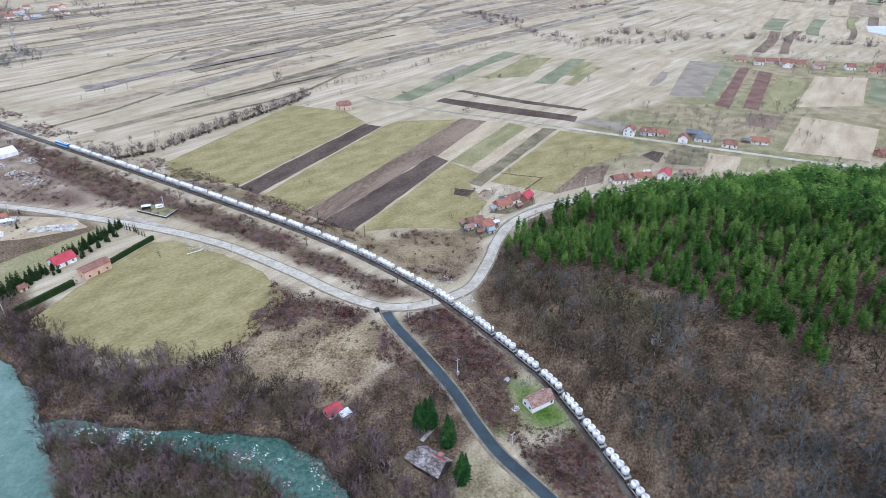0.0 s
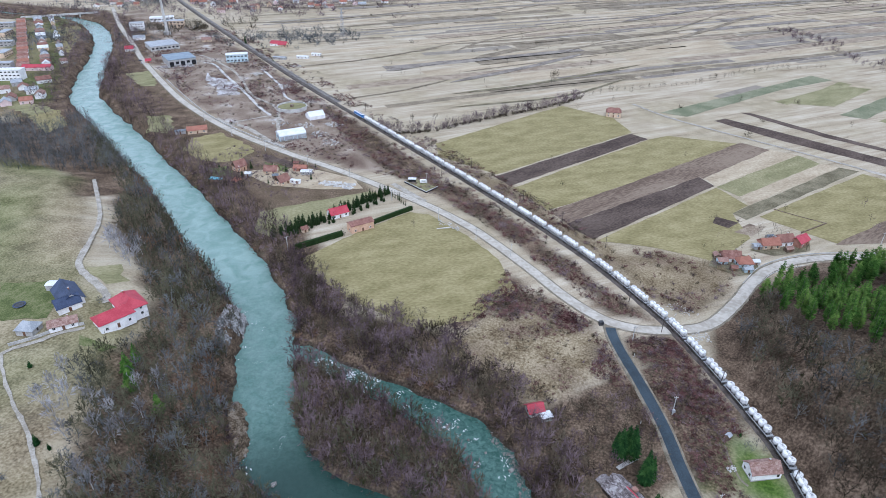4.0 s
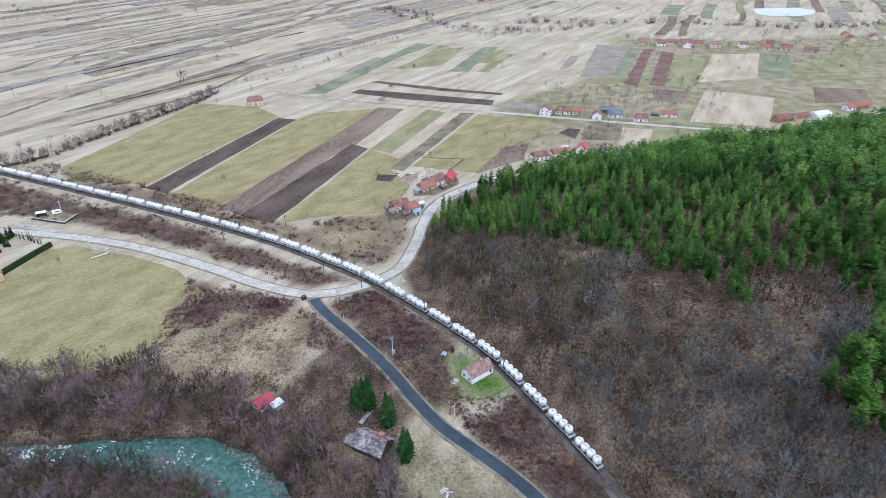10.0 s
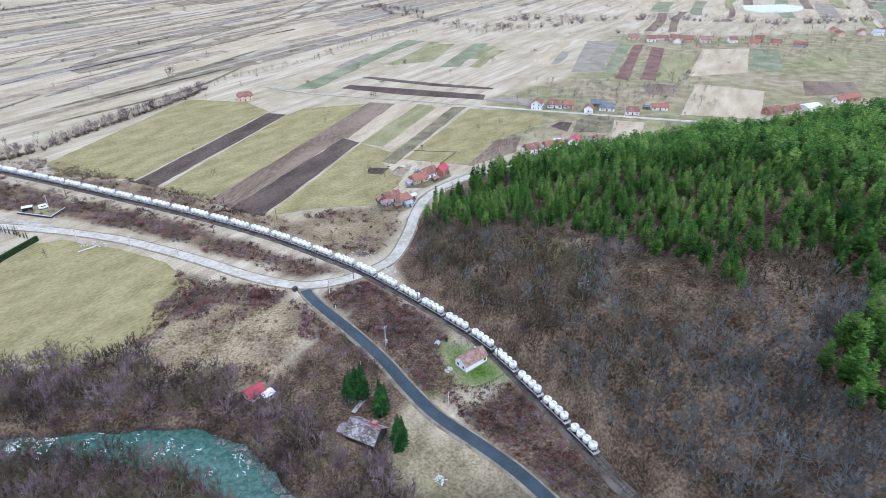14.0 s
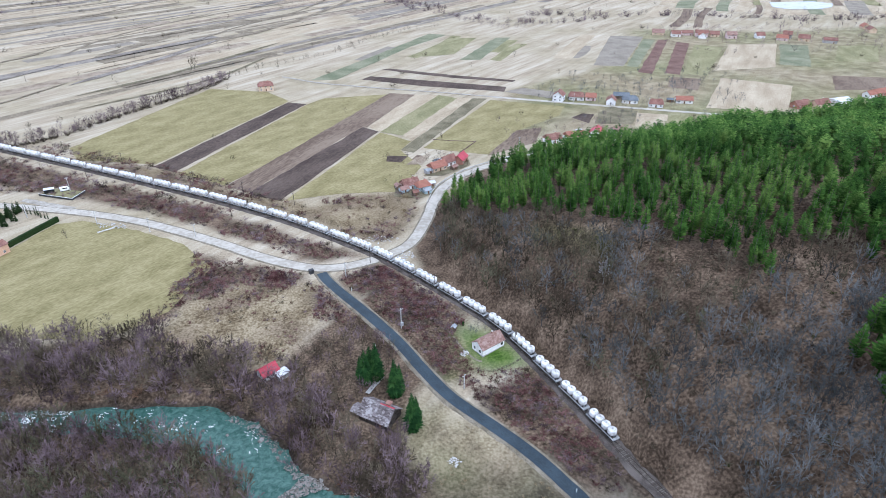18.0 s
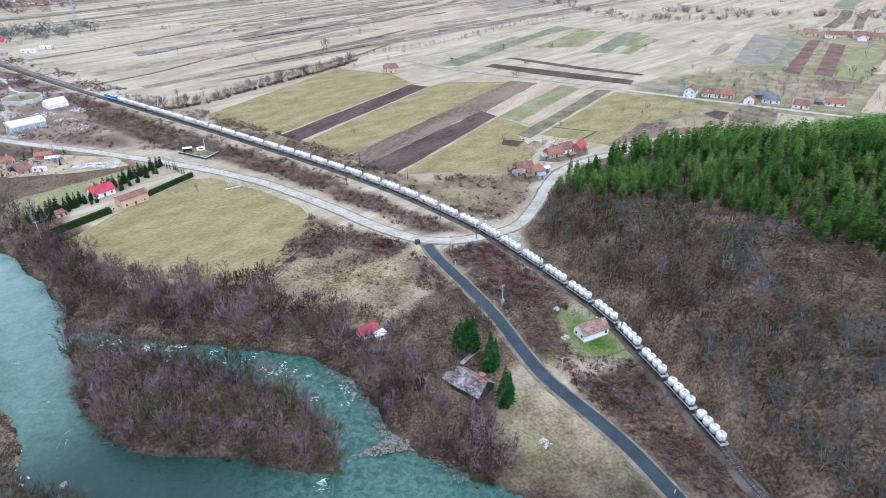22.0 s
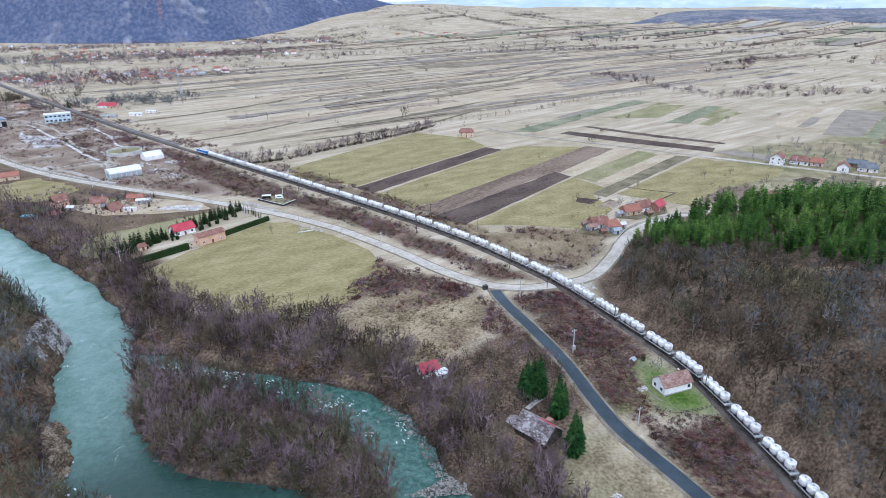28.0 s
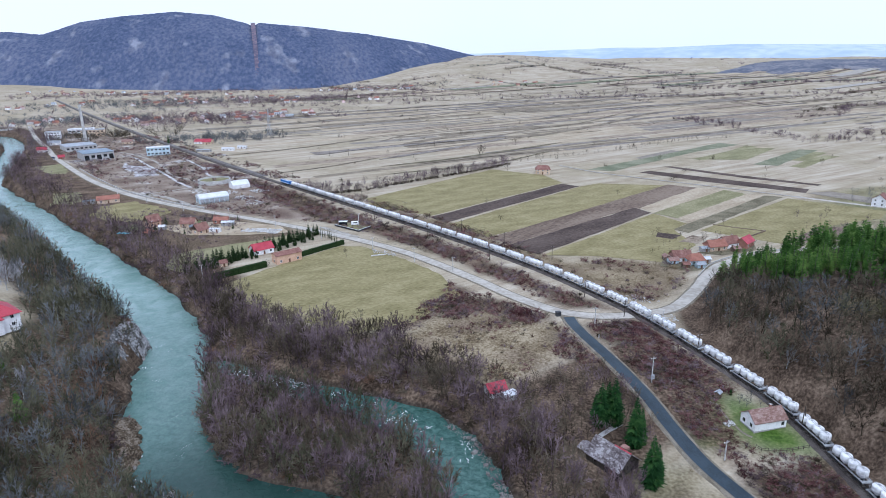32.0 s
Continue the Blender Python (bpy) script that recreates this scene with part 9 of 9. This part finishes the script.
for x, y, a in ((-1, 253.5, 40), (10, 244.5, 220)):
    sg = empty("crossing_sign", pose(x, y, hz(x, y), 0, 0, a), "railway crossing warning sign on a post", "road sign")
    part("post", cyl(bmesh.new(), 0, 0, 0, 3.0, 0.05, seg=8), "tank_grey", sg)
    sb = bmesh.new()
    for g in (45, -45):
        t = bmesh.new()
        box(t, -0.6, -0.02, -0.09, 0.6, 0.02, 0.09)
        t.transform(Matrix.Translation((0, -0.06, 2.7)) @ Matrix.Rotation(radians(g), 4, 'Y'))
        me = bpy.data.meshes.new("tmp")
        t.to_mesh(me)
        t.free()
        sb.from_mesh(me)
    part("cross_board", sb, "tank_white", sg, "white crossed boards")
# yard of the cottage
fence = empty("garden_fence", pose(0, 0, 0), "low weathered picket fence below the cottage lawn", "fence")
fl, _ = smooth_line([(33.5, 165.0), (35.3, 163.9), (41, 165.4), (47.1, 168.6)], 1.6)
for p in fl:
    z = hz(*p)
    boxp("post", p[0] - 0.06, p[1] - 0.06, z - 0.3, p[0] + 0.06, p[1] + 0.06, z + 1.25, "pole_wood", fence)
for h0 in (0.45, 0.95):
    rl = ribbon("rail", fl, [(-0.03, 0), (-0.03, 0.1), (0.03, 0.1), (0.03, 0)], "pole_wood", h0)
    rl.parent = fence
things("evergreen_bush", wide_firs, [(29.5, 190.3)], [2.6], ("bark_grey", "needles_dark"), ["round dark evergreen shrub beside the outhouse"], "bush", "", 371)
things("fruit_tree", trees, [(31.5, 186), (35.0, 187.4), (33.2, 184.3), (37.5, 186)], [3.6, 4.2, 3.2, 3.8], ("bark_grey", "twig_grey"), ["small leafless plum tree behind the whitewashed cottage"], "fruit tree", "fruit trees of the cottage garden", 372)
ln, _ = smooth_line([(-7.5, 159), (-5.5, 162.0), (-2.2, 166.2)], 1.5)
ribbon("garden_path", ln, [(-0.8, 0), (0.8, 0)], "grey_wall", 0.15, 0.1, "grey concrete path behind the barn", "path")
ln, _ = smooth_line([(24.8, 184.1), (26.6, 179), (30.5, 171.6), (33.2, 169.5)], 1.5)
ribbon("garden_path", ln, [(-0.35, 0), (0.35, 0)], "verge", 0.14, 0.12, "beaten earth path through the cottage garden", "path")
# dry tufts
tufts = [bush(100 + i, 14, 2) for i in range(3)]
gp = spots(-95, 100, 55, 330, 2.0, lambda x, y: (inpoly(x, y, CLEARING) * 0.5 + inpoly(x, y, NORTH_DRY) * 0.25 + inpoly(x, y, STRIP) * 0.12) * clear(x, y), 91)
scatter("dry_weeds", tufts, gp, np.random.RandomState(92).uniform(0.4, 1.0, len(gp)), "dry_grass", "tufts of straw-coloured dead grass", "grass", 93, (1.0, 1.8))

# ---- lattice mast and wires ----
mast = empty("lattice_mast", pose(-504, 752, hz(-504, 752)), "tall grey steel lattice mast standing in the plain", "mast")
lm = bmesh.new()
for sx, sy in ((-1, -1), (1, -1), (1, 1), (-1, 1)):
    for k in range(6):
        z0, z1 = k * 6.0, k * 6.0 + 6.0
        r0, r1 = 2.4 - 0.35 * k, 2.4 - 0.35 * (k + 1)
        for a, b in (((sx * r0, sy * r0, z0), (sx * r1, sy * r1, z1)), ((sx * r0, sy * r0, z0), (-sy * r1, sx * r1, z1))):
            d = Vector(b) - Vector(a)
            t = bmesh.ops.create_cone(lm, cap_ends=False, segments=4, radius1=0.16, radius2=0.16, depth=d.length)
            m = Matrix.Translation((Vector(a) + Vector(b)) / 2) @ d.to_track_quat('Z', 'Y').to_matrix().to_4x4()
            bmesh.ops.transform(lm, matrix=m, verts=t["verts"])
part("lattice", lm, "tank_grey", mast)
for z in (24, 30):
    boxp("crossarm", -4.5, -0.15, z, 4.5, 0.15, z + 0.35, "tank_grey", mast)


def wire(pts, name_label):
    """Two sagging wires from pole top to pole top."""
    vs, fs = [], []
    for (xa, ya, ha), (xb, yb, hb) in zip(pts, pts[1:]):
        za, zb = hz(xa, ya) + ha - 0.6, hz(xb, yb) + hb - 0.6
        L = math.hypot(xb - xa, yb - ya)
        nx_, ny_ = (yb - ya) / L, -(xb - xa) / L
        for o in (-0.8, 0.8):
            for k in range(8):
                q = []
                for t in (k / 8, (k + 1) / 8):
                    x, y, z = xa + (xb - xa) * t + nx_ * o, ya + (yb - ya) * t + ny_ * o, za + (zb - za) * t - 4 * 0.012 * L * t * (1 - t)
                    q += [(x, y, z - 0.015), (x, y, z + 0.015)]
                b0 = len(vs)
                vs += q
                fs.append((b0, b0 + 1, b0 + 3, b0 + 2))
    tagged(raw("overhead_wire", vs, fs, "steel_dark"), name_label, "wire", kind="structure")


wire([(25, 157.5, 6.5), (6, 191.5, 9.5), (-15.5, 229.5, 8)], "thin overhead wires along the asphalt lane")
wire([(-88, 275.5, 8), (-112, 285, 8), (-141, 297, 8), (-180, 310, 8), (-222, 327, 8), (-264, 337, 8), (-310, 347, 8)], "thin overhead wires along the main road")
wire([(21, 215.5, 8), (-5, 240.5, 8), (-22.5, 259, 8), (-44, 306.5, 8), (-73, 323, 8.5), (-104, 344, 8), (-155, 381, 8), (-200, 408, 8)], "thin telegraph wires along the railway")
